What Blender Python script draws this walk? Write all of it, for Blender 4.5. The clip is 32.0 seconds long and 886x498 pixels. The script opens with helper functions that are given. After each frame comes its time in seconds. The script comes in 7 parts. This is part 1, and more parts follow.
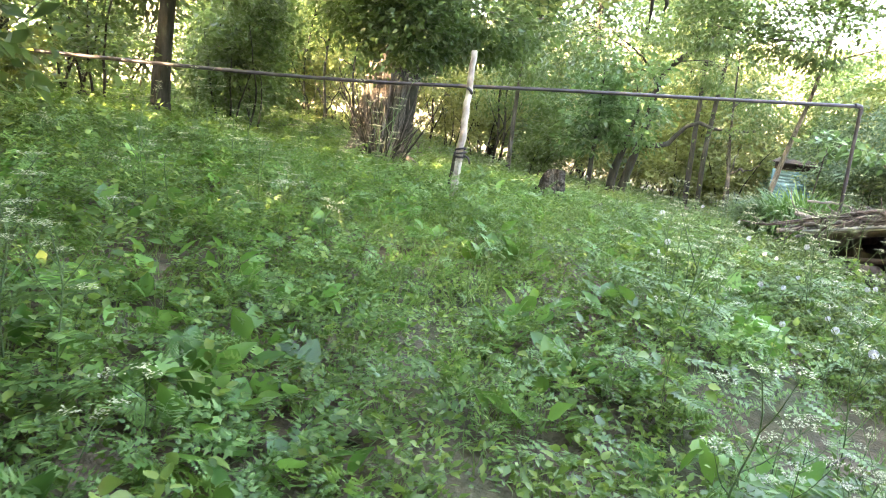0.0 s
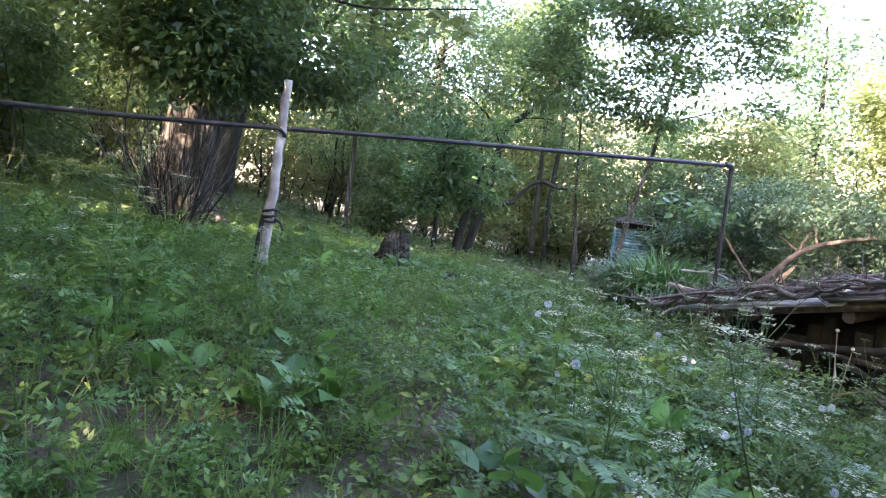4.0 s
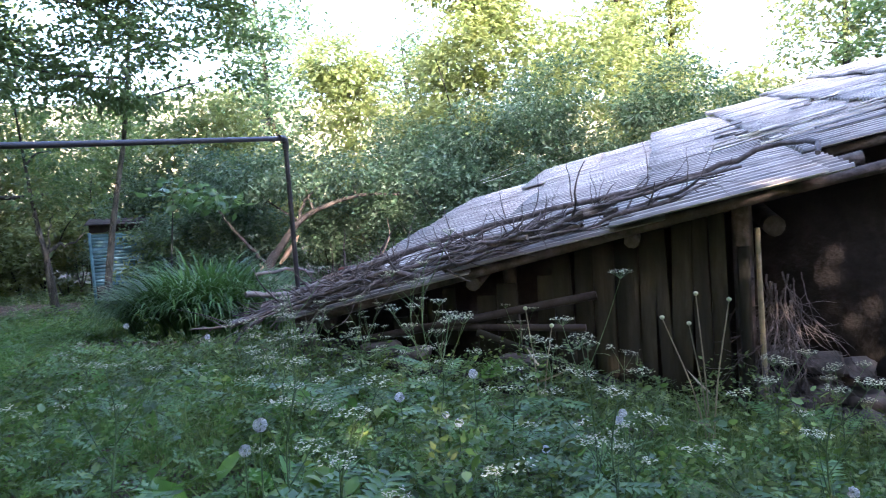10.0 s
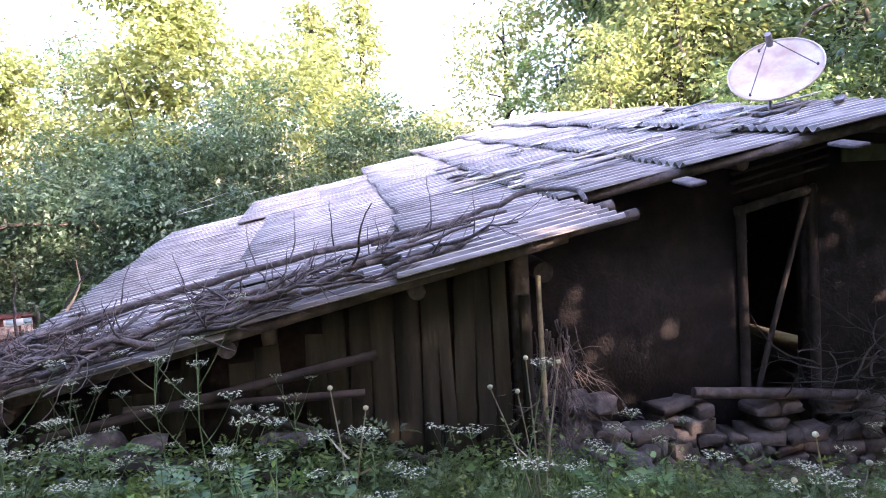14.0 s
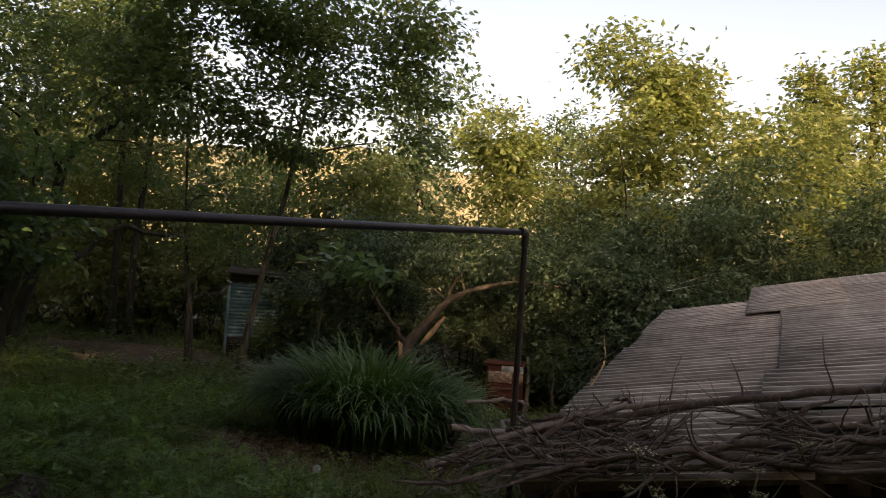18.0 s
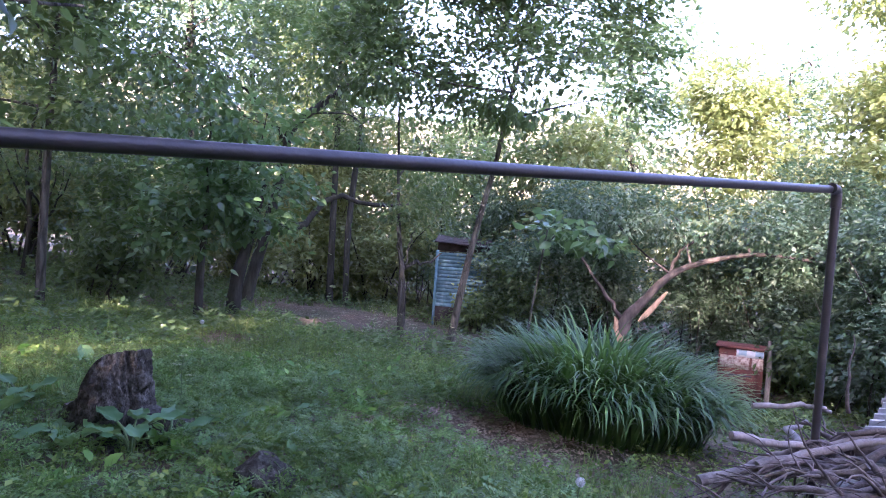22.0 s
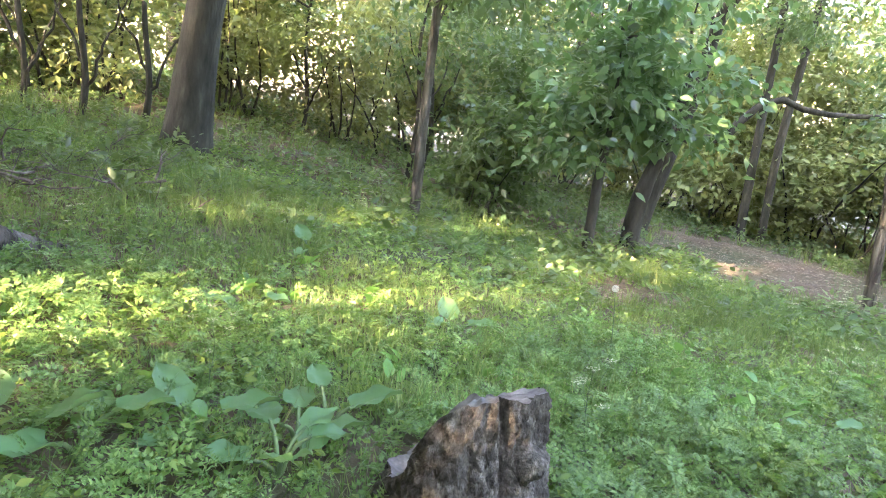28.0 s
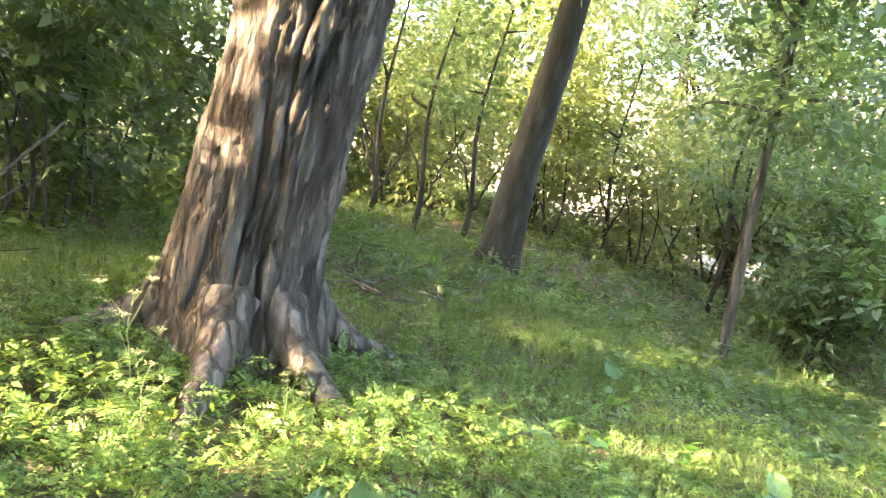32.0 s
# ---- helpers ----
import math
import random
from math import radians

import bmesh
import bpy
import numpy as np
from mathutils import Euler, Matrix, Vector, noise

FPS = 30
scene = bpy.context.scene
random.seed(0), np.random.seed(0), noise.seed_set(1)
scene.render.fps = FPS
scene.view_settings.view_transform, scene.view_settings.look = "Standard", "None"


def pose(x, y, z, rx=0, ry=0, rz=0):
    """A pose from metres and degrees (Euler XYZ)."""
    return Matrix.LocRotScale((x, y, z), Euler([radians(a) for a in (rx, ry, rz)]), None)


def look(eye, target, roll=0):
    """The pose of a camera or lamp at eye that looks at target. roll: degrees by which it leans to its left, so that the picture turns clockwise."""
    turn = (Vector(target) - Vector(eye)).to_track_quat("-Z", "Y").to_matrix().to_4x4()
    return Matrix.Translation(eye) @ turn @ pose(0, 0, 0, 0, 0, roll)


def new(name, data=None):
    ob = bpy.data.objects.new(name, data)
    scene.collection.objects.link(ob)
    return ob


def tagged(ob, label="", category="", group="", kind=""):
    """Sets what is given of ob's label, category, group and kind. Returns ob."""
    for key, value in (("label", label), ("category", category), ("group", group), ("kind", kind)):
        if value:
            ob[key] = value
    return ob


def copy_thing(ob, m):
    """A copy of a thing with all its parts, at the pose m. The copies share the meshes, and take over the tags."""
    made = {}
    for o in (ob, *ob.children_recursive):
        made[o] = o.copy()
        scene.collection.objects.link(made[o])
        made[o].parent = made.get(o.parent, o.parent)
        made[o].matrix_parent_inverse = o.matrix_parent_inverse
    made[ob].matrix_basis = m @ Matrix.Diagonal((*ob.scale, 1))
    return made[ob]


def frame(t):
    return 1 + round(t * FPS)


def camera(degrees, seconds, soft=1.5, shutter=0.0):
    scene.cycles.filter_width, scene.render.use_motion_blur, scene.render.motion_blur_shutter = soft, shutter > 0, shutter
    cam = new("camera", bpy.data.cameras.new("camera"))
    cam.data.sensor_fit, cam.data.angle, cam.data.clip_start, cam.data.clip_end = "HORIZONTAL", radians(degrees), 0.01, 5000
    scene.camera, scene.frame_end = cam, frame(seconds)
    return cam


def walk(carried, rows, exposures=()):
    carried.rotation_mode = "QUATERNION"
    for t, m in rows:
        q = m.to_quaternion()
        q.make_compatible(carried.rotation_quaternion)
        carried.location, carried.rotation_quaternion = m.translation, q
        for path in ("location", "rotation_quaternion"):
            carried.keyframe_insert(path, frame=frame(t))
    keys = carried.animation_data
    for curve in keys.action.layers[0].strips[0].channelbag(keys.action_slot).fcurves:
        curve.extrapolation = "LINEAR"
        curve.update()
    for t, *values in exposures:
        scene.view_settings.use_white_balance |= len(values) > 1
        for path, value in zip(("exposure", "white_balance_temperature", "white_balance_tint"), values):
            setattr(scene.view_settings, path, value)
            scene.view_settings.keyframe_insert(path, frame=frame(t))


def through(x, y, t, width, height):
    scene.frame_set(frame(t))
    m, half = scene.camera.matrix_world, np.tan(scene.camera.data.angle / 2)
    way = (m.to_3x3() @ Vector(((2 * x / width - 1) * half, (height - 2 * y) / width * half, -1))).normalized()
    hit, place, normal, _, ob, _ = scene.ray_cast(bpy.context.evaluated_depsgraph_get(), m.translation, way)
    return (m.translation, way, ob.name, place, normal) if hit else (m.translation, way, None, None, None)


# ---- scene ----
# Camera and walk
cam = camera(66.3, 32.0, soft=1.0, shutter=0.12)
PATH = [
    (0, (0.747, 2.259, 1.661), (0.769, 4.231, 1.331), 6.7),
    (0.5, (0.749, 2.638, 1.646), (0.911, 4.615, 1.397), 10.6),
    (1, (0.843, 2.877, 1.671), (1.159, 4.837, 1.431), 9.3),
    (1.5, (0.890, 3.070, 1.683), (1.306, 5.020, 1.527), 9.2),
    (2, (0.988, 3.261, 1.717), (1.596, 5.164, 1.611), 7.2),
    (2.5, (1.082, 3.580, 1.728), (1.734, 5.470, 1.694), 8.0),
    (3, (1.151, 3.740, 1.746), (1.757, 5.645, 1.669), 8.7),
    (3.5, (1.108, 4.045, 1.765), (1.665, 5.964, 1.673), 8.5),
    (4, (1.053, 4.260, 1.718), (1.508, 6.204, 1.602), 7.2),
    (4.5, (0.978, 4.534, 1.791), (1.291, 6.504, 1.649), 8.7),
    (6.5, (0.729, 5.376, 1.790), (1.008, 7.353, 1.682), 6.2),
    (7, (0.787, 5.609, 1.853), (1.288, 7.543, 1.757), 5.5),
    (7.5, (0.801, 5.887, 1.864), (1.466, 7.767, 1.711), 4.9),
    (8, (0.799, 6.085, 1.916), (1.627, 7.899, 1.764), 1.9),
    (8.5, (0.926, 6.119, 1.936), (1.927, 7.847, 1.823), 1.9),
    (9, (1.052, 6.216, 1.893), (2.250, 7.813, 1.765), 2.1),
    (9.5, (1.106, 6.326, 1.864), (2.538, 7.716, 1.734), 0.6),
    (10, (1.207, 6.493, 1.889), (2.882, 7.578, 1.759), -4.2),
    (10.5, (1.310, 6.599, 1.910), (3.123, 7.433, 1.772), -4.8),
    (11, (1.412, 6.642, 1.904), (3.337, 7.161, 1.752), -4.7),
    (11.5, (1.518, 6.708, 1.945), (3.482, 7.072, 1.854), -4.7),
    (12, (1.585, 6.815, 1.960), (3.562, 7.070, 1.794), -5.0),
    (12.5, (1.612, 7.009, 2.002), (3.599, 7.172, 1.835), -6.2),
    (13, (1.631, 7.145, 2.012), (3.619, 7.302, 1.854), -5.1),
    (13.5, (1.698, 7.251, 2.020), (3.688, 7.425, 1.906), -3.8),
    (15.5, (1.787, 7.996, 2.155), (3.765, 8.259, 2.017), -2.5),
    (16, (1.833, 8.008, 2.163), (3.806, 8.316, 2.056), -1.6),
    (16.5, (1.970, 8.129, 2.165), (3.893, 8.679, 2.140), 0.2),
    (17, (1.883, 8.259, 2.223), (3.697, 9.099, 2.263), 0.0),
    (17.5, (1.838, 8.352, 2.337), (3.490, 9.476, 2.430), 1.2),
    (18, (1.756, 8.435, 2.275), (3.253, 9.759, 2.356), 3.8),
    (18.5, (1.796, 8.425, 2.284), (3.146, 9.899, 2.355), 4.4),
    (19, (1.773, 8.548, 2.289), (2.956, 10.159, 2.387), 5.8),
    (19.5, (1.713, 8.466, 2.294), (2.706, 10.201, 2.360), 7.1),
    (20, (1.702, 8.542, 2.284), (2.618, 10.319, 2.336), 7.2),
    (20.5, (1.714, 8.672, 2.275), (2.728, 10.396, 2.296), 5.1),
    (21, (1.778, 8.903, 2.251), (2.870, 10.578, 2.195), 3.6),
    (21.5, (1.905, 9.008, 2.237), (2.950, 10.713, 2.235), 4.7),
    (22, (2.003, 9.287, 2.233), (3.078, 10.973, 2.188), 4.1),
    (22.5, (2.052, 9.572, 2.270), (3.120, 11.259, 2.167), 1.7),
    (23, (2.198, 9.855, 2.253), (3.206, 11.581, 2.186), 2.9),
    (23.5, (2.295, 10.184, 2.256), (3.253, 11.938, 2.172), 5.5),
    (24, (2.304, 10.576, 2.243), (3.200, 12.360, 2.113), 3.9),
    (24.5, (2.335, 10.983, 2.181), (3.026, 12.848, 1.971), 5.7),
    (25, (2.334, 11.385, 2.104), (2.744, 13.327, 1.857), 9.6),
    (25.5, (2.332, 11.815, 2.169), (2.818, 13.747, 2.002), 5.2),
    (26, (2.329, 11.967, 2.188), (2.880, 13.885, 2.062), 6.3),
    (26.5, (2.334, 12.048, 2.161), (2.699, 13.993, 1.871), 6.9),
    (28.5, (2.347, 12.294, 2.165), (2.429, 14.243, 1.724), 6.9),
    (29, (2.329, 12.290, 2.158), (2.367, 14.230, 1.675), 6.3),
    (29.5, (2.311, 12.300, 2.142), (2.321, 14.236, 1.643), 6.3),
    (30, (2.295, 12.285, 2.138), (2.318, 14.211, 1.600), 6.5),
    (30.5, (2.279, 12.272, 2.154), (2.262, 14.212, 1.666), 6.8),
    (31, (2.247, 12.245, 2.187), (2.113, 14.192, 1.748), 8.6),
    (31.5, (2.165, 12.200, 2.261), (1.776, 14.140, 1.970), 10.8),
    (32, (1.997, 12.185, 2.310), (1.288, 14.043, 2.097), 9.9),
]
# seconds, stops, kelvin, tint
EXPO = [(0.0, 2.25, 6600, 25), (1.0, 1.91, 6016, 19), (2.0, 1.02, 5697, 25), (3.0, 0.38, 5530, 39), (4.5, 1.3, 5350, 37), (6.5, 1.43, 5242, 34), (8.0, 1.2, 5133, 31), (9.0, 0.75, 5160, 31),
        (10.0, 0.5, 5026, 34), (11.0, 0.57, 5226, 41), (13.0, 0.74, 5330, 49), (16.0, 0.57, 5340, 41), (17.0, -0.9, 6100, 34), (18.0, -1.83, 7450, 34), (19.0, -0.81, 6650, 40), (20.5, -0.27, 5283, 62),
        (21.5, 0.51, 5050, 55), (23.0, 1.0, 5137, 61), (24.0, 1.5, 5225, 50), (25.0, 2.03, 5762, 37), (26.0, 1.89, 5775, 28), (29.0, 2.5, 6150, 37), (31.0, 2.6, 6180, 36), (32.0, 2.12, 6290, 29)]
BASE_EXPOSURE = 3.0
walk(cam, [(t, look(e, g, r)) for t, e, g, r in PATH], [(t, BASE_EXPOSURE + s, k, m) for t, s, k, m in EXPO])

# World and sun: a low, warm evening sun that shines over and through the western wood
SUN_AZ, SUN_EL = radians(227), radians(18)
world = bpy.data.worlds.new("sky")
scene.world = world
world.use_nodes = True
wn = world.node_tree.nodes
sky = wn.new("ShaderNodeTexSky")
sky.sky_type, sky.sun_disc = "NISHITA", False
sky.sun_elevation, sky.sun_rotation = SUN_EL, SUN_AZ
sky.dust_density, sky.air_density, sky.ozone_density = 4.0, 1.3, 0.0
wn["Background"].inputs["Strength"].default_value = 0.15
world.node_tree.links.new(sky.outputs["Color"], wn["Background"].inputs["Color"])
sun = new("sun", bpy.data.lights.new("sun", "SUN"))
sun.data.energy, sun.data.angle, sun.data.color = 4.8, radians(0.5), (1.0, 0.75, 0.42)
SUN_FROM = Vector((math.sin(SUN_AZ) * math.cos(SUN_EL), math.cos(SUN_AZ) * math.cos(SUN_EL), math.sin(SUN_EL)))
sun.matrix_world = look(SUN_FROM * 60, (0, 0, 0))

rng = np.random.default_rng(7)


# Materials
def ramp_of(nt, stops):
    node = nt.nodes.new("ShaderNodeValToRGB")
    while len(node.color_ramp.elements) < len(stops):
        node.color_ramp.elements.new(0.5)
    for el, (pos, col) in zip(node.color_ramp.elements, stops):
        el.position, el.color = pos, (*col, 1)
    return node


def surface(name, stops, scale=6.0, rough=0.85, bump=0.3, stretch=(1, 1, 1), detail=8, fine=None, metal=0.0, spec=0.3, blotch=0.0, blotch_col=(0.1, 0.1, 0.1), blotch_scale=1.3, cracks=0.0, turned=0.0):
    """A rough natural surface: a colour ramp over stretched noise, a second broad layer of stains, and fine relief."""
    m = bpy.data.materials.new(name)
    m.use_nodes = True
    nt = m.node_tree
    link = nt.links.new
    bsdf = nt.nodes["Principled BSDF"]
    co = nt.nodes.new("ShaderNodeTexCoord")
    mp = nt.nodes.new("ShaderNodeMapping")
    mp.inputs["Scale"].default_value = stretch
    mp.inputs["Rotation"].default_value = (0, 0, turned)
    link(co.outputs["Object"], mp.inputs["Vector"])
    n1 = nt.nodes.new("ShaderNodeTexNoise")
    n1.inputs["Scale"].default_value, n1.inputs["Detail"].default_value, n1.inputs["Roughness"].default_value = scale, detail, 0.65
    link(mp.outputs["Vector"], n1.inputs["Vector"])
    rp = ramp_of(nt, stops)
    link(n1.outputs["Fac"], rp.inputs["Fac"])
    colour = rp.outputs["Color"]
    oi = nt.nodes.new("ShaderNodeObjectInfo")
    hsv = nt.nodes.new("ShaderNodeHueSaturation")
    mr = nt.nodes.new("ShaderNodeMapRange")
    mr.inputs["To Min"].default_value, mr.inputs["To Max"].default_value = 0.8, 1.2
    link(oi.outputs["Random"], mr.inputs["Value"])
    link(mr.outputs["Result"], hsv.inputs["Value"])
    link(colour, hsv.inputs["Color"])
    colour = hsv.outputs["Color"]
    if blotch:
        n2 = nt.nodes.new("ShaderNodeTexNoise")
        n2.inputs["Scale"].default_value, n2.inputs["Detail"].default_value = blotch_scale, 5
        link(co.outputs["Object"], n2.inputs["Vector"])
        r2 = ramp_of(nt, [(0.5 - 0.12, (0, 0, 0)), (0.5 + 0.14, (blotch, blotch, blotch))])
        link(n2.outputs["Fac"], r2.inputs["Fac"])
        mx = nt.nodes.new("ShaderNodeMix")
        mx.data_type = "RGBA"
        link(r2.outputs["Color"], mx.inputs["Factor"])
        link(colour, mx.inputs["A"])
        mx.inputs["B"].default_value = (*blotch_col, 1)
        colour = mx.outputs["Result"]
    edge = None
    if cracks:
        vo = nt.nodes.new("ShaderNodeTexVoronoi")
        vo.feature = "DISTANCE_TO_EDGE"
        vo.inputs["Scale"].default_value = cracks
        ad = nt.nodes.new("ShaderNodeVectorMath")
        ad.operation = "MULTIPLY_ADD"
        link(n1.outputs["Color"], ad.inputs[0])
        ad.inputs[1].default_value = (0.12, 0.12, 0.12)
        link(mp.outputs["Vector"], ad.inputs[2])
        link(ad.outputs["Vector"], vo.inputs["Vector"])
        edge = ramp_of(nt, [(0.0, (0.12, 0.12, 0.12)), (0.16, (1, 1, 1))])
        link(vo.outputs["Distance"], edge.inputs["Fac"])
        mc = nt.nodes.new("ShaderNodeMix")
        mc.data_type, mc.blend_type = "RGBA", "MULTIPLY"
        mc.inputs["Factor"].default_value = 0.45
        link(colour, mc.inputs["A"])
        link(edge.outputs["Color"], mc.inputs["B"])
        colour = mc.outputs["Result"]
    link(colour, bsdf.inputs["Base Color"])
    bsdf.inputs["Roughness"].default_value, bsdf.inputs["Metallic"].default_value = rough, metal
    bsdf.inputs["Specular IOR Level"].default_value = spec
    n3 = nt.nodes.new("ShaderNodeTexNoise")
    n3.inputs["Scale"].default_value, n3.inputs["Detail"].default_value = fine or scale * 3, 6
    link(mp.outputs["Vector"], n3.inputs["Vector"])
    bp = nt.nodes.new("ShaderNodeBump")
    bp.inputs["Strength"].default_value, bp.inputs["Distance"].default_value = bump, 0.02
    link(n3.outputs["Fac"], bp.inputs["Height"])
    last = bp
    if edge:
        b2 = nt.nodes.new("ShaderNodeBump")
        b2.inputs["Strength"].default_value, b2.inputs["Distance"].default_value = 1.0, 0.03
        link(edge.outputs["Color"], b2.inputs["Height"])
        link(bp.outputs["Normal"], b2.inputs["Normal"])
        last = b2
    link(last.outputs["Normal"], bsdf.inputs["Normal"])
    return m


def foliage(name, dark, mid, light, through=0.35, rough=0.45, tint=(0.22, 0.36, 0.09), spec=0.5):
    """Leaves: each one differs a little, shines softly and lets light through."""
    m = bpy.data.materials.new(name)
    m.use_nodes = True
    nt = m.node_tree
    link = nt.links.new
    bsdf, out = nt.nodes["Principled BSDF"], nt.nodes["Material Output"]
    geo = nt.nodes.new("ShaderNodeNewGeometry")
    rp = ramp_of(nt, [(0.0, dark), (0.5, mid), (1.0, light)])
    link(geo.outputs["Random Per Island"], rp.inputs["Fac"])
    co = nt.nodes.new("ShaderNodeTexCoord")
    n1 = nt.nodes.new("ShaderNodeTexNoise")
    n1.inputs["Scale"].default_value, n1.inputs["Detail"].default_value = 0.8, 3
    link(co.outputs["Object"], n1.inputs["Vector"])
    mr = nt.nodes.new("ShaderNodeMapRange")
    mr.inputs["From Min"].default_value, mr.inputs["From Max"].default_value = 0.3, 0.7
    mr.inputs["To Min"].default_value, mr.inputs["To Max"].default_value = 0.62, 1.4
    link(n1.outputs["Fac"], mr.inputs["Value"])
    hsv = nt.nodes.new("ShaderNodeHueSaturation")
    link(rp.outputs["Color"], hsv.inputs["Color"])
    link(mr.outputs["Result"], hsv.inputs["Value"])
    link(hsv.outputs["Color"], bsdf.inputs["Base Color"])
    bsdf.inputs["Roughness"].default_value = rough
    bsdf.inputs["Specular IOR Level"].default_value = spec
    tr = nt.nodes.new("ShaderNodeBsdfTranslucent")
    tr.inputs["Color"].default_value = (*tint, 1)
    mix = nt.nodes.new("ShaderNodeMixShader")
    mix.inputs["Fac"].default_value = through
    link(bsdf.outputs["BSDF"], mix.inputs[1])
    link(tr.outputs["BSDF"], mix.inputs[2])
    link(mix.outputs["Shader"], out.inputs["Surface"])
    return m


SOIL = surface("soil_and_litter", [(0.25, (0.032, 0.023, 0.014)), (0.5, (0.085, 0.062, 0.038)), (0.72, (0.17, 0.128, 0.082))], 9, 0.95, 0.8, fine=60, blotch=0.6, blotch_col=(0.035, 0.06, 0.016), blotch_scale=0.8)
HILL = surface("dry_hill_grass", [(0.35, (0.10, 0.10, 0.045)), (0.5, (0.23, 0.215, 0.13)), (0.7, (0.33, 0.31, 0.20))], 0.12, 0.95, 0.3, fine=1.5, blotch=0.5, blotch_col=(0.09, 0.11, 0.04), blotch_scale=0.05)
LITTER = surface("dry_leaf_litter", [(0.3, (0.10, 0.078, 0.050)), (0.55, (0.23, 0.19, 0.13)), (0.75, (0.40, 0.345, 0.25))], 3, 0.9, 0.3)
BARK_GREY = surface("grey_bark", [(0.3, (0.038, 0.037, 0.027)), (0.52, (0.10, 0.098, 0.076)), (0.75, (0.225, 0.22, 0.18))], 9, 0.9, 1.0, (1, 1, 0.22), fine=24, blotch=0.4, blotch_col=(0.10, 0.095, 0.065), cracks=9)
OLD_BARK = surface("barkless_old_trunk", [(0.3, (0.034, 0.032, 0.029)), (0.5, (0.104, 0.102, 0.088)), (0.72, (0.25, 0.245, 0.22))], 11, 0.9, 0.9, (1, 1, 0.14), fine=40, blotch=0.5, blotch_col=(0.15, 0.115, 0.085), blotch_scale=2.2, cracks=8)
BARK_DARK = surface("dark_bark", [(0.3, (0.012, 0.012, 0.008)), (0.55, (0.040, 0.040, 0.028)), (0.8, (0.098, 0.096, 0.072))], 8, 0.92, 0.9, (1, 1, 0.25), fine=30)
BARK_TWIG = surface("dry_twig_bark", [(0.3, (0.04, 0.034, 0.029)), (0.55, (0.115, 0.098, 0.084)), (0.8, (0.27, 0.24, 0.21))], 14, 0.9, 0.5, fine=50)
WOOD_BROKEN = surface("pale_broken_wood", [(0.3, (0.22, 0.14, 0.08)), (0.6, (0.46, 0.33, 0.20)), (0.8, (0.6, 0.47, 0.32))], 9, 0.85, 0.6, (1, 1, 0.2))
STUMP_BARK = surface("old_stump_bark", [(0.34, (0.016, 0.015, 0.011)), (0.47, (0.060, 0.056, 0.045)), (0.60, (0.128, 0.122, 0.10)), (0.76, (0.28, 0.27, 0.235))], 30, 0.95, 1.0, (1, 1, 0.6), fine=110, blotch=0.6, blotch_col=(0.034, 0.030, 0.021), blotch_scale=4, spec=0.1)
BLEACHED = surface("bleached_dead_wood", [(0.3, (0.11, 0.095, 0.08)), (0.5, (0.25, 0.225, 0.20)), (0.75, (0.42, 0.39, 0.35))], 9, 0.88, 0.6, (1, 1, 0.5), fine=40, blotch=0.4, blotch_col=(0.09, 0.075, 0.06), blotch_scale=5)
PEELED = surface("peeled_walnut_bark", [(0.3, (0.035, 0.030, 0.025)), (0.55, (0.088, 0.077, 0.063)), (0.8, (0.19, 0.168, 0.138))], 8, 0.88, 0.7, (1, 1, 0.3), fine=30)
STUMP_TOP = surface("weathered_cut_wood", [(0.3, (0.05, 0.045, 0.04)), (0.6, (0.15, 0.14, 0.13)), (0.8, (0.27, 0.25, 0.23))], 12, 0.9, 0.5)
POST_WOOD = surface("peeling_pale_post_wood", [(0.3, (0.16, 0.13, 0.10)), (0.48, (0.38, 0.345, 0.29)), (0.7, (0.57, 0.53, 0.46))], 10, 0.8, 0.4, (1, 1, 0.35), blotch=0.8, blotch_col=(0.14, 0.11, 0.09), blotch_scale=4)
STRAP = surface("black_rubber_strap", [(0.3, (0.012, 0.011, 0.011)), (0.7, (0.04, 0.037, 0.035))], 20, 0.7, 0.3)
PIPE = surface("rusty_iron_pipe", [(0.4, (0.017, 0.015, 0.016)), (0.62, (0.034, 0.030, 0.031)), (0.76, (0.10, 0.042, 0.028)), (0.88, (0.20, 0.095, 0.05))], 4, 0.5, 0.12, (1, 1, 1), fine=60, spec=0.5)
SHEET = surface("weathered_cement_sheet", [(0.3, (0.30, 0.285, 0.245)), (0.5, (0.56, 0.54, 0.45)), (0.68, (0.76, 0.74, 0.63))], 7, 0.9, 0.35, (1.6, 0.07, 1), turned=radians(-15), fine=45, spec=0.12, blotch=0.55, blotch_col=(0.13, 0.12, 0.10), blotch_scale=2.2)
# Dark tone that paints the shade of the corrugation grooves.
VALLEY = surface("shade_dark_sheet_valley", [(0.3, (0.07, 0.066, 0.058)), (0.5, (0.19, 0.18, 0.162)), (0.7, (0.36, 0.345, 0.315))], 5, 0.9, 0.35, (1.6, 0.12, 1), turned=radians(-15), fine=45)
# Aged boards kept near black: the verge's shade is put into their colour.
BOARD = surface("aged_shade_dark_boards", [(0.3, (0.009, 0.009, 0.006)), (0.55, (0.027, 0.025, 0.014)), (0.8, (0.062, 0.058, 0.034))], 7, 0.9, 0.5, (1, 1, 0.15), blotch=0.4, blotch_col=(0.03, 0.028, 0.019))
LOG = surface("weathered_log", [(0.3, (0.035, 0.029, 0.024)), (0.55, (0.095, 0.081, 0.068)), (0.8, (0.20, 0.178, 0.155))], 8, 0.9, 0.6, (1, 1, 1))
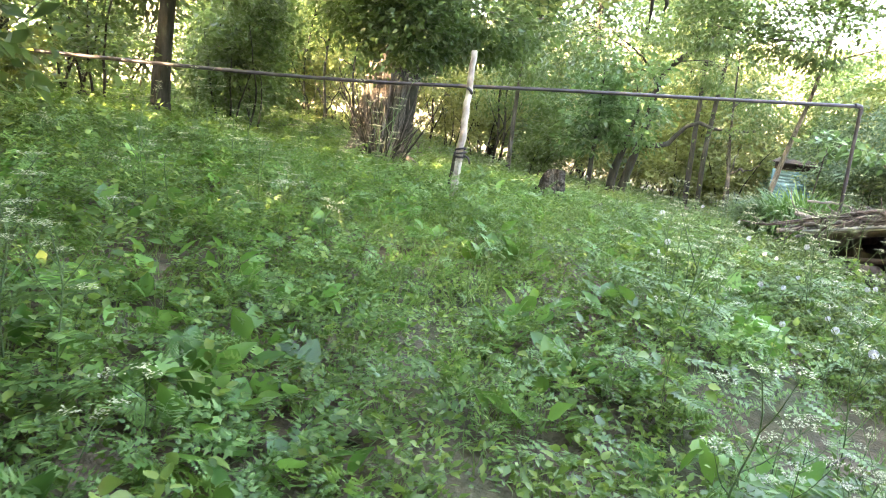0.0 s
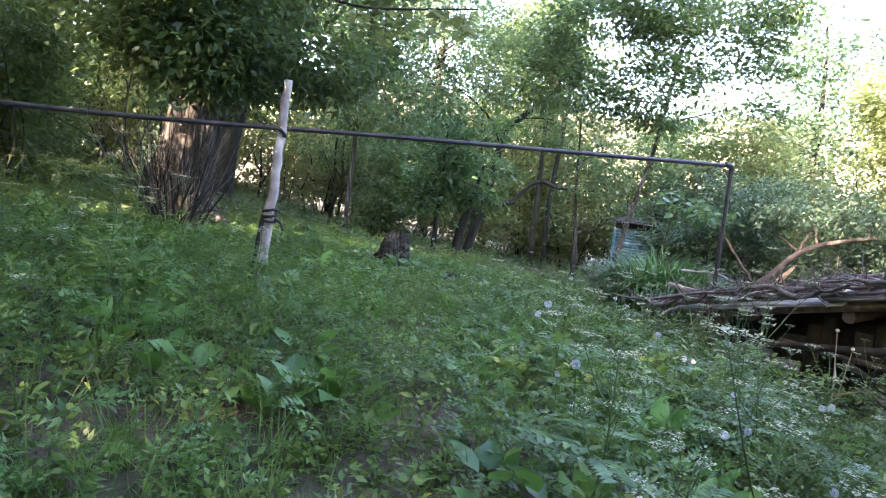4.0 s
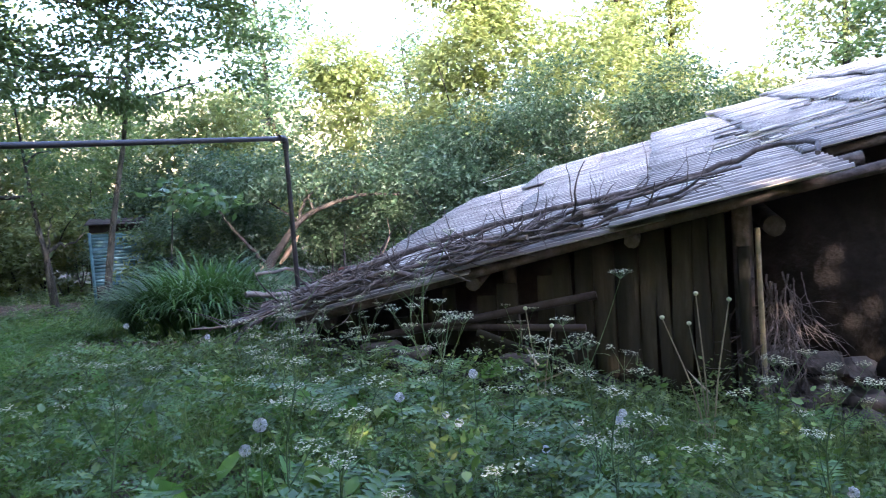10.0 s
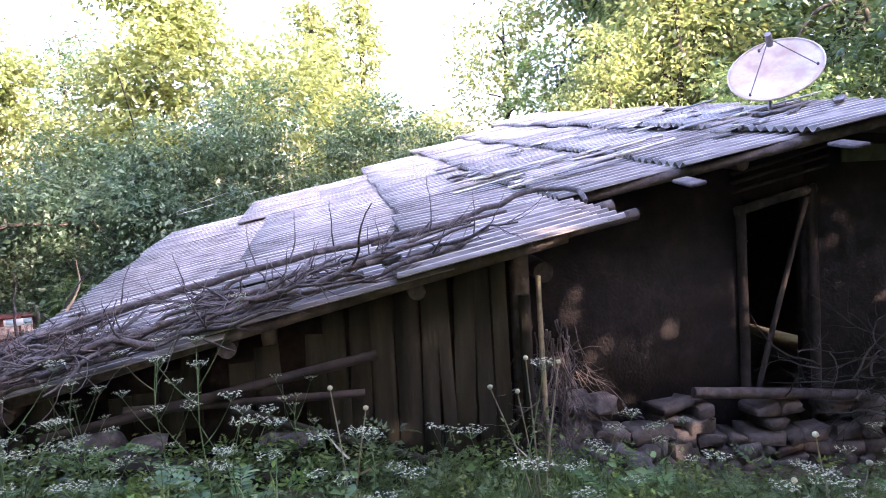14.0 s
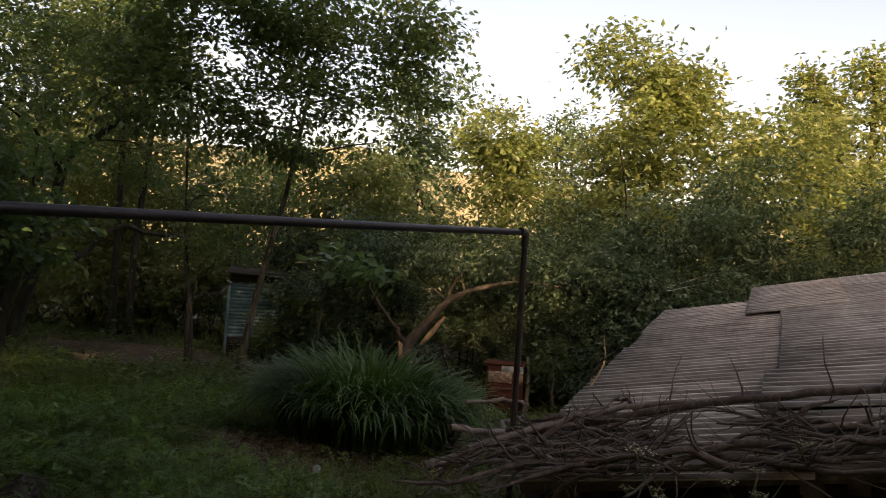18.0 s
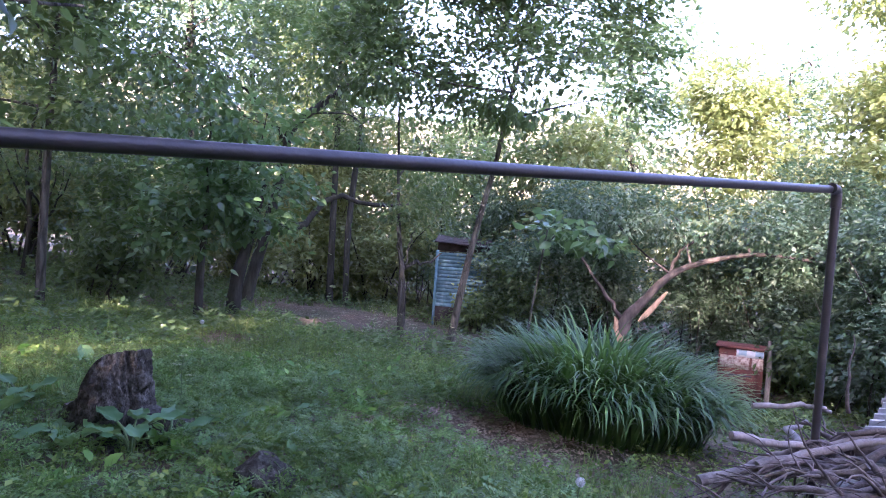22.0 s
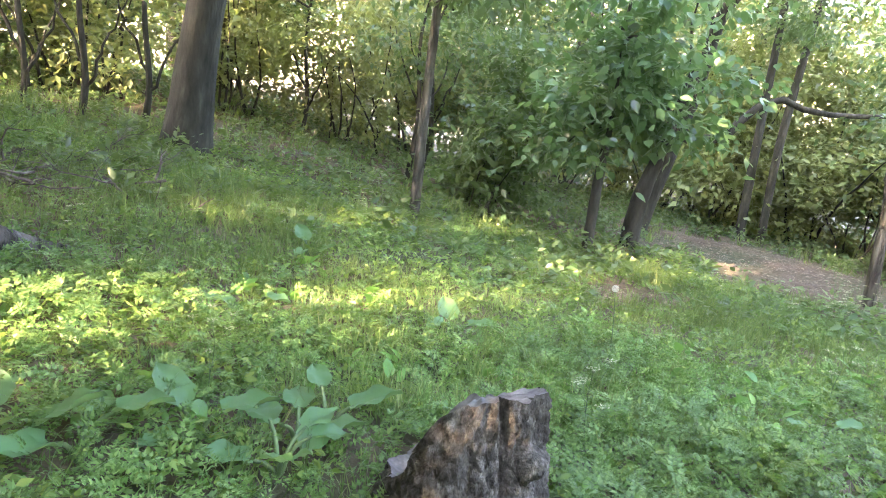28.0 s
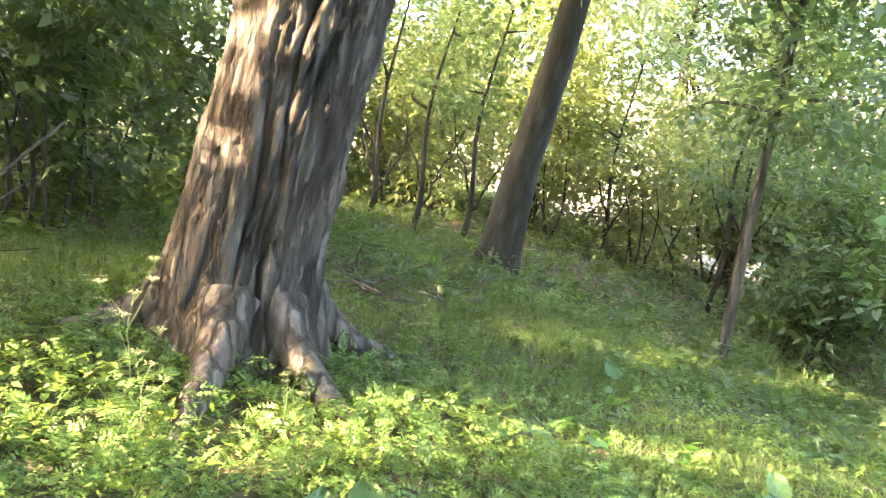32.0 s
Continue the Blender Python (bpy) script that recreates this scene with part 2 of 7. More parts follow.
# Mud colour with the deep shade of the recess put into it.
MUD = surface("shade_dark_mud_wall", [(0.3, (0.011, 0.010, 0.009)), (0.55, (0.024, 0.021, 0.018)), (0.8, (0.05, 0.043, 0.036))], 4, 0.95, 0.7, fine=30)
STONE = surface("field_stone", [(0.3, (0.042, 0.038, 0.032)), (0.55, (0.098, 0.088, 0.076)), (0.8, (0.19, 0.175, 0.155))], 6, 0.9, 0.5, fine=40)
DISH = surface("stained_white_dish_paint", [(0.3, (0.42, 0.36, 0.28)), (0.5, (0.62, 0.57, 0.48)), (0.75, (0.74, 0.71, 0.62))], 2.2, 0.55, 0.1, blotch=0.75, blotch_col=(0.36, 0.23, 0.14), blotch_scale=4.2)
GREEN_BOARD = surface("faded_green_board", [(0.3, (0.07, 0.085, 0.045)), (0.7, (0.16, 0.18, 0.10))], 8, 0.85, 0.3)
METAL = surface("dull_galvanised_metal", [(0.3, (0.16, 0.15, 0.14)), (0.7, (0.34, 0.32, 0.30))], 12, 0.5, 0.1, metal=0.6)
RUST = surface("flaking_red_rust", [(0.3, (0.045, 0.016, 0.011)), (0.55, (0.11, 0.036, 0.021)), (0.75, (0.19, 0.078, 0.042))], 7, 0.85, 0.4, blotch=0.6, blotch_col=(0.04, 0.02, 0.015), blotch_scale=3)
CHIPPED = surface("chipped_white_enamel", [(0.36, (0.11, 0.05, 0.03)), (0.48, (0.24, 0.19, 0.14)), (0.66, (0.42, 0.38, 0.31))], 16, 0.6, 0.2)
PLATE = surface("white_plate", [(0.3, (0.62, 0.66, 0.66)), (0.7, (0.78, 0.80, 0.78))], 5, 0.5, 0.05)
PLATE_BLUE = surface("faded_blue_print", [(0.3, (0.28, 0.42, 0.50)), (0.7, (0.40, 0.54, 0.60))], 8, 0.5, 0.05)
TEAL = surface("faded_teal_sheet", [(0.3, (0.07, 0.15, 0.18)), (0.55, (0.125, 0.245, 0.285)), (0.78, (0.24, 0.36, 0.39))], 6, 0.7, 0.2, blotch=0.5, blotch_col=(0.04, 0.10, 0.11), blotch_scale=2)
# Dark wood; on the doorposts its tone stands in for shade.
DARK = surface("dark_and_shaded_wood", [(0.3, (0.02, 0.017, 0.014)), (0.7, (0.06, 0.05, 0.04))], 6, 0.95, 0.4)
WIRE = surface("grey_wire", [(0.3, (0.28, 0.29, 0.27)), (0.7, (0.42, 0.42, 0.4))], 10, 0.5, 0.0)
TYRE = surface("old_grey_log_end", [(0.3, (0.05, 0.04, 0.035)), (0.55, (0.13, 0.11, 0.09)), (0.8, (0.25, 0.22, 0.19))], 9, 0.9, 0.4)

L_MEADOW = foliage("meadow_leaves", (0.018, 0.042, 0.008), (0.073, 0.133, 0.027), (0.185, 0.245, 0.055), 0.30, 0.42, (0.26, 0.40, 0.06), 0.3)
L_WEED = foliage("weed_leaves", (0.020, 0.046, 0.010), (0.068, 0.143, 0.033), (0.165, 0.25, 0.075), 0.28, 0.45, (0.24, 0.40, 0.07), 0.25)
L_DOCK = foliage("dock_leaves", (0.035, 0.100, 0.016), (0.075, 0.185, 0.028), (0.15, 0.27, 0.05), 0.3, 0.42, (0.22, 0.42, 0.07), 0.4)
L_GRASS = foliage("grass_blades", (0.026, 0.066, 0.018), (0.079, 0.140, 0.041), (0.20, 0.24, 0.085), 0.32, 0.42, (0.27, 0.37, 0.08), 0.3)
L_BLADE = foliage("daylily_blades", (0.008, 0.028, 0.007), (0.034, 0.090, 0.020), (0.11, 0.20, 0.05), 0.26, 0.42, (0.18, 0.34, 0.06), 0.3)
L_BURDOCK = foliage("burdock_leaves", (0.05, 0.125, 0.045), (0.07, 0.165, 0.06), (0.10, 0.21, 0.08), 0.3, 0.5, (0.3, 0.45, 0.1))
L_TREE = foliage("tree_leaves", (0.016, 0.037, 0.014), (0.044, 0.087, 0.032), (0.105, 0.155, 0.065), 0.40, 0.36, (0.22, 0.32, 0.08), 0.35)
# Paler copy of the tree leaves: light foliage, and sunlight put into the colour.
L_SUNNY = foliage("light_and_sunlit_leaves", (0.050, 0.082, 0.022), (0.108, 0.155, 0.048), (0.20, 0.24, 0.09), 0.40, 0.38, (0.36, 0.41, 0.11))
L_BUSH = foliage("bush_leaves", (0.022, 0.048, 0.026), (0.062, 0.110, 0.060), (0.14, 0.19, 0.115), 0.28, 0.42, (0.18, 0.29, 0.10), 0.25)
L_RANK = foliage("rank_weed_leaves", (0.016, 0.034, 0.008), (0.056, 0.094, 0.020), (0.15, 0.19, 0.05), 0.24, 0.5, (0.22, 0.30, 0.06), 0.2)
L_BIG = foliage("walnut_leaves", (0.026, 0.070, 0.026), (0.06, 0.135, 0.05), (0.15, 0.23, 0.11), 0.38, 0.30)
PETAL = foliage("white_petals", (0.28, 0.29, 0.14), (0.40, 0.41, 0.22), (0.56, 0.56, 0.34), 0.25, 0.6, (0.7, 0.7, 0.5))
FLUFF = foliage("dandelion_fluff", (0.50, 0.52, 0.50), (0.62, 0.64, 0.62), (0.74, 0.75, 0.73), 0.3, 0.8, (0.7, 0.7, 0.68))
STEM = surface("green_stem", [(0.3, (0.06, 0.11, 0.035)), (0.7, (0.13, 0.19, 0.07))], 20, 0.6, 0.1)
STEM_DRY = surface("dry_stem", [(0.3, (0.16, 0.14, 0.08)), (0.7, (0.32, 0.28, 0.17))], 20, 0.8, 0.1)


# Geometry
class Geo:
    """Collects vertices and faces, and becomes one mesh."""

    def __init__(self):
        self.vs, self.fs, self.count = [], [], 0

    def add(self, verts, faces):
        verts = np.asarray(verts, float).reshape(-1, 3)
        self.vs.append(verts)
        self.fs.append(np.asarray(faces, int) + self.count)
        self.count += len(verts)
        return self

    def tube(self, pts, radii, sides=7, lumps=0.0, cap=True):
        pts = np.asarray(pts, float)
        n = len(pts)
        radii = np.broadcast_to(np.asarray(radii, float), (n,))
        tang = np.gradient(pts, axis=0)
        tang /= np.linalg.norm(tang, axis=1, keepdims=True) + 1e-9
        ref = np.array([0.0, 0, 1]) if abs(tang[0][2]) < 0.9 else np.array([1.0, 0, 0])
        rings = []
        ang = np.arange(sides) * 2 * math.pi / sides
        for i in range(n):
            a = np.cross(tang[i], ref)
            a /= np.linalg.norm(a) + 1e-9
            b = np.cross(tang[i], a)
            ref = np.cross(a, tang[i])
            r = radii[i] * (1 + lumps * rng.uniform(-1, 1, sides))
            rings.append(pts[i] + (a * np.cos(ang)[:, None] + b * np.sin(ang)[:, None]) * r[:, None])
        quads = [(i * sides + k, i * sides + (k + 1) % sides, (i + 1) * sides + (k + 1) % sides, (i + 1) * sides + k) for i in range(n - 1) for k in range(sides)]
        self.add(np.concatenate(rings), quads)
        if cap:
            for i, flip in ((0, -1), (n - 1, 1)):
                ring = rings[i]
                self.add(np.vstack([ring, pts[i][None]]), [((k, (k + 1) % sides, sides) if flip > 0 else ((k + 1) % sides, k, sides)) for k in range(sides)])
        return self

    def box(self, centre, size, turn=None, chamfer=0.0, jitter=0.0):
        s = np.asarray(size, float) / 2
        c = min(chamfer, *(s * 0.9)) if chamfer else 0.0
        turn = np.eye(3) if turn is None else np.asarray(turn, float)
        if not c:
            v = np.array([(x, y, z) for x in (-1, 1) for y in (-1, 1) for z in (-1, 1)], float) * s
            f = [(0, 1, 3, 2), (4, 6, 7, 5), (0, 4, 5, 1), (2, 3, 7, 6), (0, 2, 6, 4), (1, 5, 7, 3)]
        else:
            loops = []
            for z, k in ((-s[2], c), (-s[2] + c, 0), (s[2] - c, 0), (s[2], c)):
                x, y = s[0] - k, s[1] - k
                d = c * 0.6
                loops.append([(x - d, -y, z), (x, -y + d, z), (x, y - d, z), (x - d, y, z), (-x + d, y, z), (-x, y - d, z), (-x, -y + d, z), (-x + d, -y, z)])
            v = np.array(loops, float).reshape(-1, 3)
            f = [(i * 8 + k, i * 8 + (k + 1) % 8, (i + 1) * 8 + (k + 1) % 8, (i + 1) * 8 + k) for i in range(3) for k in range(8)]
            for base, order in ((0, (7, 6, 5, 4, 3, 2, 1, 0)), (24, range(8))):
                o = list(order)
                f += [(base + o[0], base + o[1], base + o[2], base + o[3]), (base + o[0], base + o[3], base + o[4], base + o[7]), (base + o[4], base + o[5], base + o[6], base + o[7])]
        if jitter:
            v = v + rng.uniform(-jitter, jitter, v.shape)
        return self.add(v @ turn.T + np.asarray(centre, float), f)

    def leaves(self, template, centres, along, size, width=None, sway=0.6):
        """Lays a flat template (x across, y along, z out) on every centre, pointing along, with a free roll."""
        tv, tf = template
        n = len(centres)
        if not n:
            return self
        d = along / (np.linalg.norm(along, axis=1, keepdims=True) + 1e-9)
        up = np.tile([0.0, 0, 1], (n, 1)) + rng.normal(0, sway, (n, 3))
        a = np.cross(d, up)
        a /= np.linalg.norm(a, axis=1, keepdims=True) + 1e-9
        c = np.cross(a, d)
        size = np.broadcast_to(size, (n,))
        width = size if width is None else np.broadcast_to(width, (n,))
        v = (centres[:, None, :] + a[:, None, :] * (tv[None, :, 0:1] * width[:, None, None]) + d[:, None, :] * (tv[None, :, 1:2] * size[:, None, None])
             + c[:, None, :] * (tv[None, :, 2:3] * size[:, None, None]))
        f = tf[None] + (np.arange(n) * len(tv))[:, None, None]
        return self.add(v.reshape(-1, 3), f.reshape(-1, tf.shape[1]))

    def mesh(self, name, smooth=True):
        me = bpy.data.meshes.new(name)
        v = np.concatenate(self.vs)
        me.vertices.add(len(v))
        me.vertices.foreach_set("co", v.astype(np.float32).ravel())
        loops = np.concatenate([f.ravel() for f in self.fs]).astype(np.int32)
        sizes = np.concatenate([np.full(len(f), f.shape[1]) for f in self.fs])
        starts = np.concatenate([[0], np.cumsum(sizes)[:-1]]).astype(np.int32)
        me.loops.add(len(loops))
        me.loops.foreach_set("vertex_index", loops)
        me.polygons.add(len(sizes))
        me.polygons.foreach_set("loop_start", starts)
        if smooth:
            me.polygons.foreach_set("use_smooth", np.ones(len(sizes), bool))
        me.update(calc_edges=True)
        me.validate()
        return me


def thing(name, place=(0, 0, 0), label="", category="", group="", turn=0.0):
    ob = new(name)
    ob.matrix_basis = pose(*place, 0, 0, turn)
    ob.empty_display_size = 0.1
    return tagged(ob, label, category, group)


def part(name, geo, material, parent, label="", smooth=True):
    """Links a Geo as one mesh object under a thing or a part; its coordinates are the thing's own."""
    ob = new(name, geo.mesh(name, smooth))
    ob.data.materials.append(material)
    ob.parent = parent
    return tagged(ob, label)


def solo(name, geo, material, label="", category="", group="", kind="", place=(0, 0, 0), smooth=True):
    ob = new(name, geo.mesh(name, smooth))
    ob.data.materials.append(material)
    ob.location = place
    return tagged(ob, label, category, group, kind)


LEAF = (np.array([(0, 0, 0), (0.26, 0.42, 0.06), (0, 1, -0.10), (-0.26, 0.42, 0.06)], float), np.array([(0, 1, 2), (0, 2, 3)]))
LEAF_FULL = (np.array([(0, 0, 0), (0.26, 0.22, 0.05), (0.30, 0.5, 0.05), (0.14, 0.8, 0.0), (0, 1, -0.1), (-0.14, 0.8, 0.0), (-0.30, 0.5, 0.05), (-0.26, 0.22, 0.05), (0, 0.5, -0.02)], float),
             np.array([(0, 1, 8), (1, 2, 8), (2, 3, 8), (3, 4, 8), (4, 5, 8), (5, 6, 8), (6, 7, 8), (7, 0, 8)]))
COMPOUND = (np.array([(0, 0.55, 0), (0.10, 0.75, 0.03), (0, 1, -0.05), (-0.10, 0.75, 0.03), (0, 0.5, 0), (0.22, 0.52, 0.04), (0.40, 0.68, 0.0), (0.16, 0.66, 0.03), (0, 0.5, 0), (-0.22, 0.52, 0.04), (-0.40, 0.68, 0), (-0.16, 0.66, 0.03),
                      (0, 0.2, 0), (0.25, 0.2, 0.04), (0.45, 0.36, 0), (0.18, 0.36, 0.03), (0, 0.2, 0), (-0.25, 0.2, 0.04), (-0.45, 0.36, 0), (-0.18, 0.36, 0.03)], float),
            np.array([t for k in range(0, 20, 4) for t in ((k, k + 1, k + 2), (k, k + 2, k + 3))]))
def fern_leaf():
    """A feathery leaf: pairs of shrinking pinnae along a drooping rib, each of three leaflets."""
    v, f = [], []
    spots = [(t, side, 0.40 * (1.05 - 0.75 * t)) for t in (0.24, 0.42, 0.58, 0.74) for side in (-1, 1)] + [(0.82, 0, 0.2)]
    for t, side, ln in spots:
        ax = np.array((side * 0.85, 0.55 if side else 1.0))
        cross = np.array((-ax[1], ax[0]))
        root = np.array((0.0, t))
        for at, out, size in ((0.3, 0.5, 0.5), (0.3, -0.5, 0.5), (0.45, 0.0, 0.6)):
            b = root + ax * ln * at
            d = (ax * (1 if not out else 0.75) + cross * out)
            w = np.array((-d[1], d[0])) * 0.30
            for q in (b - w * ln * size * 0.9, b + d * ln * size * 1.25, b + w * ln * size * 0.9):
                v.append((q[0], q[1], -0.30 * q[1] ** 2 + 0.10 * abs(q[0])))
            f.append((len(v) - 3, len(v) - 2, len(v) - 1))
    return np.array(v), np.array(f)


FERN = fern_leaf()
BLADE = (np.array([(-0.5, 0, 0), (0.5, 0, 0), (0.42, 0.5, 0.02), (-0.42, 0.5, 0.02), (0, 1, 0.16)], float), np.array([(0, 1, 2), (0, 2, 3), (3, 2, 4)]))


def smooth_line(pts, n=14, wobble=0.0):
    """A smooth line through the points, with a little wobble."""
    pts = np.asarray(pts, float)
    k = len(pts)
    ext = np.vstack([2 * pts[0] - pts[1], pts, 2 * pts[-1] - pts[-2]])
    out = []
    for s in np.linspace(0, k - 1, n):
        i = min(int(s), k - 2)
        t = s - i
        p0, p1, p2, p3 = ext[i:i + 4]
        out.append(0.5 * (2 * p1 + (p2 - p0) * t + (2 * p0 - 5 * p1 + 4 * p2 - p3) * t * t + (3 * p1 - p0 - 3 * p2 + p3) * t ** 3))
    out = np.array(out)
    if wobble:
        out[1:-1] += rng.normal(0, wobble, out[1:-1].shape)
    return out


def step(a, b, x):
    t = np.clip((np.asarray(x, float) - a) / (b - a), 0, 1)
    return t * t * (3 - 2 * t)


def lie(x, y):
    """The height of the ground."""
    x, y = np.asarray(x, float), np.asarray(y, float)
    z = 0.22 + 0.60 * step(2, 9.5, y)
    z = z - 0.085 * np.clip(x - 1.5, 0, 9.5) - 0.02 * np.clip(x - 11, 0, 30)
    z = z + 0.085 * np.clip(1.5 - x, 0, 9) + 0.05 * np.clip(y - 16, 0, 12) * step(4, -2, x)
    z = z - 0.38 * np.exp(-((x - 12.6) ** 2 + (y - 16.2) ** 2) / 5)
    z = z - 0.50 * np.exp(-((x - 8.6) ** 2 / 9 + (y - 6.2) ** 2 / 12))
    return z + 0.04 * np.sin(1.7 * x + 0.6 * y) * np.cos(1.1 * y - 0.4 * x) + 0.02 * np.sin(4.1 * x + 1.3) * np.sin(3.7 * y)


def on(x, y, lift=0.0):
    return (x, y, float(lie(x, y)) + lift)


# ---- Ground ----
def grid_axis(lo, hi, fine, far):
    near = np.arange(lo, hi + 1e-6, fine)
    out = np.geomspace(1, far, 22)
    return np.concatenate([lo - out[::-1], near, hi + out])


gx, gy = grid_axis(-12, 22, 0.3, 420), grid_axis(-4, 34, 0.3, 420)
XX, YY = np.meshgrid(gx, gy, indexing="ij")
ZZ = lie(np.clip(XX, -14, 30), np.clip(YY, -6, 38)) + 0.012 * rng.normal(size=XX.shape)
nx, ny = XX.shape
idx = np.arange(nx * ny).reshape(nx, ny)
ground = Geo().add(np.stack([XX, YY, ZZ], -1).reshape(-1, 3), np.stack([idx[:-1, :-1], idx[1:, :-1], idx[1:, 1:], idx[:-1, 1:]], -1).reshape(-1, 4))
solo("ground", ground, SOIL, "brown orchard soil with moss and leaf litter", "ground", kind="structure")

# the sunlit hillside far behind the trees, to the north and east
def hillside():
    turn, out = np.radians(np.linspace(-30, 108, 139)), np.linspace(0, 1, 26)
    A, R = np.meshgrid(turn, out, indexing="ij")
    far = 130 + 150 * R
    lump = 0.05 * np.sin(9 * A + 1) + 0.03 * np.sin(23 * A + 5 * R) + 0.015 * np.sin(61 * A + 9 * R) + 0.012 * rng.normal(size=A.shape)
    top = np.tan(np.radians(11.5 - 3.0 * step(0.6, 1.3, A))) * 235
    z = -2 + (top + 2) * step(-0.1, 1.0, R) * (1 + lump * step(0.05, 0.6, R))
    n, m = A.shape
    q = np.arange(n * m).reshape(n, m)
    geo = Geo().add(np.stack([1.8 + far * np.sin(A), 8.4 + far * np.cos(A), z], -1).reshape(-1, 3), np.stack([q[:-1, :-1], q[:-1, 1:], q[1:, 1:], q[1:, :-1]], -1).reshape(-1, 4))
    solo("backdrop_hill", geo, HILL, "dry yellow-green hillside in the evening sun", "hill", kind="structure")


hillside()

WALKED = np.array([e for _, e, _, _ in PATH])


def off_path(x, y):
    d = np.full(np.shape(x), 99.0)
    for ex, ey, _ in WALKED:
        d = np.minimum(d, np.hypot(x - ex, y - ey))
    return d


def bare(x, y):
    """How bare the ground is: 1 on the trodden and littered patches."""
    b = np.exp(-(((x - 3.0) / 0.9) ** 2 + ((y - 5.3) / 0.8) ** 2))
    b = np.maximum(b, 0.95 * np.exp(-(((x - 5.9) / 1.0) ** 2 + ((y - 14.0) / 1.3) ** 2)))
    b = np.maximum(b, 0.8 * np.exp(-(((x - 4.6) / 0.9) ** 2 + ((y - 18.6) / 0.45) ** 2)))
    b = np.maximum(b, 0.9 * np.exp(-(((x - 8.3) / 2.6) ** 2 + ((y - 22.3) / 3.2) ** 2)))
    return b


# ---- Pipe frame and post ----
BAR_A, BAR_B = np.array((-5.6, 10.9, 2.08)), np.array((6.12, 11.45, 2.66))


def pipe_frame():
    ob = thing("pipe_frame", (6.12, 11.45, float(lie(6.12, 11.45)) - 0.1), "rusty iron pipe frame with a long crossbar on an upright", "pipe frame")
    o = np.array(ob.matrix_basis.translation)
    bend = smooth_line([BAR_A, (-1.1, 10.95, 2.17), (2.1, 11.1, 2.385), (4.2, 11.27, 2.525), BAR_B - (0.06, 0.006, 0.004)], 40)
    part("crossbar", Geo().tube(bend - o, 0.0235, 12), PIPE, ob)
    part("upright", Geo().tube(smooth_line([(6.14, 11.47, o[2]), (6.13, 11.46, 1.6), BAR_B - (0, 0, 0.03)], 12) - o, 0.024, 12), PIPE, ob)
    part("elbow", Geo().tube(smooth_line([BAR_B - (0.10, 0.02, 0), BAR_B - (0.02, 0.005, 0.004), BAR_B - (0, 0, 0.03), BAR_B - (0, 0, 0.11)], 8) - o, 0.031, 12), PIPE, ob)
    # a dead branch lies across the far end of the bar and carries it
    part("prop", Geo().tube(smooth_line([(-5.5, 10.95, float(lie(-5.5, 10.9)) - 0.1), (-5.51, 10.94, 1.5), (-5.5, 10.95, 2.2)], 10) - o, 0.04, 9, 0.08), BARK_DARK, ob, "dark wooden prop under the bar")


pipe_frame()


def pale_post():
    ob = thing("wooden_post", (0.88, 10.22, float(lie(0.88, 10.22)) - 0.05), "pale peeling round wooden post leaning in the weeds", "post")
    o = np.array(ob.matrix_basis.translation)
    line = smooth_line([(0.84, 10.2, o[2] - 0.1), (0.87, 10.27, 0.95), (0.905, 10.33, 1.5), (0.925, 10.38, 2.1), (0.935, 10.42, 2.66)], 26, 0.004)
    part("pole", Geo().tube(line - o, np.linspace(0.052, 0.036, 26), 12, 0.07), POST_WOOD, ob)
    for k, (z, r) in enumerate(((1.44, 0.062), (1.48, 0.066), (1.52, 0.060))):
        a = np.linspace(0, 2 * math.pi, 18)
        ring = np.stack([0.905 + r * np.cos(a), 10.33 + r * np.sin(a), z + 0.015 * np.sin(a + k)], -1)
        part("strap", Geo().tube(ring - o, 0.013, 6, 0.1, False), STRAP, ob, "black strap wound round the post")
    part("strap_end", Geo().tube(smooth_line([(0.95, 10.28, 1.45), (1.0, 10.25, 1.43), (1.03, 10.24, 1.36)], 6) - o, 0.012, 6), STRAP, ob)
    part("nail_strip", Geo().tube(smooth_line([(0.90, 10.30, 2.23), (0.94, 10.33, 2.2), (0.96, 10.36, 2.17)], 6) - o, 0.018, 7), PIPE, ob, "rusty strip nailed to the post")
    part("side_stick", Geo().tube(smooth_line([(0.80, 10.3, 0.9), (0.83, 10.3, 1.2), (0.85, 10.3, 1.45)], 6) - o, 0.022, 7), BARK_DARK, ob, "dark stick bound to the post")


pale_post()


# ---- Shed ----
RO, RA = np.array((6.34, 7.89)), radians(15)
EU, EV = np.array((math.cos(RA), math.sin(RA))), np.array((-math.sin(RA), math.cos(RA)))


def roof_z(x, y):
    return 1.662 + 0.192 * (x - RO[0]) - 0.182 * (y - RO[1])


def plan(u, v):
    return RO + u * EU + v * EV


def roof(u, v, h=0.0):
    p = plan(u, v)
    return np.array((p[0], p[1], roof_z(*p) + h))


def verge(v):
    """Where the near edge of the roof lies, along the ridge's direction."""
    return 0.0 if v > -1.0 else 1.38 - 0.25 * min(-v - 1.0, 3.3)


def far_edge(v):
    return 6.6 + 0.81 * (3.2 - v)


RIDGE_V = -4.55
shed_base = np.array((*plan(2.0, 0.0), 0.0))
shed_base[2] = float(lie(*shed_base[:2])) - 0.2
shed = thing("shed", shed_base, "tumbledown shed with grey corrugated roof, plank walls and rubble footing", "shed")


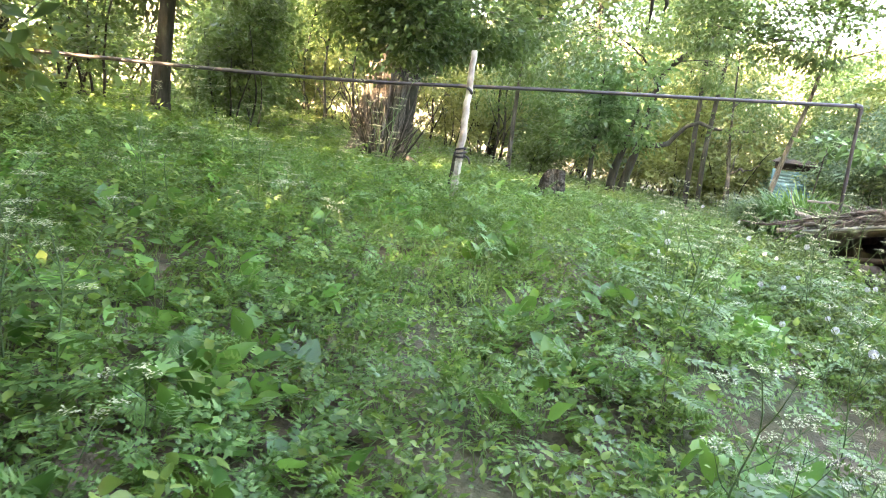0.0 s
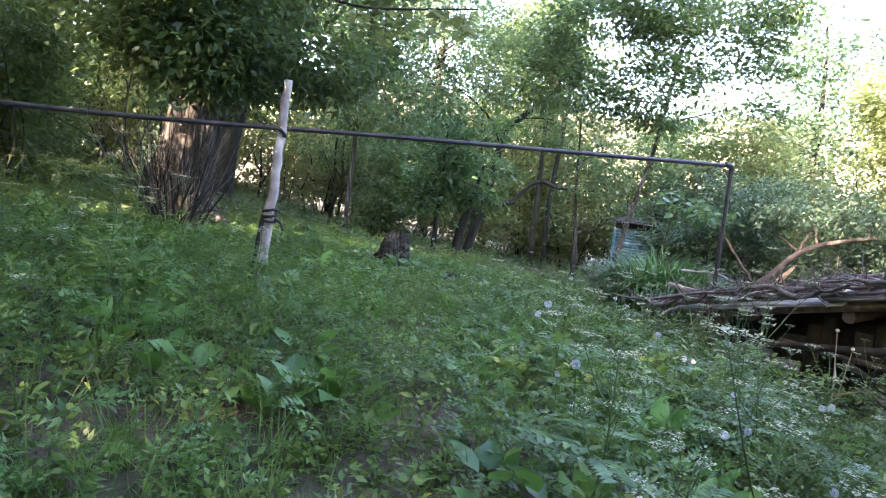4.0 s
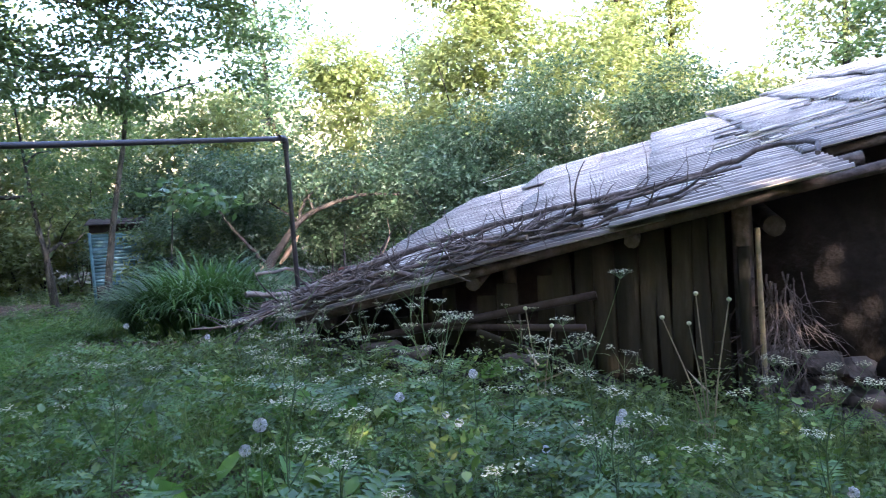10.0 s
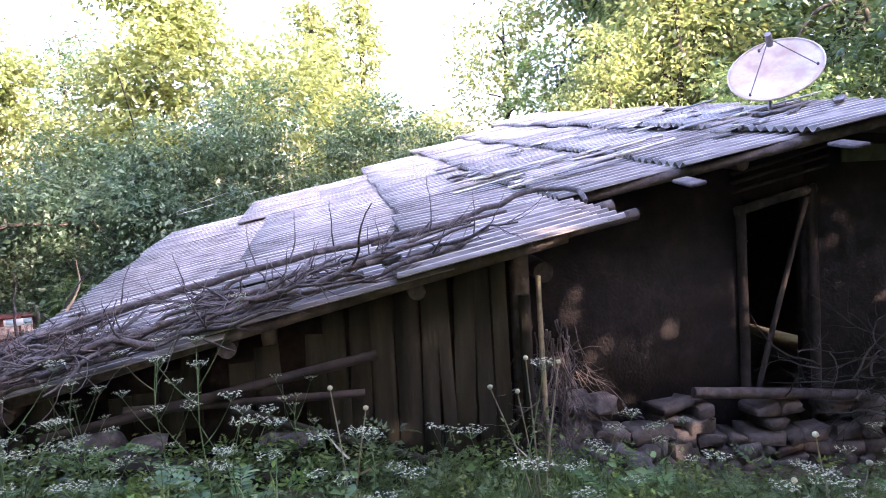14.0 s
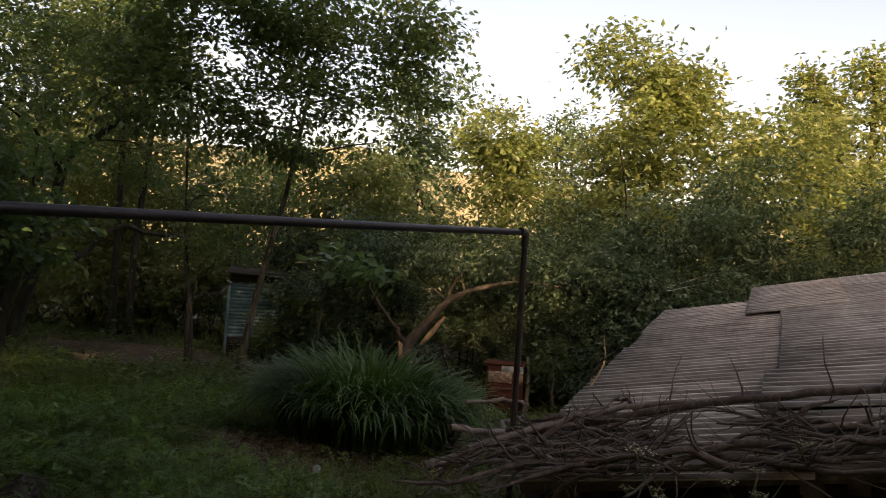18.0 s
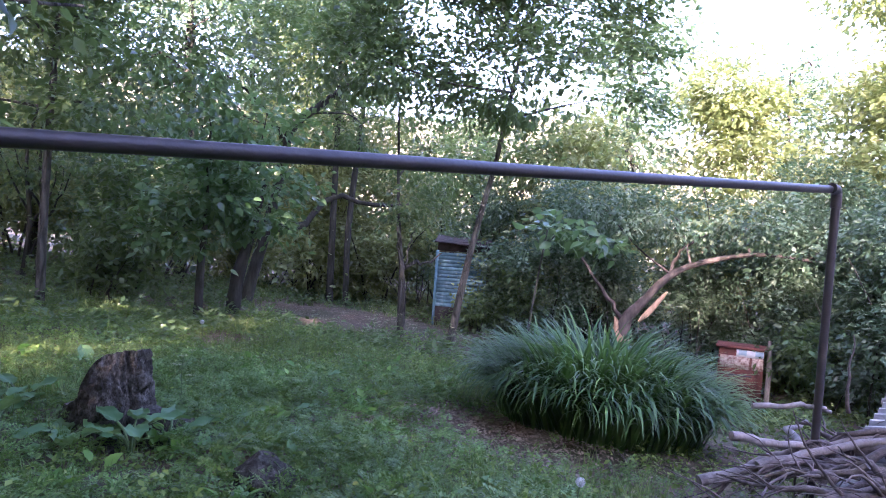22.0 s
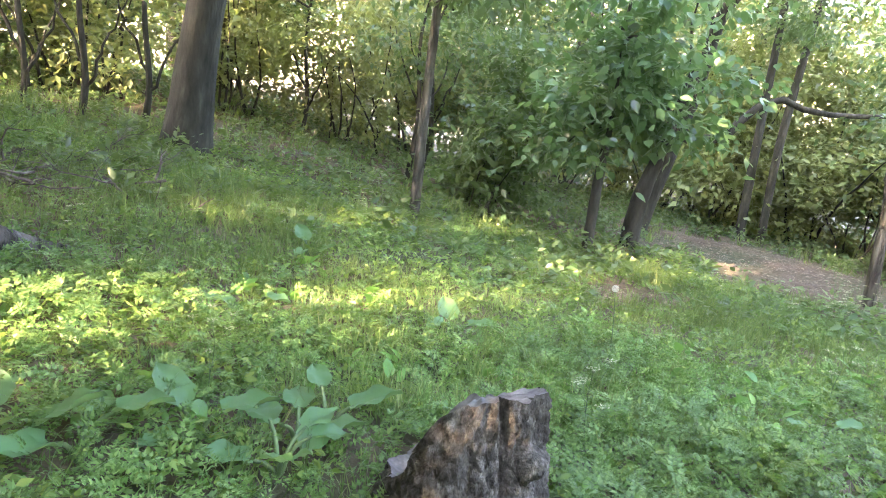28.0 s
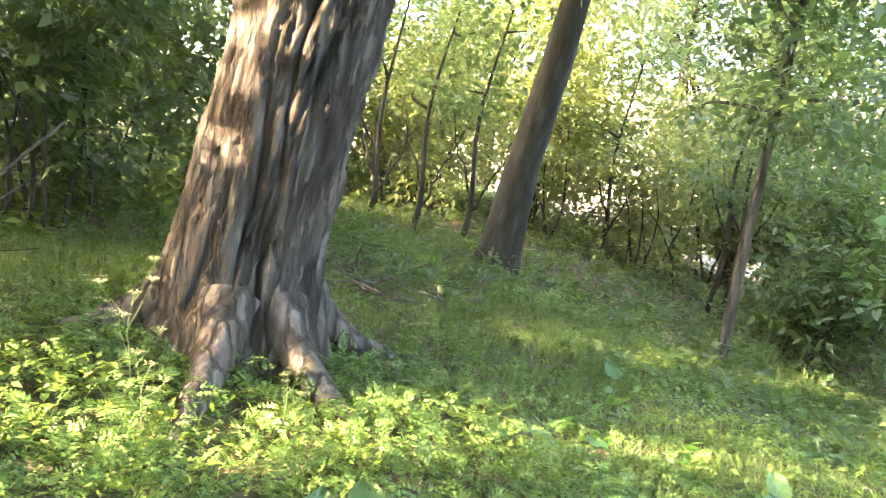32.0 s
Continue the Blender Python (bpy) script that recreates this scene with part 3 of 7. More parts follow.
def sheet_geo(u0, u1, v0, v1, h0, h1, twist, back=False):
    """One corrugated sheet from its upper edge v0 to its lower edge v1, with its thickness."""
    width = u1 - u0
    waves = max(1, round(width / 0.146))
    cols = waves * 12 + 1
    us = np.linspace(u0, u1, cols)
    wave = 0.024 * np.sin(np.arange(cols) * math.pi / 6)
    rows = 4
    top = []
    for i, v in enumerate(np.linspace(v0, v1, rows)):
        t = i / (rows - 1)
        lift = h0 + (h1 - h0) * t
        for u, w in zip(us, wave):
            if back:
                p = roof(u, RIDGE_V)
                d = RIDGE_V - v
                q = plan(u, v)
                top.append((q[0], q[1], p[2] - 0.30 * d + w + lift))
            else:
                top.append(roof(u, v + twist * (u - u0), w + lift))
    top = np.array(top)
    n = rows * cols
    bottom = top - (0, 0, 0.010)
    q = np.arange(n).reshape(rows, cols)
    up = np.stack([q[:-1, :-1], q[1:, :-1], q[1:, 1:], q[:-1, 1:]], -1).reshape(-1, 4)
    faces = [up, up[:, ::-1] + n]
    rim = np.concatenate([q[0], q[1:, -1], q[-1, -2::-1], q[-2:0:-1, 0]])
    nxt = np.roll(rim, -1)
    faces.append(np.stack([rim, nxt, nxt + n, rim + n], -1))
    return Geo().add(np.vstack([top, bottom]) - shed_base, np.concatenate(faces))


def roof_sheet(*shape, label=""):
    """A sheet whose wave valleys are painted dark for the shade in its grooves."""
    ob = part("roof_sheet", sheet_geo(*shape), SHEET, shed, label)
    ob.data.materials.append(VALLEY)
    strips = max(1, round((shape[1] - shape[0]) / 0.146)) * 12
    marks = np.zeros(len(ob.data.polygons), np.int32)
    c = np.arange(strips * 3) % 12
    # all but the crest strips take the painted groove shade
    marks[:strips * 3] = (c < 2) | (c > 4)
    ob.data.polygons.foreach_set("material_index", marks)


courses = np.array((RIDGE_V + 0.02, -3.4, -2.3, -1.15, 0.05, 1.65, 3.36))
sheet_rng = random.Random(5)
for ci in range(6):
    v0, v1 = courses[ci] - 0.14, courses[ci + 1]
    mid = (v0 + v1) / 2
    start = verge(mid) if ci != 2 else verge(v0 + 0.2)
    if ci == 2:
        v1 -= 0.02
    u, end, k = start, far_edge(mid), 0
    while u < end - 0.15:
        w = min(1.04, end - u)
        loose = sheet_rng.random()
        slip = sheet_rng.uniform(-0.03, 0.05) + (0.10 if loose > 0.85 else 0)
        h = 0.018 * (k % 2)
        lifted = 0.045 + (0.05 if loose > 0.9 else 0) + sheet_rng.uniform(0, 0.012)
        hi = -0.01 + h if ci else 0.01 + h
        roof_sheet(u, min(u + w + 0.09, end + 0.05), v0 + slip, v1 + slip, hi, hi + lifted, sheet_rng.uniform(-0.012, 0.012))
        u += w + (0.03 if loose < 0.1 else 0)
        k += 1
# lifted lap edges and broken pieces on the upper slope
lap_turn = lambda tilt: np.array([[EV[0], EU[0], 0], [EV[1], EU[1], 0], [-0.226, 0.138, 1]]) @ np.array(Euler((0, 0, tilt)).to_matrix())
# edges in the dark tone stand for shaded gaps at the laps
for k in range(34):
    v, u = sheet_rng.uniform(-4.3, -0.9), sheet_rng.uniform(1.5, 5.2)
    u = max(u, verge(v) + 0.15)
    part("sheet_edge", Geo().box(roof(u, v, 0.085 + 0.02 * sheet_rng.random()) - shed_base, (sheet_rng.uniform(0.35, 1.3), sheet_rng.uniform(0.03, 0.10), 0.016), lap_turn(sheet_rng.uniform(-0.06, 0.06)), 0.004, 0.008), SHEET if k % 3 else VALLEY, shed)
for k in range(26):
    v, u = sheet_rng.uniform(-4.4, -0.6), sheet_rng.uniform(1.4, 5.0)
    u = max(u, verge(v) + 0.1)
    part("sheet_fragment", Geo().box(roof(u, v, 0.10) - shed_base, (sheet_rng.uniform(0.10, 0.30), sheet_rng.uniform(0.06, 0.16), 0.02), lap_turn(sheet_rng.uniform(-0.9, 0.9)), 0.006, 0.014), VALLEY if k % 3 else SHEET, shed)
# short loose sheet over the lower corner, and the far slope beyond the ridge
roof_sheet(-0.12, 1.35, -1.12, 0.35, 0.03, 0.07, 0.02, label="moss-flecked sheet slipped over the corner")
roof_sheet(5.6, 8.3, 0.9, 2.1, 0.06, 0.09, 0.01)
for k in range(7):
    u = 0.6 + k * 1.75
    part("roof_sheet", sheet_geo(u, u + 1.8, RIDGE_V - 0.02, RIDGE_V - 3.4, 0.01, 0.03, 0, True), SHEET, shed)


def beam(a, b, r, name="beam", mat=None, sides=9, lumps=0.06, label="", n=8):
    part(name, Geo().tube(smooth_line([a, (np.asarray(a) + b) / 2 + rng.normal(0, 0.012, 3), b], n) - shed_base, r, sides, lumps), mat or LOG, shed, label)


def under(u, v, drop):
    return roof(u, v, -drop)


def footing(u, v, lift=0.0):
    p = plan(u, v)
    return np.array((p[0], p[1], float(lie(*p)) + lift))


# rafters and purlins
for v in (2.9, 1.5, 0.2, -1.45, -2.9, -4.2):
    first = {-1.45: 1.75}.get(v, verge(v) + 0.12)
    beam(under(first, v, 0.13), under(min(far_edge(v) - 0.3, 8.5), v, 0.13), 0.062, "purlin")
beam(under(0.74, 0.2, 0.10), under(0.80, -1.55, 0.10), 0.058, "pole", None, 10, 0.05, "grey log jutting past the end of the lower roof")
beam(under(0.66, 0.1, 0.16), under(0.70, -1.72, 0.20), 0.05, "pole", None, 10, 0.05, "grey log jutting past the end of the lower roof")
for u in (0.12, 1.6, 3.4):
    beam(under(u, 3.2, 0.05), under(u, -0.9, 0.06), 0.045, "rafter")
beam(under(1.25, -1.1, 0.05), under(0.72, -4.5, 0.06), 0.05, "rafter")
beam(under(0.5, -4.55, 0.10), under(11.0, -4.6, 0.12), 0.07, "ridge_log")
beam(under(0.05, -4.75, 0.12), under(2.5, -4.75, 0.14), 0.075, "ridge_log", None, 10, 0.05, "thick round ridge log end")
for v, u0 in ((-3.35, 0.30), (-2.15, 0.62)):
    part("board_end", Geo().box(under(u0, v, 0.05) - shed_base, (0.30, 0.14, 0.03), np.array([[EU[0], EV[0], 0], [EU[1], EV[1], 0], [0.19, -0.18, 1]]), 0.006), LOG, shed, "pale board end under the verge")

# front plank wall under the low verge, with gaps and odd lengths
wall_turn = np.array([[EV[0], EU[0], 0], [EV[1], EU[1], 0], [0, 0, 1]])
v = -0.50
board_rng = random.Random(3)
while v < 3.0:
    w = board_rng.uniform(0.11, 0.19)
    top = under(0.34, v + w / 2, 0.07)
    foot = footing(0.34, v + w / 2, -0.05 if v < 0.75 else board_rng.uniform(0.02, 0.35))
    if v > 0.75 and board_rng.random() < 0.25:
        v += w
        continue
    if -0.36 < v < -0.26:
        foot[2] += 0.0
        top[2] -= 0.28
    lean = board_rng.uniform(-0.04, 0.04)
    height = max(0.2, top[2] - foot[2] + (0 if v < 0.75 else -board_rng.uniform(0, 0.25)))
    turn = wall_turn @ np.array([[math.cos(lean), 0, math.sin(lean)], [0, 1, 0], [-math.sin(lean), 0, math.cos(lean)]])
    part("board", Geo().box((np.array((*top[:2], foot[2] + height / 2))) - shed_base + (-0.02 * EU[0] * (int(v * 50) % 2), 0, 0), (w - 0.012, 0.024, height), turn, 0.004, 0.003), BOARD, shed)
    v += w
for v, r in ((-0.62, 0.075), (1.25, 0.06), (2.95, 0.065)):
    beam(footing(0.42, v, -0.1), under(0.42, v, 0.07), r, "post", LOG)
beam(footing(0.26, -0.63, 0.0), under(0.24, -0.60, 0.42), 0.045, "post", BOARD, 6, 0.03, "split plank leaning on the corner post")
beam(footing(0.18, -0.72, 0.05), under(0.2, -0.70, 0.30), 0.02, "cane", STEM_DRY, 6)
beam(under(0.62, -0.88, 0.42), under(3.0, -0.85, 0.42), 0.085, "beam", LOG, 12, 0.05, "sawn beam end beside the corner post")
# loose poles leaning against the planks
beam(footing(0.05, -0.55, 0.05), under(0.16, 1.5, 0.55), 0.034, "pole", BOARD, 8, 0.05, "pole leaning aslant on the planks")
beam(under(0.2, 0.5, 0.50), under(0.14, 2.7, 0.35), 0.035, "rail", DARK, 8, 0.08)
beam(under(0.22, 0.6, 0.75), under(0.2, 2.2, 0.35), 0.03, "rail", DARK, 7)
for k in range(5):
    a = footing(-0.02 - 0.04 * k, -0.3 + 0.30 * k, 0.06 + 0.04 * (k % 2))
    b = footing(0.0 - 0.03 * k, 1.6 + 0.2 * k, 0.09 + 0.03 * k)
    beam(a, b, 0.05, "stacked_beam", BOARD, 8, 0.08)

# recessed mud wall with its rubble footing and doorway
WALL_U = 1.75


def wall_slab(name, u, va, vb, z_lo, drop, mat, thick=0.16, label=""):
    a, b = footing(u, va), footing(u, vb)
    ta, tb = under(u, va, drop), under(u, vb, drop)
    pts = []
    for du in (0, thick):
        off = np.array((*(EU * du), 0))
        pts += [(*(a + off)[:2], z_lo), (*(b + off)[:2], z_lo), tb + off, ta + off]
    part(name, Geo().add(np.array(pts) - shed_base, [(0, 1, 2, 3), (7, 6, 5, 4), (0, 4, 5, 1), (1, 5, 6, 2), (2, 6, 7, 3), (3, 7, 4, 0)]), mat, shed, label, smooth=False)


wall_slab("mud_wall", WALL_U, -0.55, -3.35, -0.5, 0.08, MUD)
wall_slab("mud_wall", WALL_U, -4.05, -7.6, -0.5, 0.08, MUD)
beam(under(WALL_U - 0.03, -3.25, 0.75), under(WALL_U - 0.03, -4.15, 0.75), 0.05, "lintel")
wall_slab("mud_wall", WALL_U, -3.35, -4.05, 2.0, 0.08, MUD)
# doorposts in the dark wood, with the recess's shade put into their colour
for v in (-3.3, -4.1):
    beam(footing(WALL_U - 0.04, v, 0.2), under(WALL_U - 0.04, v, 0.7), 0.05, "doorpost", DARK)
beam(footing(WALL_U - 0.12, -3.34, 0.55), under(WALL_U - 0.1, -4.0, 0.8), 0.028, "brace", DARK, 7, 0.05, "thin plank standing aslant in the doorway")
for k in range(5):
    beam(under(WALL_U - 0.05, -3.2, 0.18 + 0.09 * k), under(WALL_U - 0.05, -4.3, 0.15 + 0.10 * k), 0.022, "wattle", DARK, 6, 0.1)
part("window_board", Geo().box(under(WALL_U - 0.06, -4.75, 0.55) - shed_base, (0.62, 0.03, 0.17), wall_turn, 0.006), GREEN_BOARD, shed, "greenish board nailed over the wall")
beam(footing(WALL_U - 0.45, -2.5, 0.72), footing(WALL_U - 0.5, -4.3, 0.68), 0.055, "sill_log", LOG, 9, 0.05, "pale log lying along the rubble wall")
stone_rng = random.Random(11)
for row in range(5):
    v = -0.75 - 0.1 * (row % 2)
    while v > -4.4:
        w = stone_rng.uniform(0.13, 0.44)
        tall = stone_rng.uniform(0.09, 0.17)
        if row > 2 and stone_rng.random() < 0.45:
            v -= w
            continue
        p = footing(WALL_U - 0.30 - stone_rng.uniform(0, 0.06), v - w / 2, 0.03 + row * 0.135)
        part("stone", Geo().box(p - shed_base, (w * 0.92, 0.3, tall), wall_turn @ np.array(Euler((stone_rng.uniform(-0.2, 0.2), stone_rng.uniform(-0.2, 0.2), stone_rng.uniform(-0.2, 0.2))).to_matrix()), 0.022, 0.026), STONE, shed)
        v -= w
for k in range(16):
    v = stone_rng.uniform(-1.9, -0.75)
    u = stone_rng.uniform(0.4, 1.2)
    s = stone_rng.uniform(0.14, 0.34)
    spin = np.array(Euler((stone_rng.uniform(-0.6, 0.6), stone_rng.uniform(-0.6, 0.6), stone_rng.uniform(0, 3))).to_matrix())
    part("stone", Geo().box(footing(u, v, 0.06 + 0.25 * stone_rng.random() * max(0, u - 0.3)) - shed_base, (s, s * 0.8, s * 0.35), spin, 0.02, 0.015), STONE, shed)
for k in range(9):
    v = stone_rng.uniform(0.6, 2.6)
    s = stone_rng.uniform(0.2, 0.4)
    part("stone", Geo().box(footing(0.12, v, 0.05 + 0.10 * (k % 3)) - shed_base, (s, 0.2, 0.12), wall_turn, 0.03, 0.015), STONE, shed)
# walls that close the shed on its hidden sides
# dark slab behind the planks, standing for the shade seen through their gaps
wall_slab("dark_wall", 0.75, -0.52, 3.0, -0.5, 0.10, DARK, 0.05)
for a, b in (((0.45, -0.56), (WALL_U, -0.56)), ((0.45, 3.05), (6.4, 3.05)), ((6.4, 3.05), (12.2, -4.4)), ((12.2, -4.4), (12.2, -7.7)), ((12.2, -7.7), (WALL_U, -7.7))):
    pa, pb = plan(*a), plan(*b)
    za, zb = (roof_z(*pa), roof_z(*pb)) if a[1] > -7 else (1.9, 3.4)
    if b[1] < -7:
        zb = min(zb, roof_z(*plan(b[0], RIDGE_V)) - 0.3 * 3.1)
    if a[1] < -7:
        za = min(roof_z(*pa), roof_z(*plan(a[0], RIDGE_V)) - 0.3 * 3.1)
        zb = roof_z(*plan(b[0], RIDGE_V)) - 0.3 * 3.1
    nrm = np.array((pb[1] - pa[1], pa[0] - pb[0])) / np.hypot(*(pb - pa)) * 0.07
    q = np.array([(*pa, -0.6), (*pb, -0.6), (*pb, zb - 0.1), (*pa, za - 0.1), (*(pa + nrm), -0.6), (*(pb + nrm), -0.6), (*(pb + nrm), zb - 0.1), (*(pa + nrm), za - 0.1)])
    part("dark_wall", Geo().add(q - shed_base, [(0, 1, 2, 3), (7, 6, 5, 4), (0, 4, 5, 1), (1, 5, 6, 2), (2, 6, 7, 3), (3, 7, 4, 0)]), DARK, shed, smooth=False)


# ---- Dish ----
def satellite_dish():
    c = np.array((9.74, 4.42, 3.36))
    foot = np.array((9.68, 4.52, roof_z(9.68, 4.52) - 0.05))
    ob = thing("satellite_dish", foot, "large stained white satellite dish on a pole above the roof ridge", "satellite dish")
    nrm = Vector((-0.66, 0.38, 0.65)).normalized()
    rot = np.array(nrm.to_track_quat("Z", "X").to_matrix())
    R, rings, seg = 0.49, 8, 36
    v, f = [], []
    for thick in (0.0, -0.012):
        for i in range(rings + 1):
            r = R * i / rings
            for k in range(seg):
                a = 2 * math.pi * k / seg
                v.append((r * math.cos(a), r * math.sin(a), 0.42 * r * r + thick))
    half = (rings + 1) * seg
    for side in (0, 1):
        for i in range(rings):
            for k in range(seg):
                a, b = i * seg + k, i * seg + (k + 1) % seg
                q = (a, b, b + seg, a + seg)
                f.append(tuple(x + half for x in (q if side else q[::-1])) if side else q[::-1][::-1])
    for k in range(seg):
        a, b = rings * seg + k, rings * seg + (k + 1) % seg
        f.append((a, b, b + half, a + half))
    v = np.array(v) @ rot.T + c - foot
    refl = part("reflector", Geo().add(v, f), DISH, ob)
    a = np.linspace(0, 2 * math.pi, 37)
    part("rim", Geo().tube(np.stack([R * np.cos(a), R * np.sin(a), np.full(37, 0.42 * R * R)], -1) @ rot.T + c - foot, 0.011, 6, 0, False), DISH, refl)
    focus = np.array((0.0, 0.0, 0.52)) @ rot.T + c - foot
    for k in range(3):
        ang = 2 * math.pi * k / 3 + 0.5
        edge = np.array((0.42 * math.cos(ang), 0.42 * math.sin(ang), 0.08)) @ rot.T + c - foot
        part("strut", Geo().tube([edge, focus], 0.006, 6), METAL, ob)
        part("bolt", Geo().tube([edge - 0.012 * np.array(nrm), edge + 0.02 * np.array(nrm)], 0.014, 6), PIPE, ob)
    part("feed", Geo().tube([focus + 0.06 * np.array(nrm), focus - 0.09 * np.array(nrm)], 0.035, 10), METAL, ob)
    part("pole", Geo().tube([(0, 0, -0.1), (0, 0, 0.25), (0.06, -0.08, 0.36)], 0.022, 10), METAL, ob)
    part("clamp", Geo().box((0.07, -0.09, 0.36), (0.12, 0.12, 0.16), rot, 0.015), METAL, ob)
    part("cable", Geo().tube(smooth_line([c - foot + (0.03, 0, -0.1), (0.15, -0.2, 0.3), (0.3, -0.3, 0.08), (0.7, -0.45, 0.14)], 14), 0.007, 5), WIRE, ob)


satellite_dish()


# ---- Brush on the roof's edge ----
def crooked(start, way, length, r, bend=0.25, n=10, floor=None, cover=None):
    """A crooked branch: the points and radii of its line."""
    p, d = np.array(start, float), np.array(way, float) / np.linalg.norm(way)
    pts, rad = [p.copy()], [r]
    for i in range(n):
        d = d + rng.normal(0, bend, 3) * (0.6 if i else 0.2)
        d /= np.linalg.norm(d)
        p = p + d * length / n
        if floor is not None:
            p[2] = max(p[2], floor(p[0], p[1]) + r)
            if cover:
                p[2] = min(p[2], cover(p[0], p[1]))
        pts.append(p.copy())
        rad.append(r * (1 - 0.75 * (i + 1) / n))
    return np.array(pts), np.array(rad)


def twigs_on(pts, rad, geo, count, length, floor=None):
    for _ in range(count):
        i = rng.integers(2, len(pts) - 1)
        way = (pts[i] - pts[i - 1]) / np.linalg.norm(pts[i] - pts[i - 1]) + rng.normal(0, 0.5, 3) + (0, 0, 0.06)
        q, rr = crooked(pts[i], way, length * rng.uniform(0.4, 1), max(0.0035, rad[i] * 0.5), 0.28, 6, floor)
        geo.tube(q, rr, 5, 0, False)


def brush_pile(name, centre, label, mains, floor, group="", cover=None, mat=None):
    ob = thing(name, centre, label, "brush pile", group)
    o = np.array(centre)
    fine = Geo()
    for start, way, length, r in mains:
        pts, rad = crooked(start, way, length, r, 0.27, 13, floor, cover)
        part("branch", Geo().tube(pts - o, rad, 8, 0.1), mat or BARK_TWIG, ob)
        twigs_on(pts, rad, fine, 8, length * 0.45, floor)
    fine.vs = [v - o for v in fine.vs]
    tagged(part("twig_tangle", fine, mat or BARK_TWIG, ob, "tangle of thin dry twigs"), kind="stuff")
    return ob


def brush_floor(x, y):
    d = np.array((x, y)) - RO
    u, v = d @ EU, d @ EV
    return roof_z(x, y) + 0.06 if v < 3.45 and u > -0.1 else float(lie(x, y)) + 0.15



def brush_top(x, y):
    v = (np.array((x, y)) - RO) @ EV
    return max(roof_z(x, y) + 0.22 - 0.05 * max(v - 2.5, 0), float(lie(x, y)) + 0.5)


down = np.array((*EV, -0.19))
mains = []
for k in range(64):
    v = 3.2 - 3.0 * rng.random() ** 1.5
    u = 0.02 - 0.06 * v + 0.85 * rng.random() ** 1.3 * (0.35 + 0.22 * v)
    s = roof(u, v, 0.07 + 0.12 * rng.random())
    mains.append((s, down * rng.choice((-1, 1)) + rng.normal(0, 0.30, 3) * (1, 1, 0.4), rng.uniform(0.5, 1.25), rng.uniform(0.012, 0.032)))
for k in range(24):
    s = np.array((*plan(rng.uniform(-0.1, 1.3), rng.uniform(2.5, 3.35)), rng.uniform(0.95, 1.3)))
    mains.append((s, np.array((*EV, -0.12)) * rng.choice((-1, 1, 1)) + rng.normal(0, 0.2, 3) + EU[0] * rng.uniform(-0.3, 0.3), rng.uniform(0.35, 0.7), rng.uniform(0.016, 0.038)))
brush_pile("brush_pile", (*plan(0.4, 3.2), 0.9), "long heap of cut grey brushwood along the roof's edge", mains, brush_floor, "", brush_top)


def long_bough():
    ob = thing("bough", roof(0.9, -0.2, 0.1), "long thick dry bough lying up the roof sheets", "branch")
    o = np.array(ob.matrix_basis.translation)
    line = smooth_line([roof(0.75, 3.3, 0.12), roof(0.85, 2.2, 0.20), roof(0.95, 1.2, 0.20), roof(1.0, 0.35, 0.14), roof(1.05, -0.2, 0.10), roof(1.15, -0.9, 0.14), roof(0.85, -1.2, 0.14), roof(0.35, -1.15, 0.10)], 34, 0.008)
    part("stem", Geo().tube(line - o, np.linspace(0.03, 0.02, 34), 9, 0.1), BARK_TWIG, ob)
    part("side_branch", Geo().tube(smooth_line([roof(1.0, 0.45, 0.12), roof(1.0, -0.1, 0.1), roof(1.0, -0.7, 0.07)], 12) - o, np.linspace(0.022, 0.012, 12), 8, 0.1), BARK_TWIG, ob)
    for s in ((1.05, 0.75), (0.95, 1.35), (0.9, 1.9), (1.0, 2.4), (0.9, 1.1)):
        q, r = crooked(roof(*s, 0.18), (rng.normal(0, 0.3), rng.normal(0, 0.3), 1.0), 0.42, 0.008, 0.3, 7)
        part("twig", Geo().tube(q - o, r, 6), BARK_TWIG, ob)


long_bough()
for line, r in (([(5.5, 11.78, 0.88), (5.85, 11.62, 0.97), (6.3, 11.5, 1.0), (7.0, 11.2, 1.2)], 0.034), ([(5.66, 11.7, 1.16), (5.95, 11.56, 1.12), (6.4, 11.4, 1.1), (6.9, 11.0, 1.28)], 0.028), ([(5.78, 11.66, 1.34), (6.1, 11.5, 1.36), (6.45, 11.55, 1.28)], 0.018),
                ([(5.72, 11.56, 1.02), (6.1, 11.3, 1.16), (6.55, 10.9, 1.34), (6.7, 10.3, 1.5)], 0.03), ([(5.8, 11.9, 0.76), (6.0, 11.7, 0.98), (6.25, 11.45, 1.12), (6.6, 10.9, 1.36)], 0.022), ([(5.95, 11.3, 0.98), (6.2, 11.6, 1.1), (6.6, 11.9, 1.05), (7.2, 12.1, 1.0)], 0.026)):
    geo = Geo().tube(smooth_line(line, 16, 0.008), np.linspace(r, r * 0.6, 16), 9, 0.12)
    solo("bough", geo, BLEACHED, "bleached grey bough at the end of the brush heap", "branch", "bleached boughs")
for s, way, ln in (((8.05, 11.9, 1.25), (-0.1, -0.2, 1), 0.55), ((7.8, 11.8, 1.2), (0.5, -0.3, 0.6), 0.7), ((7.4, 11.9, 1.1), (-0.3, 0.1, 0.9), 0.6)):
    q, r = crooked(s, way, ln, 0.016, 0.22, 9)
    solo("dead_branch", Geo().tube(q, r, 7, 0.1), WOOD_BROKEN if ln > 0.6 else BARK_TWIG, "bare dry branch sticking up from the brush", "branch", "dead branches in the brush")
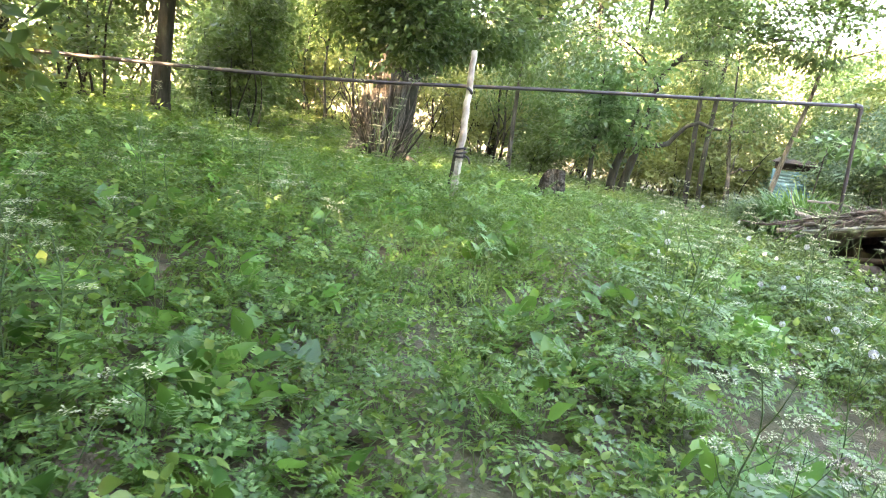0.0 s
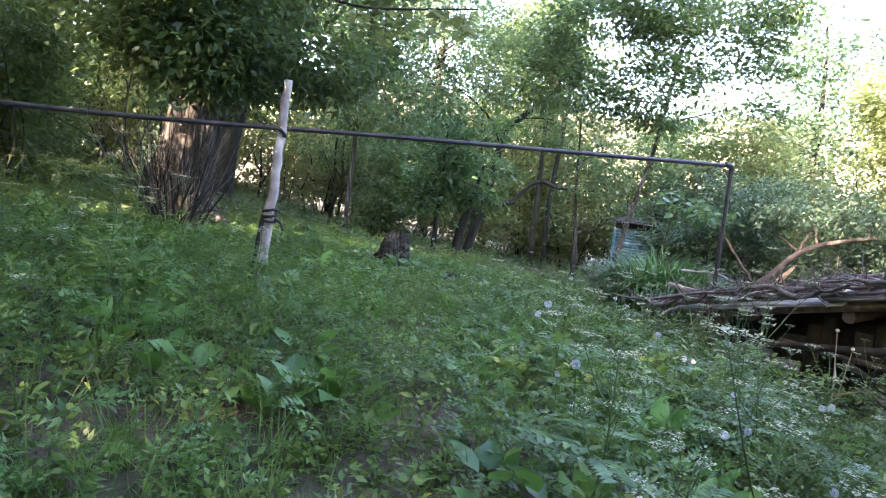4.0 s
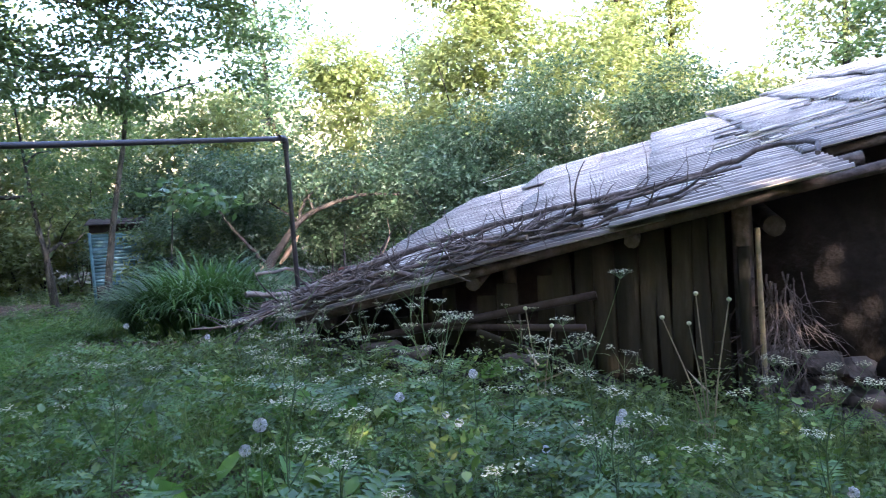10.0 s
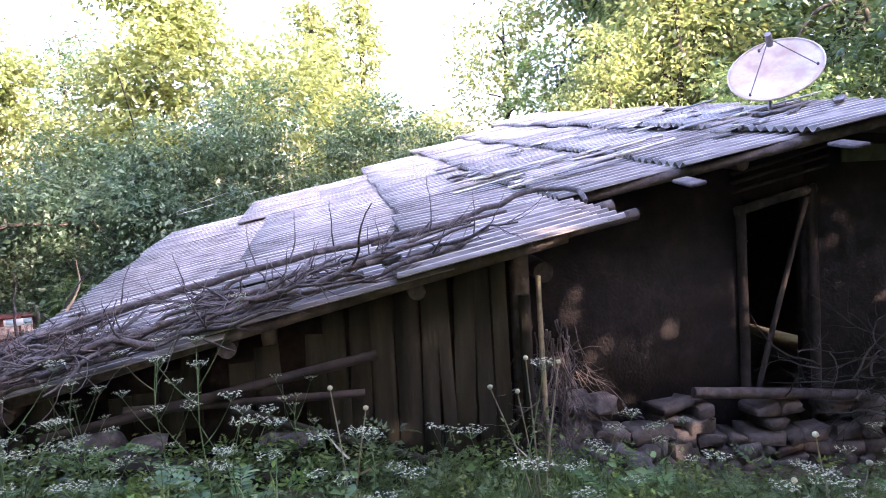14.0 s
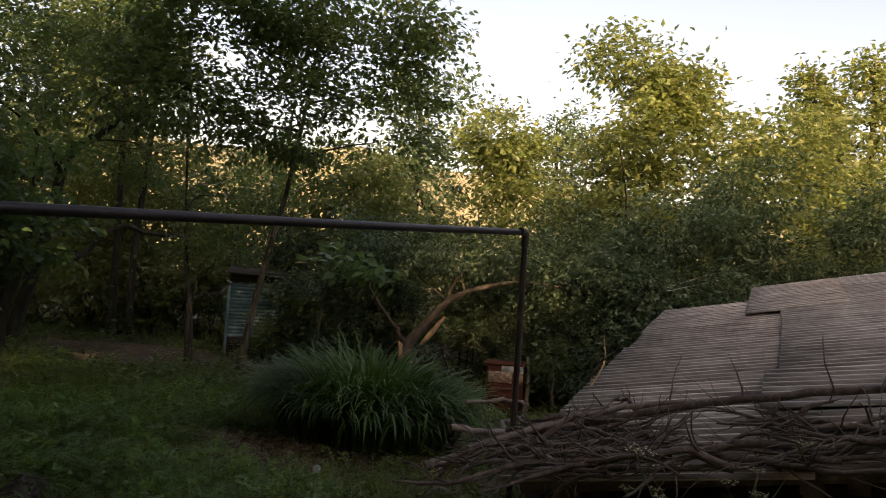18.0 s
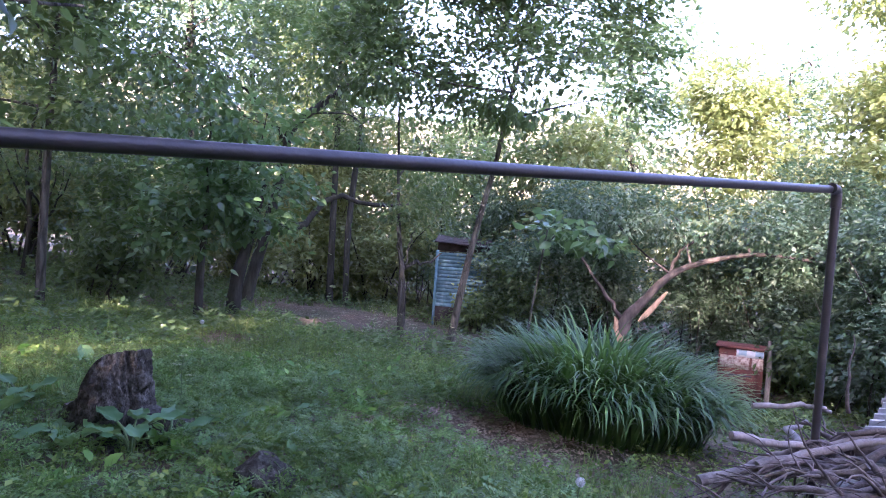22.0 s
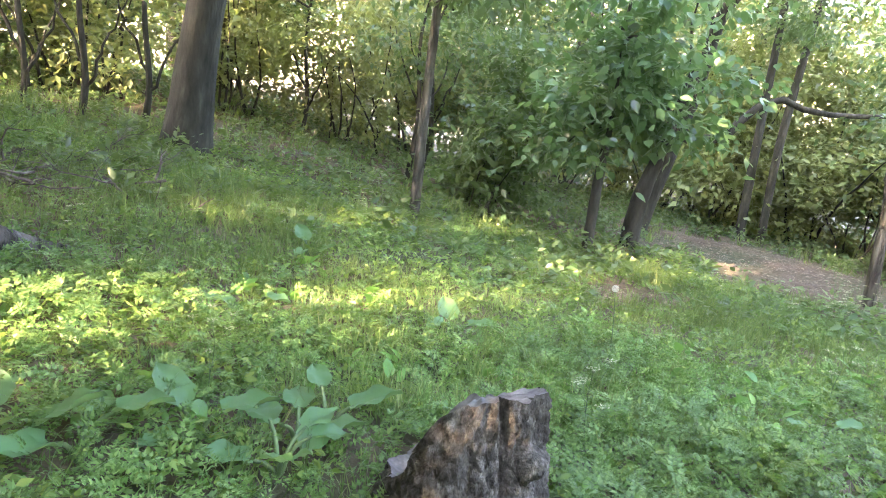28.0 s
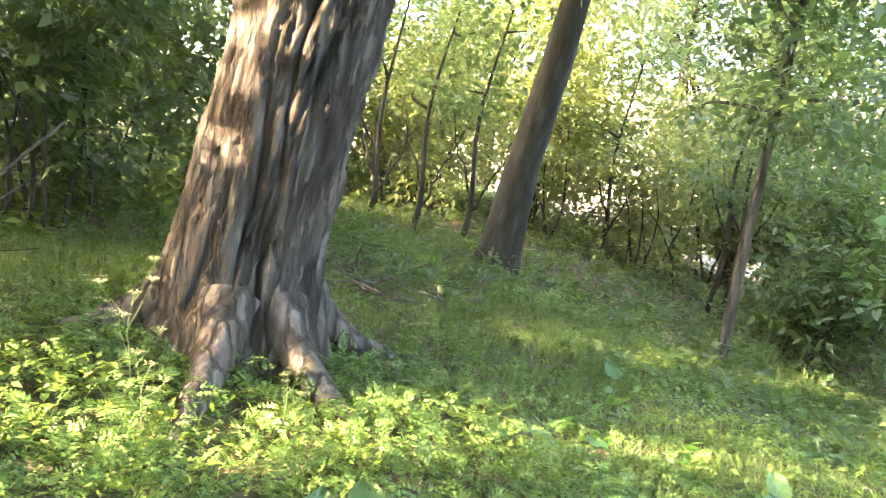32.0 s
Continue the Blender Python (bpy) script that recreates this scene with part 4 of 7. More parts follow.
mains = [((8.3 + rng.normal(0, 0.35), 4.0 + rng.normal(0, 0.5), 0.05 + 0.6 * rng.random()), rng.normal(0, 1, 3) * (1, 1, 0.4), rng.uniform(0.5, 1.2), rng.uniform(0.006, 0.014)) for _ in range(60)]
brush_pile("twig_heap", (8.3, 4.0, 0.0), "dark heap of thin twigs beside the shed doorway", mains, lambda x, y: float(lie(x, y)), "", None, BARK_DARK)
mains = [((*plan(0.36 + rng.normal(0, 0.05), -0.85 + rng.normal(0, 0.07)), 1.05 + rng.uniform(-0.25, 0.15)), (rng.normal(0, 0.12), rng.normal(0, 0.12), -1), rng.uniform(0.5, 0.95), rng.uniform(0.004, 0.009)) for _ in range(46)]
brush_pile("twig_bundle", (*plan(0.36, -0.85), 0.3), "bundle of dry twigs hanging by the corner post", mains, lambda x, y: float(lie(x, y)))
mains = [((-1.3 + rng.normal(0, 0.7), 18.3 + rng.normal(0, 0.35), 1.2), rng.normal(0, 1, 3) * (1, 0.6, 0.15), rng.uniform(0.5, 1.2), rng.uniform(0.006, 0.016)) for _ in range(34)]
brush_pile("twig_heap", (-1.3, 18.3, 1.1), "low heap of cut dead twigs on the bank", mains, lambda x, y: float(lie(x, y)), "", lambda x, y: float(lie(x, y)) + 0.35)
# round log end under the eave
wheel = thing("log_round", (5.86, 11.05, float(lie(5.86, 11.05)) + 0.02), "short round log lying under the roof's eave", "log")
part("bark", Geo().tube([(0.0, 0, 0.14), (0.4, 0.15, 0.14)], 0.15, 16, 0.05, False), BARK_DARK, wheel)
part("cut_face", Geo().tube([(-0.004, 0, 0.14), (0.01, 0, 0.14)], 0.14, 16, 0.03), TYRE, wheel, "grey cut face of the log")

# wires from the shed to the hedge
for a, b in (((25.8, 9.75, 5.9), (13.8, 13.6, 2.33)), ((25.8, 9.6, 5.0), (13.8, 13.56, 2.28))):
    mid = (np.array(a) + b) / 2 - (0, 0, 0.12)
    solo("wire", Geo().tube(smooth_line([a, mid, b], 16), 0.006, 5), WIRE, "thin grey wire stretched from the roof to the hedge", "wire", "wires over the roof")


# ---- Trees ----
DENSE = 1.7


def spray(k, per, spread):
    """Offsets of the leaves of k flat, tilted sprays."""
    flat = rng.normal(0, spread, (k, per, 3)) * (1.15, 1.15, 0.22)
    tilt = rng.normal(0, 0.35, (k, 1, 2))
    flat[..., 2] += flat[..., 0] * tilt[..., 0] + flat[..., 1] * tilt[..., 1]
    return flat.reshape(-1, 3)


def clumps(blobs, per_clump, spread, gaps=0.0, shell=0.55):
    """Leaf places and directions for a crown made of several uneven lobes."""
    cs, ds = [], []
    for (cx, cy, cz), (rx, ry, rz), count in blobs:
        k = max(1, int(count * DENSE / per_clump))
        d = rng.normal(size=(k, 3))
        d /= np.linalg.norm(d, axis=1, keepdims=True)
        r = rng.uniform(shell ** 3, 1, k) ** (1 / 3)
        c = d * r[:, None] * (rx, ry, rz)
        if gaps:
            wave = np.sin(c[:, 0] * 2.3 + cx * 3) + np.sin(c[:, 1] * 2.7 + cy * 2) + np.sin(c[:, 2] * 3.1 + cz)
            keep = wave > -1.2 + gaps * 2
            c, d = c[keep], d[keep]
        c = c + (cx, cy, cz)
        p = np.repeat(c, per_clump, 0) + spray(len(c), per_clump, spread)
        way = np.repeat(d, per_clump, 0) * 0.6 + rng.normal(0, 0.6, (len(c) * per_clump, 3)) * (1, 1, 0.5) + (0, 0, -0.25)
        cs.append(p)
        ds.append(way)
    return np.concatenate(cs), np.concatenate(ds)


def tree(name, label, base, trunk, radii, blobs, leaf, leaf_mat, bark, limbs=(), spread=0.26, per=24, gaps=0.45, sides=10, category="tree", group="", template=LEAF, twig_r=0.012, lumps=0.05, flare=0.0, wobble=0.0):
    ob = thing(name, base, label, category, group)
    o = np.array(base)
    line = smooth_line(trunk, max(12, len(trunk) * 4), wobble)
    rad = np.interp(np.linspace(0, 1, len(line)), np.linspace(0, 1, len(radii)), radii)
    if flare:
        rad = rad * (1 + flare * np.exp(-np.linspace(0, 1, len(line)) * 9))
    part("trunk", Geo().tube(line - o, rad, sides, lumps), bark, ob)
    for pts, r0 in limbs:
        q = smooth_line(pts, 12, 0.02)
        part("limb", Geo().tube(q - o, np.linspace(r0, r0 * 0.35, 12), 8, 0.06), bark, ob)
    top = line[len(line) // 2:]
    for c, rr, _ in blobs:
        c = np.array(c)
        near = top[np.argmin(np.linalg.norm(top - c, axis=1) + (top[:, 2] > c[2]) * 0.8)]
        mid = (near + c) / 2 + rng.normal(0, 0.12, 3) + (0, 0, 0.1)
        if np.linalg.norm(c - near) > 0.3:
            part("limb", Geo().tube(smooth_line([near, mid, c], 9) - o, np.linspace(twig_r * 2.2, twig_r * 0.6, 9), 6, 0.05), bark, ob)
    if blobs:
        p, d = clumps(blobs, per, spread, gaps)
        part("crown", Geo().leaves(template, p - o, d, rng.uniform(0.7, 1.35, len(p)) * leaf * 1.15), leaf_mat, ob)
    return ob


# the great old tree with a split, fluted trunk
def old_tree():
    base = np.array((-0.66, 15.75, float(lie(-0.66, 15.75)) - 0.1))
    ob = thing("old_tree", base, "huge old tree with a furrowed grey split trunk and spreading roots", "tree")
    sides, levels = 168, 120
    rings = []
    ang = np.arange(sides) * 2 * math.pi / sides
    for i in range(levels):
        t = i / (levels - 1)
        z = -0.15 + 4.6 * t
        r = 0.44 + 0.20 * math.exp(-z * 2.0) - 0.02 * t + 0.12 * step(2.0, 3.8, z)
        # one stem split in two above the hollow: smooth worn wood on one side, deep furrows on the other
        split = -0.93 - 0.10 * (4.4 - z) / 2.2
        off = np.angle(np.exp(1j * (ang - split)))
        rough = 0.55 + 0.75 * step(-0.3, 0.3, off)
        w1 = ang * 8 + 1.2 * np.sin(1.7 * z + ang * 2) + 0.7 * math.sin(4.1 * z)
        w2 = ang * 19 + 1.8 * np.sin(2.9 * z + 3 * ang) + 0.6 * math.sin(9 * z)
        w3 = ang * 37 + 2.4 * np.sin(5.3 * z + 2 * ang)
        grooves = -0.055 * np.exp(-(np.sin(w1) / 0.28) ** 2) - 0.026 * np.exp(-(np.sin(w2) / 0.35) ** 2) - 0.011 * np.exp(-(np.sin(w3) / 0.4) ** 2)
        lumps = 0.035 * np.sin(3 * ang + 0.7 * z) + 0.022 * np.sin(5 * z + 3 * ang) * np.sin(7 * ang - 2 * z) + 0.012 * np.sin(17 * z + 5 * ang) * np.sin(11 * ang + 4 * z)
        root = 0.24 * math.exp(-max(z, 0) * 3.2) * np.maximum(0, np.cos(ang * 3 + 0.9)) ** 2
        cleft = -0.20 * step(1.9, 2.9, z) * np.exp(-(off / 0.13) ** 2)
        hollow = -0.15 * np.exp(-((off + 0.02) / 0.09) ** 2 - ((z - 2.42) / 0.13) ** 2)
        rr = r + rough * grooves + lumps + root + cleft + hollow + 0.005 * rng.normal(size=sides)
        x = -0.02 + 0.17 * max(z - 0.9, 0) * (1 if z < 3.2 else 3.2 / z) + rr * np.cos(ang)
        y = 0.03 * t + rr * np.sin(ang) * 0.95
        rings.append(np.stack([x, y, np.full(sides, z)], -1))
    quads = [(i * sides + k, i * sides + (k + 1) % sides, (i + 1) * sides + (k + 1) % sides, (i + 1) * sides + k) for i in range(levels - 1) for k in range(sides)]
    trunk = part("trunk", Geo().add(np.concatenate(rings), quads), OLD_BARK, ob)
    for a, ln, r in ((-0.35, 0.95, 0.15), (-1.1, 0.8, 0.17), (-2.3, 0.8, 0.13), (0.9, 0.9, 0.14), (2.5, 0.9, 0.14)):
        d = np.array((math.cos(a), math.sin(a)))
        pts = [(*(d * 0.40), 0.5), (*(d * 0.62), 0.22), (*(d * (0.6 + ln * 0.4)), 0.08), (*(d * (0.6 + ln)), -0.04)]
        for k, p in enumerate(pts[1:], 1):
            gz = float(lie(base[0] + p[0], base[1] + p[1])) - base[2]
            pts[k] = (p[0], p[1], p[2] + gz - 0.04)
        part("root", Geo().tube(smooth_line(pts, 14), np.linspace(r, 0.035, 14), 12, 0.12), OLD_BARK, ob)
    for pts, r in (([(0.25, 0, 4.1), (-0.2, 0.1, 5.4), (-0.9, 0.2, 7.0)], 0.30), ([(0.55, 0, 4.1), (0.9, 0.1, 5.2), (1.4, 0.3, 7.2)], 0.30), ([(0.7, 0.0, 4.6), (1.2, -2.6, 7.0), (1.7, -6.4, 8.2)], 0.14), ([(0.1, 0.0, 4.8), (-1.4, -3.4, 7.2), (-2.2, -7.4, 8.2)], 0.14), ([(0.6, -0.2, 3.3), (0.8, -1.4, 3.5), (1.0, -2.8, 3.3), (1.0, -3.9, 2.7)], 0.06), ([(0.5, -0.3, 3.6), (1.4, -1.6, 4.2), (2.6, -2.9, 4.3), (3.6, -3.6, 4.4)], 0.07)):
        part("limb", Geo().tube(smooth_line(pts, 14), np.linspace(r, r * 0.4, 14), 12, 0.05), OLD_BARK, ob)
    blobs = [((0.9, -1.5, 3.3), (0.9, 0.8, 0.65), 2600), ((0.35, -2.6, 3.6), (0.8, 0.7, 0.55), 1900), ((-1.4, -1.0, 3.9), (1.2, 1.0, 0.8), 2600), ((-2.6, -0.4, 3.4), (1.1, 1.0, 0.8), 2200),
             ((0.8, -3.9, 2.3), (0.65, 0.55, 0.32), 1500), ((1.4, -3.7, 2.5), (0.55, 0.55, 0.32), 1100), ((0.2, -3.7, 2.35), (0.6, 0.55, 0.35), 1300), ((1.1, -3.6, 3.1), (0.9, 0.7, 0.4), 1700), ((0.4, -4.3, 2.8), (0.7, 0.6, 0.35), 1200),
             ((2.4, -3.2, 4.0), (0.9, 0.8, 0.5), 1700), ((3.3, -3.0, 4.4), (0.9, 0.9, 0.5), 1700), ((4.1, -3.6, 4.6), (0.8, 0.8, 0.5), 1300), ((0.3, -1.2, 4.6), (1.7, 1.4, 0.8), 4200), ((1.7, -0.4, 4.7), (1.2, 1.2, 0.8), 3000), ((-1.3, 0.3, 5.6), (1.6, 1.6, 1.2), 4500), ((1.2, 0.6, 6.2), (1.7, 1.7, 1.2), 4500), ((-0.2, 0.3, 7.2), (2.0, 2.0, 1.3), 4500)]
    part("limb", Geo().tube(smooth_line([(0.62, 0.1, 2.75), (0.95, 0.35, 3.1), (1.6, 0.8, 3.35), (2.5, 1.4, 3.3), (3.2, 1.9, 3.5)], 18), np.linspace(0.05, 0.015, 18), 9, 0.06), OLD_BARK, ob)
    blobs.append(((3.9, 0.1, 2.75), (0.55, 0.4, 0.45), 420))
    blobs += [((1.2, -3.7, 2.15), (0.6, 0.5, 0.4), 1700), ((1.9, -3.6, 2.3), (0.65, 0.5, 0.45), 1500), ((0.6, -3.9, 1.95), (0.5, 0.45, 0.35), 1300), ((0.0, -3.3, 2.6), (0.7, 0.6, 0.5), 1400)]
    spray_twigs = Geo()
    cs, ds = [], []
    for k in range(9):
        s = np.array((2.2 + 0.16 * k, -3.9 + 0.12 * math.sin(2 * k), 2.85 + 0.03 * k))
        q, r = crooked(s, (0.25 * math.sin(3 * k), -0.5, -0.45), 0.55, 0.006, 0.12, 7)
        spray_twigs.tube(q, r, 5)
        for p in q[1:]:
            for side in (-1, 1):
                cs.append(p)
                ds.append((side * 0.8 + rng.normal(0, 0.2), rng.normal(-0.3, 0.3), rng.normal(-0.25, 0.2)))
    spray_twigs.tube(smooth_line([(0.6, -0.3, 3.4), (1.5, -2.2, 3.4), (2.3, -3.7, 2.95), (3.5, -4.1, 3.05)], 16), np.linspace(0.03, 0.008, 16), 7)
    low = part("low_bough", spray_twigs, BARK_DARK, ob)
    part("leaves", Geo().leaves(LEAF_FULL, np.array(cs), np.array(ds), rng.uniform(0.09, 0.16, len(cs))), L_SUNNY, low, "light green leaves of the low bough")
    for c, rr, _ in blobs[:14]:
        part("limb", Geo().tube(smooth_line([(0.1, 0.0, min(4.3, c[2] + 0.5)), (np.array(c) * (0.5, 0.5, 1) + (0, 0, 0.15)), c], 10), np.linspace(0.05, 0.012, 10), 7, 0.05), BARK_DARK, ob)
    p, d = clumps(blobs, 20, 0.2, 0.25)
    part("crown", Geo().leaves(LEAF, p, d, rng.uniform(0.07, 0.13, len(p))), L_TREE, ob)
    # unseen high lobes, added to shade the path and the orchard
    p, d = clumps([((0.5, -0.5, 8.4), (3.8, 3.6, 1.2), 5200), ((2.8, -2.0, 7.6), (2.6, 2.4, 0.9), 2800), ((-2.2, -2.0, 7.4), (2.6, 2.4, 0.9), 2800), ((4.6, 0.6, 8.8), (2.8, 2.8, 1.0), 2800), ((3.6, -4.0, 7.6), (2.4, 2.2, 0.9), 2200), ((1.6, -6.2, 8.4), (3.0, 2.8, 1.0), 3800), ((-2.0, -7.4, 8.4), (3.0, 2.8, 1.0), 3400), ((-4.5, -4.2, 8.2), (2.6, 2.4, 1.0), 2400)], 20, 0.4, 0.3)
    part("crown", Geo().leaves(LEAF, p, d, rng.uniform(0.18, 0.28, len(p))), L_TREE, ob)


old_tree()

# dead shrub of bare brown twigs that stands before the old tree
def dead_shrub(x, y):
    ob = thing("dead_shrub", on(x, y, -0.03), "dead shrub of bare reddish-brown twigs in the weeds", "shrub")
    for k in range(60):
        a = rng.uniform(0, 6.28)
        q, r = crooked((0.2 * math.cos(a) * rng.random(), 0.2 * math.sin(a) * rng.random(), 0.0), (0.5 * math.cos(a), 0.5 * math.sin(a), 1), rng.uniform(0.8, 2.0), 0.012, 0.13, 10)
        fork = Geo().tube(q, r, 5)
        for i in (4, 6, 7):
            q2, r2 = crooked(q[i], q[i] - q[i - 1] + rng.normal(0, 0.05, 3), rng.uniform(0.25, 0.6), r[i] * 0.7, 0.16, 6)
            fork.tube(q2, r2, 4, 0, False)
        part("twig", fork, BARK_DARK if k % 3 else BARK_TWIG, ob)


dead_shrub(-0.22, 12.7)


def hanging_bough():
    ob = thing("hanging_bough", (1.86, 6.3, 2.4), "dead dark bough hanging out of the crown above", "branch")
    part("stem", Geo().tube(smooth_line([(0.0, 0.05, 0.6), (-0.06, 0.1, 1.6), (-0.4, 0.9, 3.2), (-0.9, 2.6, 5.2)], 18), np.linspace(0.02, 0.045, 18), 8, 0.08), BARK_DARK, ob)
    for x, y, z, r in ((-0.05, 0.0, 0.02, 0.016), (0.03, 0.03, 0.10, 0.022), (0.07, 0.0, 0.22, 0.014), (-0.10, 0.02, 0.30, 0.010), (0.0, -0.04, 0.16, 0.018)):
        part("dead_shoot", Geo().tube(smooth_line([(0.0, 0.05, 0.62), (x * 0.6, y, 0.45), (x * 1.1, y, 0.2 + z * 0.5), (x, y, z)], 10, 0.006), (r * 0.5, r, r * 1.2, r * 1.3, r * 1.2, r, r * 0.9, r * 0.7, r * 0.5, r * 0.2), 7, 0.2), BARK_DARK, ob)


hanging_bough()

g = lambda x, y, dz=-0.08: (x, y, float(lie(x, y)) + dz)
# slim trees of the orchard's end
tree("sapling", "slim straight young tree with sparse light leaves", g(2.38, 20.1), [g(2.38, 20.1), (2.37, 20.1, 2.4), (2.40, 20.08, 4.4), (2.5, 20.1, 6.8)], (0.07, 0.055, 0.045, 0.02),
     [((1.9, 20.0, 4.6), (0.9, 0.8, 0.5), 900), ((2.9, 19.8, 3.6), (0.8, 0.7, 0.4), 800), ((2.3, 19.9, 5.6), (1.1, 1.0, 0.7), 1500), ((3.2, 20.3, 4.9), (0.8, 0.8, 0.5), 800), ((1.6, 20.4, 3.5), (0.7, 0.6, 0.35), 500), ((2.4, 20, 6.8), (1.3, 1.3, 0.8), 1500)], 0.105, L_TREE, BARK_GREY, gaps=0.5)
tree("apple_tree", "old crooked apple tree with a dark bent trunk", g(6.35, 24.0), [g(6.35, 24.0), (6.5, 23.95, 1.1), (6.85, 23.85, 2.8), (7.04, 23.75, 4.2), (7.6, 23.55, 4.85), (8.4, 23.2, 5.6)], (0.15, 0.13, 0.11, 0.10, 0.085, 0.04),
     [((7.4, 23.6, 6.0), (2.0, 1.6, 1.1), 3600), ((5.4, 24.6, 4.8), (1.3, 1.1, 0.8), 2000), ((9.2, 24.6, 4.7), (1.2, 1.1, 0.7), 1700), ((7.4, 24.4, 7.6), (1.8, 1.6, 1.0), 3000)], 0.10, L_TREE, BARK_DARK,
     limbs=(([(6.75, 23.9, 2.2), (7.3, 24.3, 2.1), (7.9, 24.6, 2.3), (8.6, 24.6, 2.95), (9.4, 24.4, 2.8), (10.4, 24.1, 2.9)], 0.11), ([(7.0, 23.8, 3.8), (6.4, 23.6, 4.6), (5.4, 23.4, 5.2)], 0.05)))
for k, (x, y, lean) in enumerate(((9.25, 26.1, -0.05), (9.62, 25.9, 0.06))):
    tree("slim_tree", "tall thin tree with a dark bare lower trunk", g(x, y), [g(x, y), (x - 0.05, y, 2.2), (x + lean * 2, y, 5.0), (x + lean * 4, y, 8.0)], (0.10 - 0.02 * k, 0.085, 0.07, 0.03),
         [((x, y, 6.6), (1.5, 1.4, 1.0), 1700), ((x - 0.6, y + 0.4, 8.2), (1.5, 1.4, 1.0), 1700), ((x + 0.8, y, 5.2), (1.0, 1.0, 0.6), 700)], 0.12, L_SUNNY if k else L_TREE, BARK_DARK, group="twin slim trees", gaps=0.5)
tree("plum_tree", "young tree with a pale broken side branch", g(8.40, 20.6), [g(8.40, 20.6), (8.36, 20.62, 1.05), (8.33, 20.63, 1.5), (8.24, 20.75, 2.6), (8.15, 20.85, 4.6)], (0.085, 0.075, 0.052, 0.034, 0.018),
     [((8.1, 20.8, 4.8), (1.2, 1.1, 0.7), 1500), ((8.9, 21.0, 3.6), (1.0, 0.9, 0.5), 900), ((8.3, 20.5, 2.7), (0.8, 0.7, 0.35), 600)], 0.10, L_TREE, BARK_GREY,
     limbs=(([(8.35, 20.62, 1.5), (8.55, 20.5, 1.66), (8.7, 20.42, 1.62), (9.0, 20.3, 1.86)], 0.04), ([(8.35, 20.62, 1.4), (8.42, 20.56, 1.95), (8.5, 20.52, 2.3)], 0.025), ([(8.36, 20.62, 1.45), (8.2, 20.55, 1.9), (8.1, 20.5, 2.4)], 0.022)))
tree("cherry_tree", "tall leaning cherry tree with spreading dark leaves", g(8.87, 19.63), [g(8.87, 19.63), (9.15, 19.62, 1.7), (9.42, 19.6, 2.9), (9.6, 19.5, 3.9), (9.7, 19.1, 6.2), (9.7, 18.9, 8.4)], (0.08, 0.064, 0.052, 0.046, 0.03, 0.015),
     [((9.0, 18.7, 5.0), (1.7, 1.5, 0.8), 3679), ((7.8, 19.1, 6.2), (1.6, 1.4, 0.9), 3449), ((10.0, 18.1, 6.2), (1.3, 1.2, 0.7), 2645), ((9.0, 18.9, 7.4), (1.6, 1.4, 0.9), 3449), ((10.3, 17.7, 4.7), (1.0, 0.9, 0.4), 1380), ((9.4, 18.7, 8.7), (1.1, 1.1, 0.8), 1954), ((6.8, 19.3, 5.0), (1.1, 1.0, 0.7), 1724), ((10.7, 17.5, 7.0), (0.9, 0.8, 0.35), 919), ((10.8, 17.8, 5.6), (0.8, 0.7, 0.3), 690)], 0.118, L_TREE, BARK_GREY, gaps=0.4)
# young walnut shoot with large leaves in front of the teal shed
tree("walnut_shoot", "young walnut shoot with large pale-backed leaves", g(8.95, 17.6), [g(8.95, 17.6), (8.98, 17.5, 1.2), (9.0, 17.3, 2.4)], (0.022, 0.018, 0.010),
     [((9.0, 17.2, 2.42), (0.5, 0.4, 0.2), 60), ((9.5, 16.8, 2.3), (0.5, 0.4, 0.16), 46)], 0.16, L_BIG, BARK_GREY, per=7, spread=0.16, gaps=0, template=LEAF_FULL)
tree("sprig", "thin leafy sprig beside a cut stub", g(4.68, 20.9), [g(4.68, 20.9), (4.68, 20.9, 1.5), (4.72, 20.9, 2.4), (4.66, 20.9, 3.3)], (0.075, 0.065, 0.03, 0.012),
     [((4.6, 20.9, 2.6), (0.95, 0.7, 0.5), 620), ((4.95, 20.8, 3.2), (0.7, 0.6, 0.4), 320), ((4.2, 20.8, 1.9), (0.6, 0.5, 0.35), 260), ((4.6, 20.7, 3.9), (0.9, 0.8, 0.5), 420)], 0.125, L_BIG, BARK_DARK, per=8, spread=0.16, gaps=0.1, template=LEAF_FULL)
tree("young_apple", "short dark leaning trunk under a mound of broad leaves", g(5.47, 21.7), [g(5.47, 21.7), (5.53, 21.7, 1.2), (5.72, 21.75, 1.9), (6.0, 21.9, 3.0)], (0.135, 0.12, 0.09, 0.04),
     [((5.75, 21.5, 2.35), (0.85, 0.7, 0.5), 620), ((6.2, 21.8, 3.0), (0.6, 0.5, 0.4), 300), ((5.3, 21.5, 3.1), (0.8, 0.7, 0.45), 480), ((5.9, 21.8, 4.2), (1.1, 0.9, 0.5), 560)], 0.125, L_BIG, BARK_DARK, per=9, spread=0.18, gaps=0.2, template=LEAF_FULL)
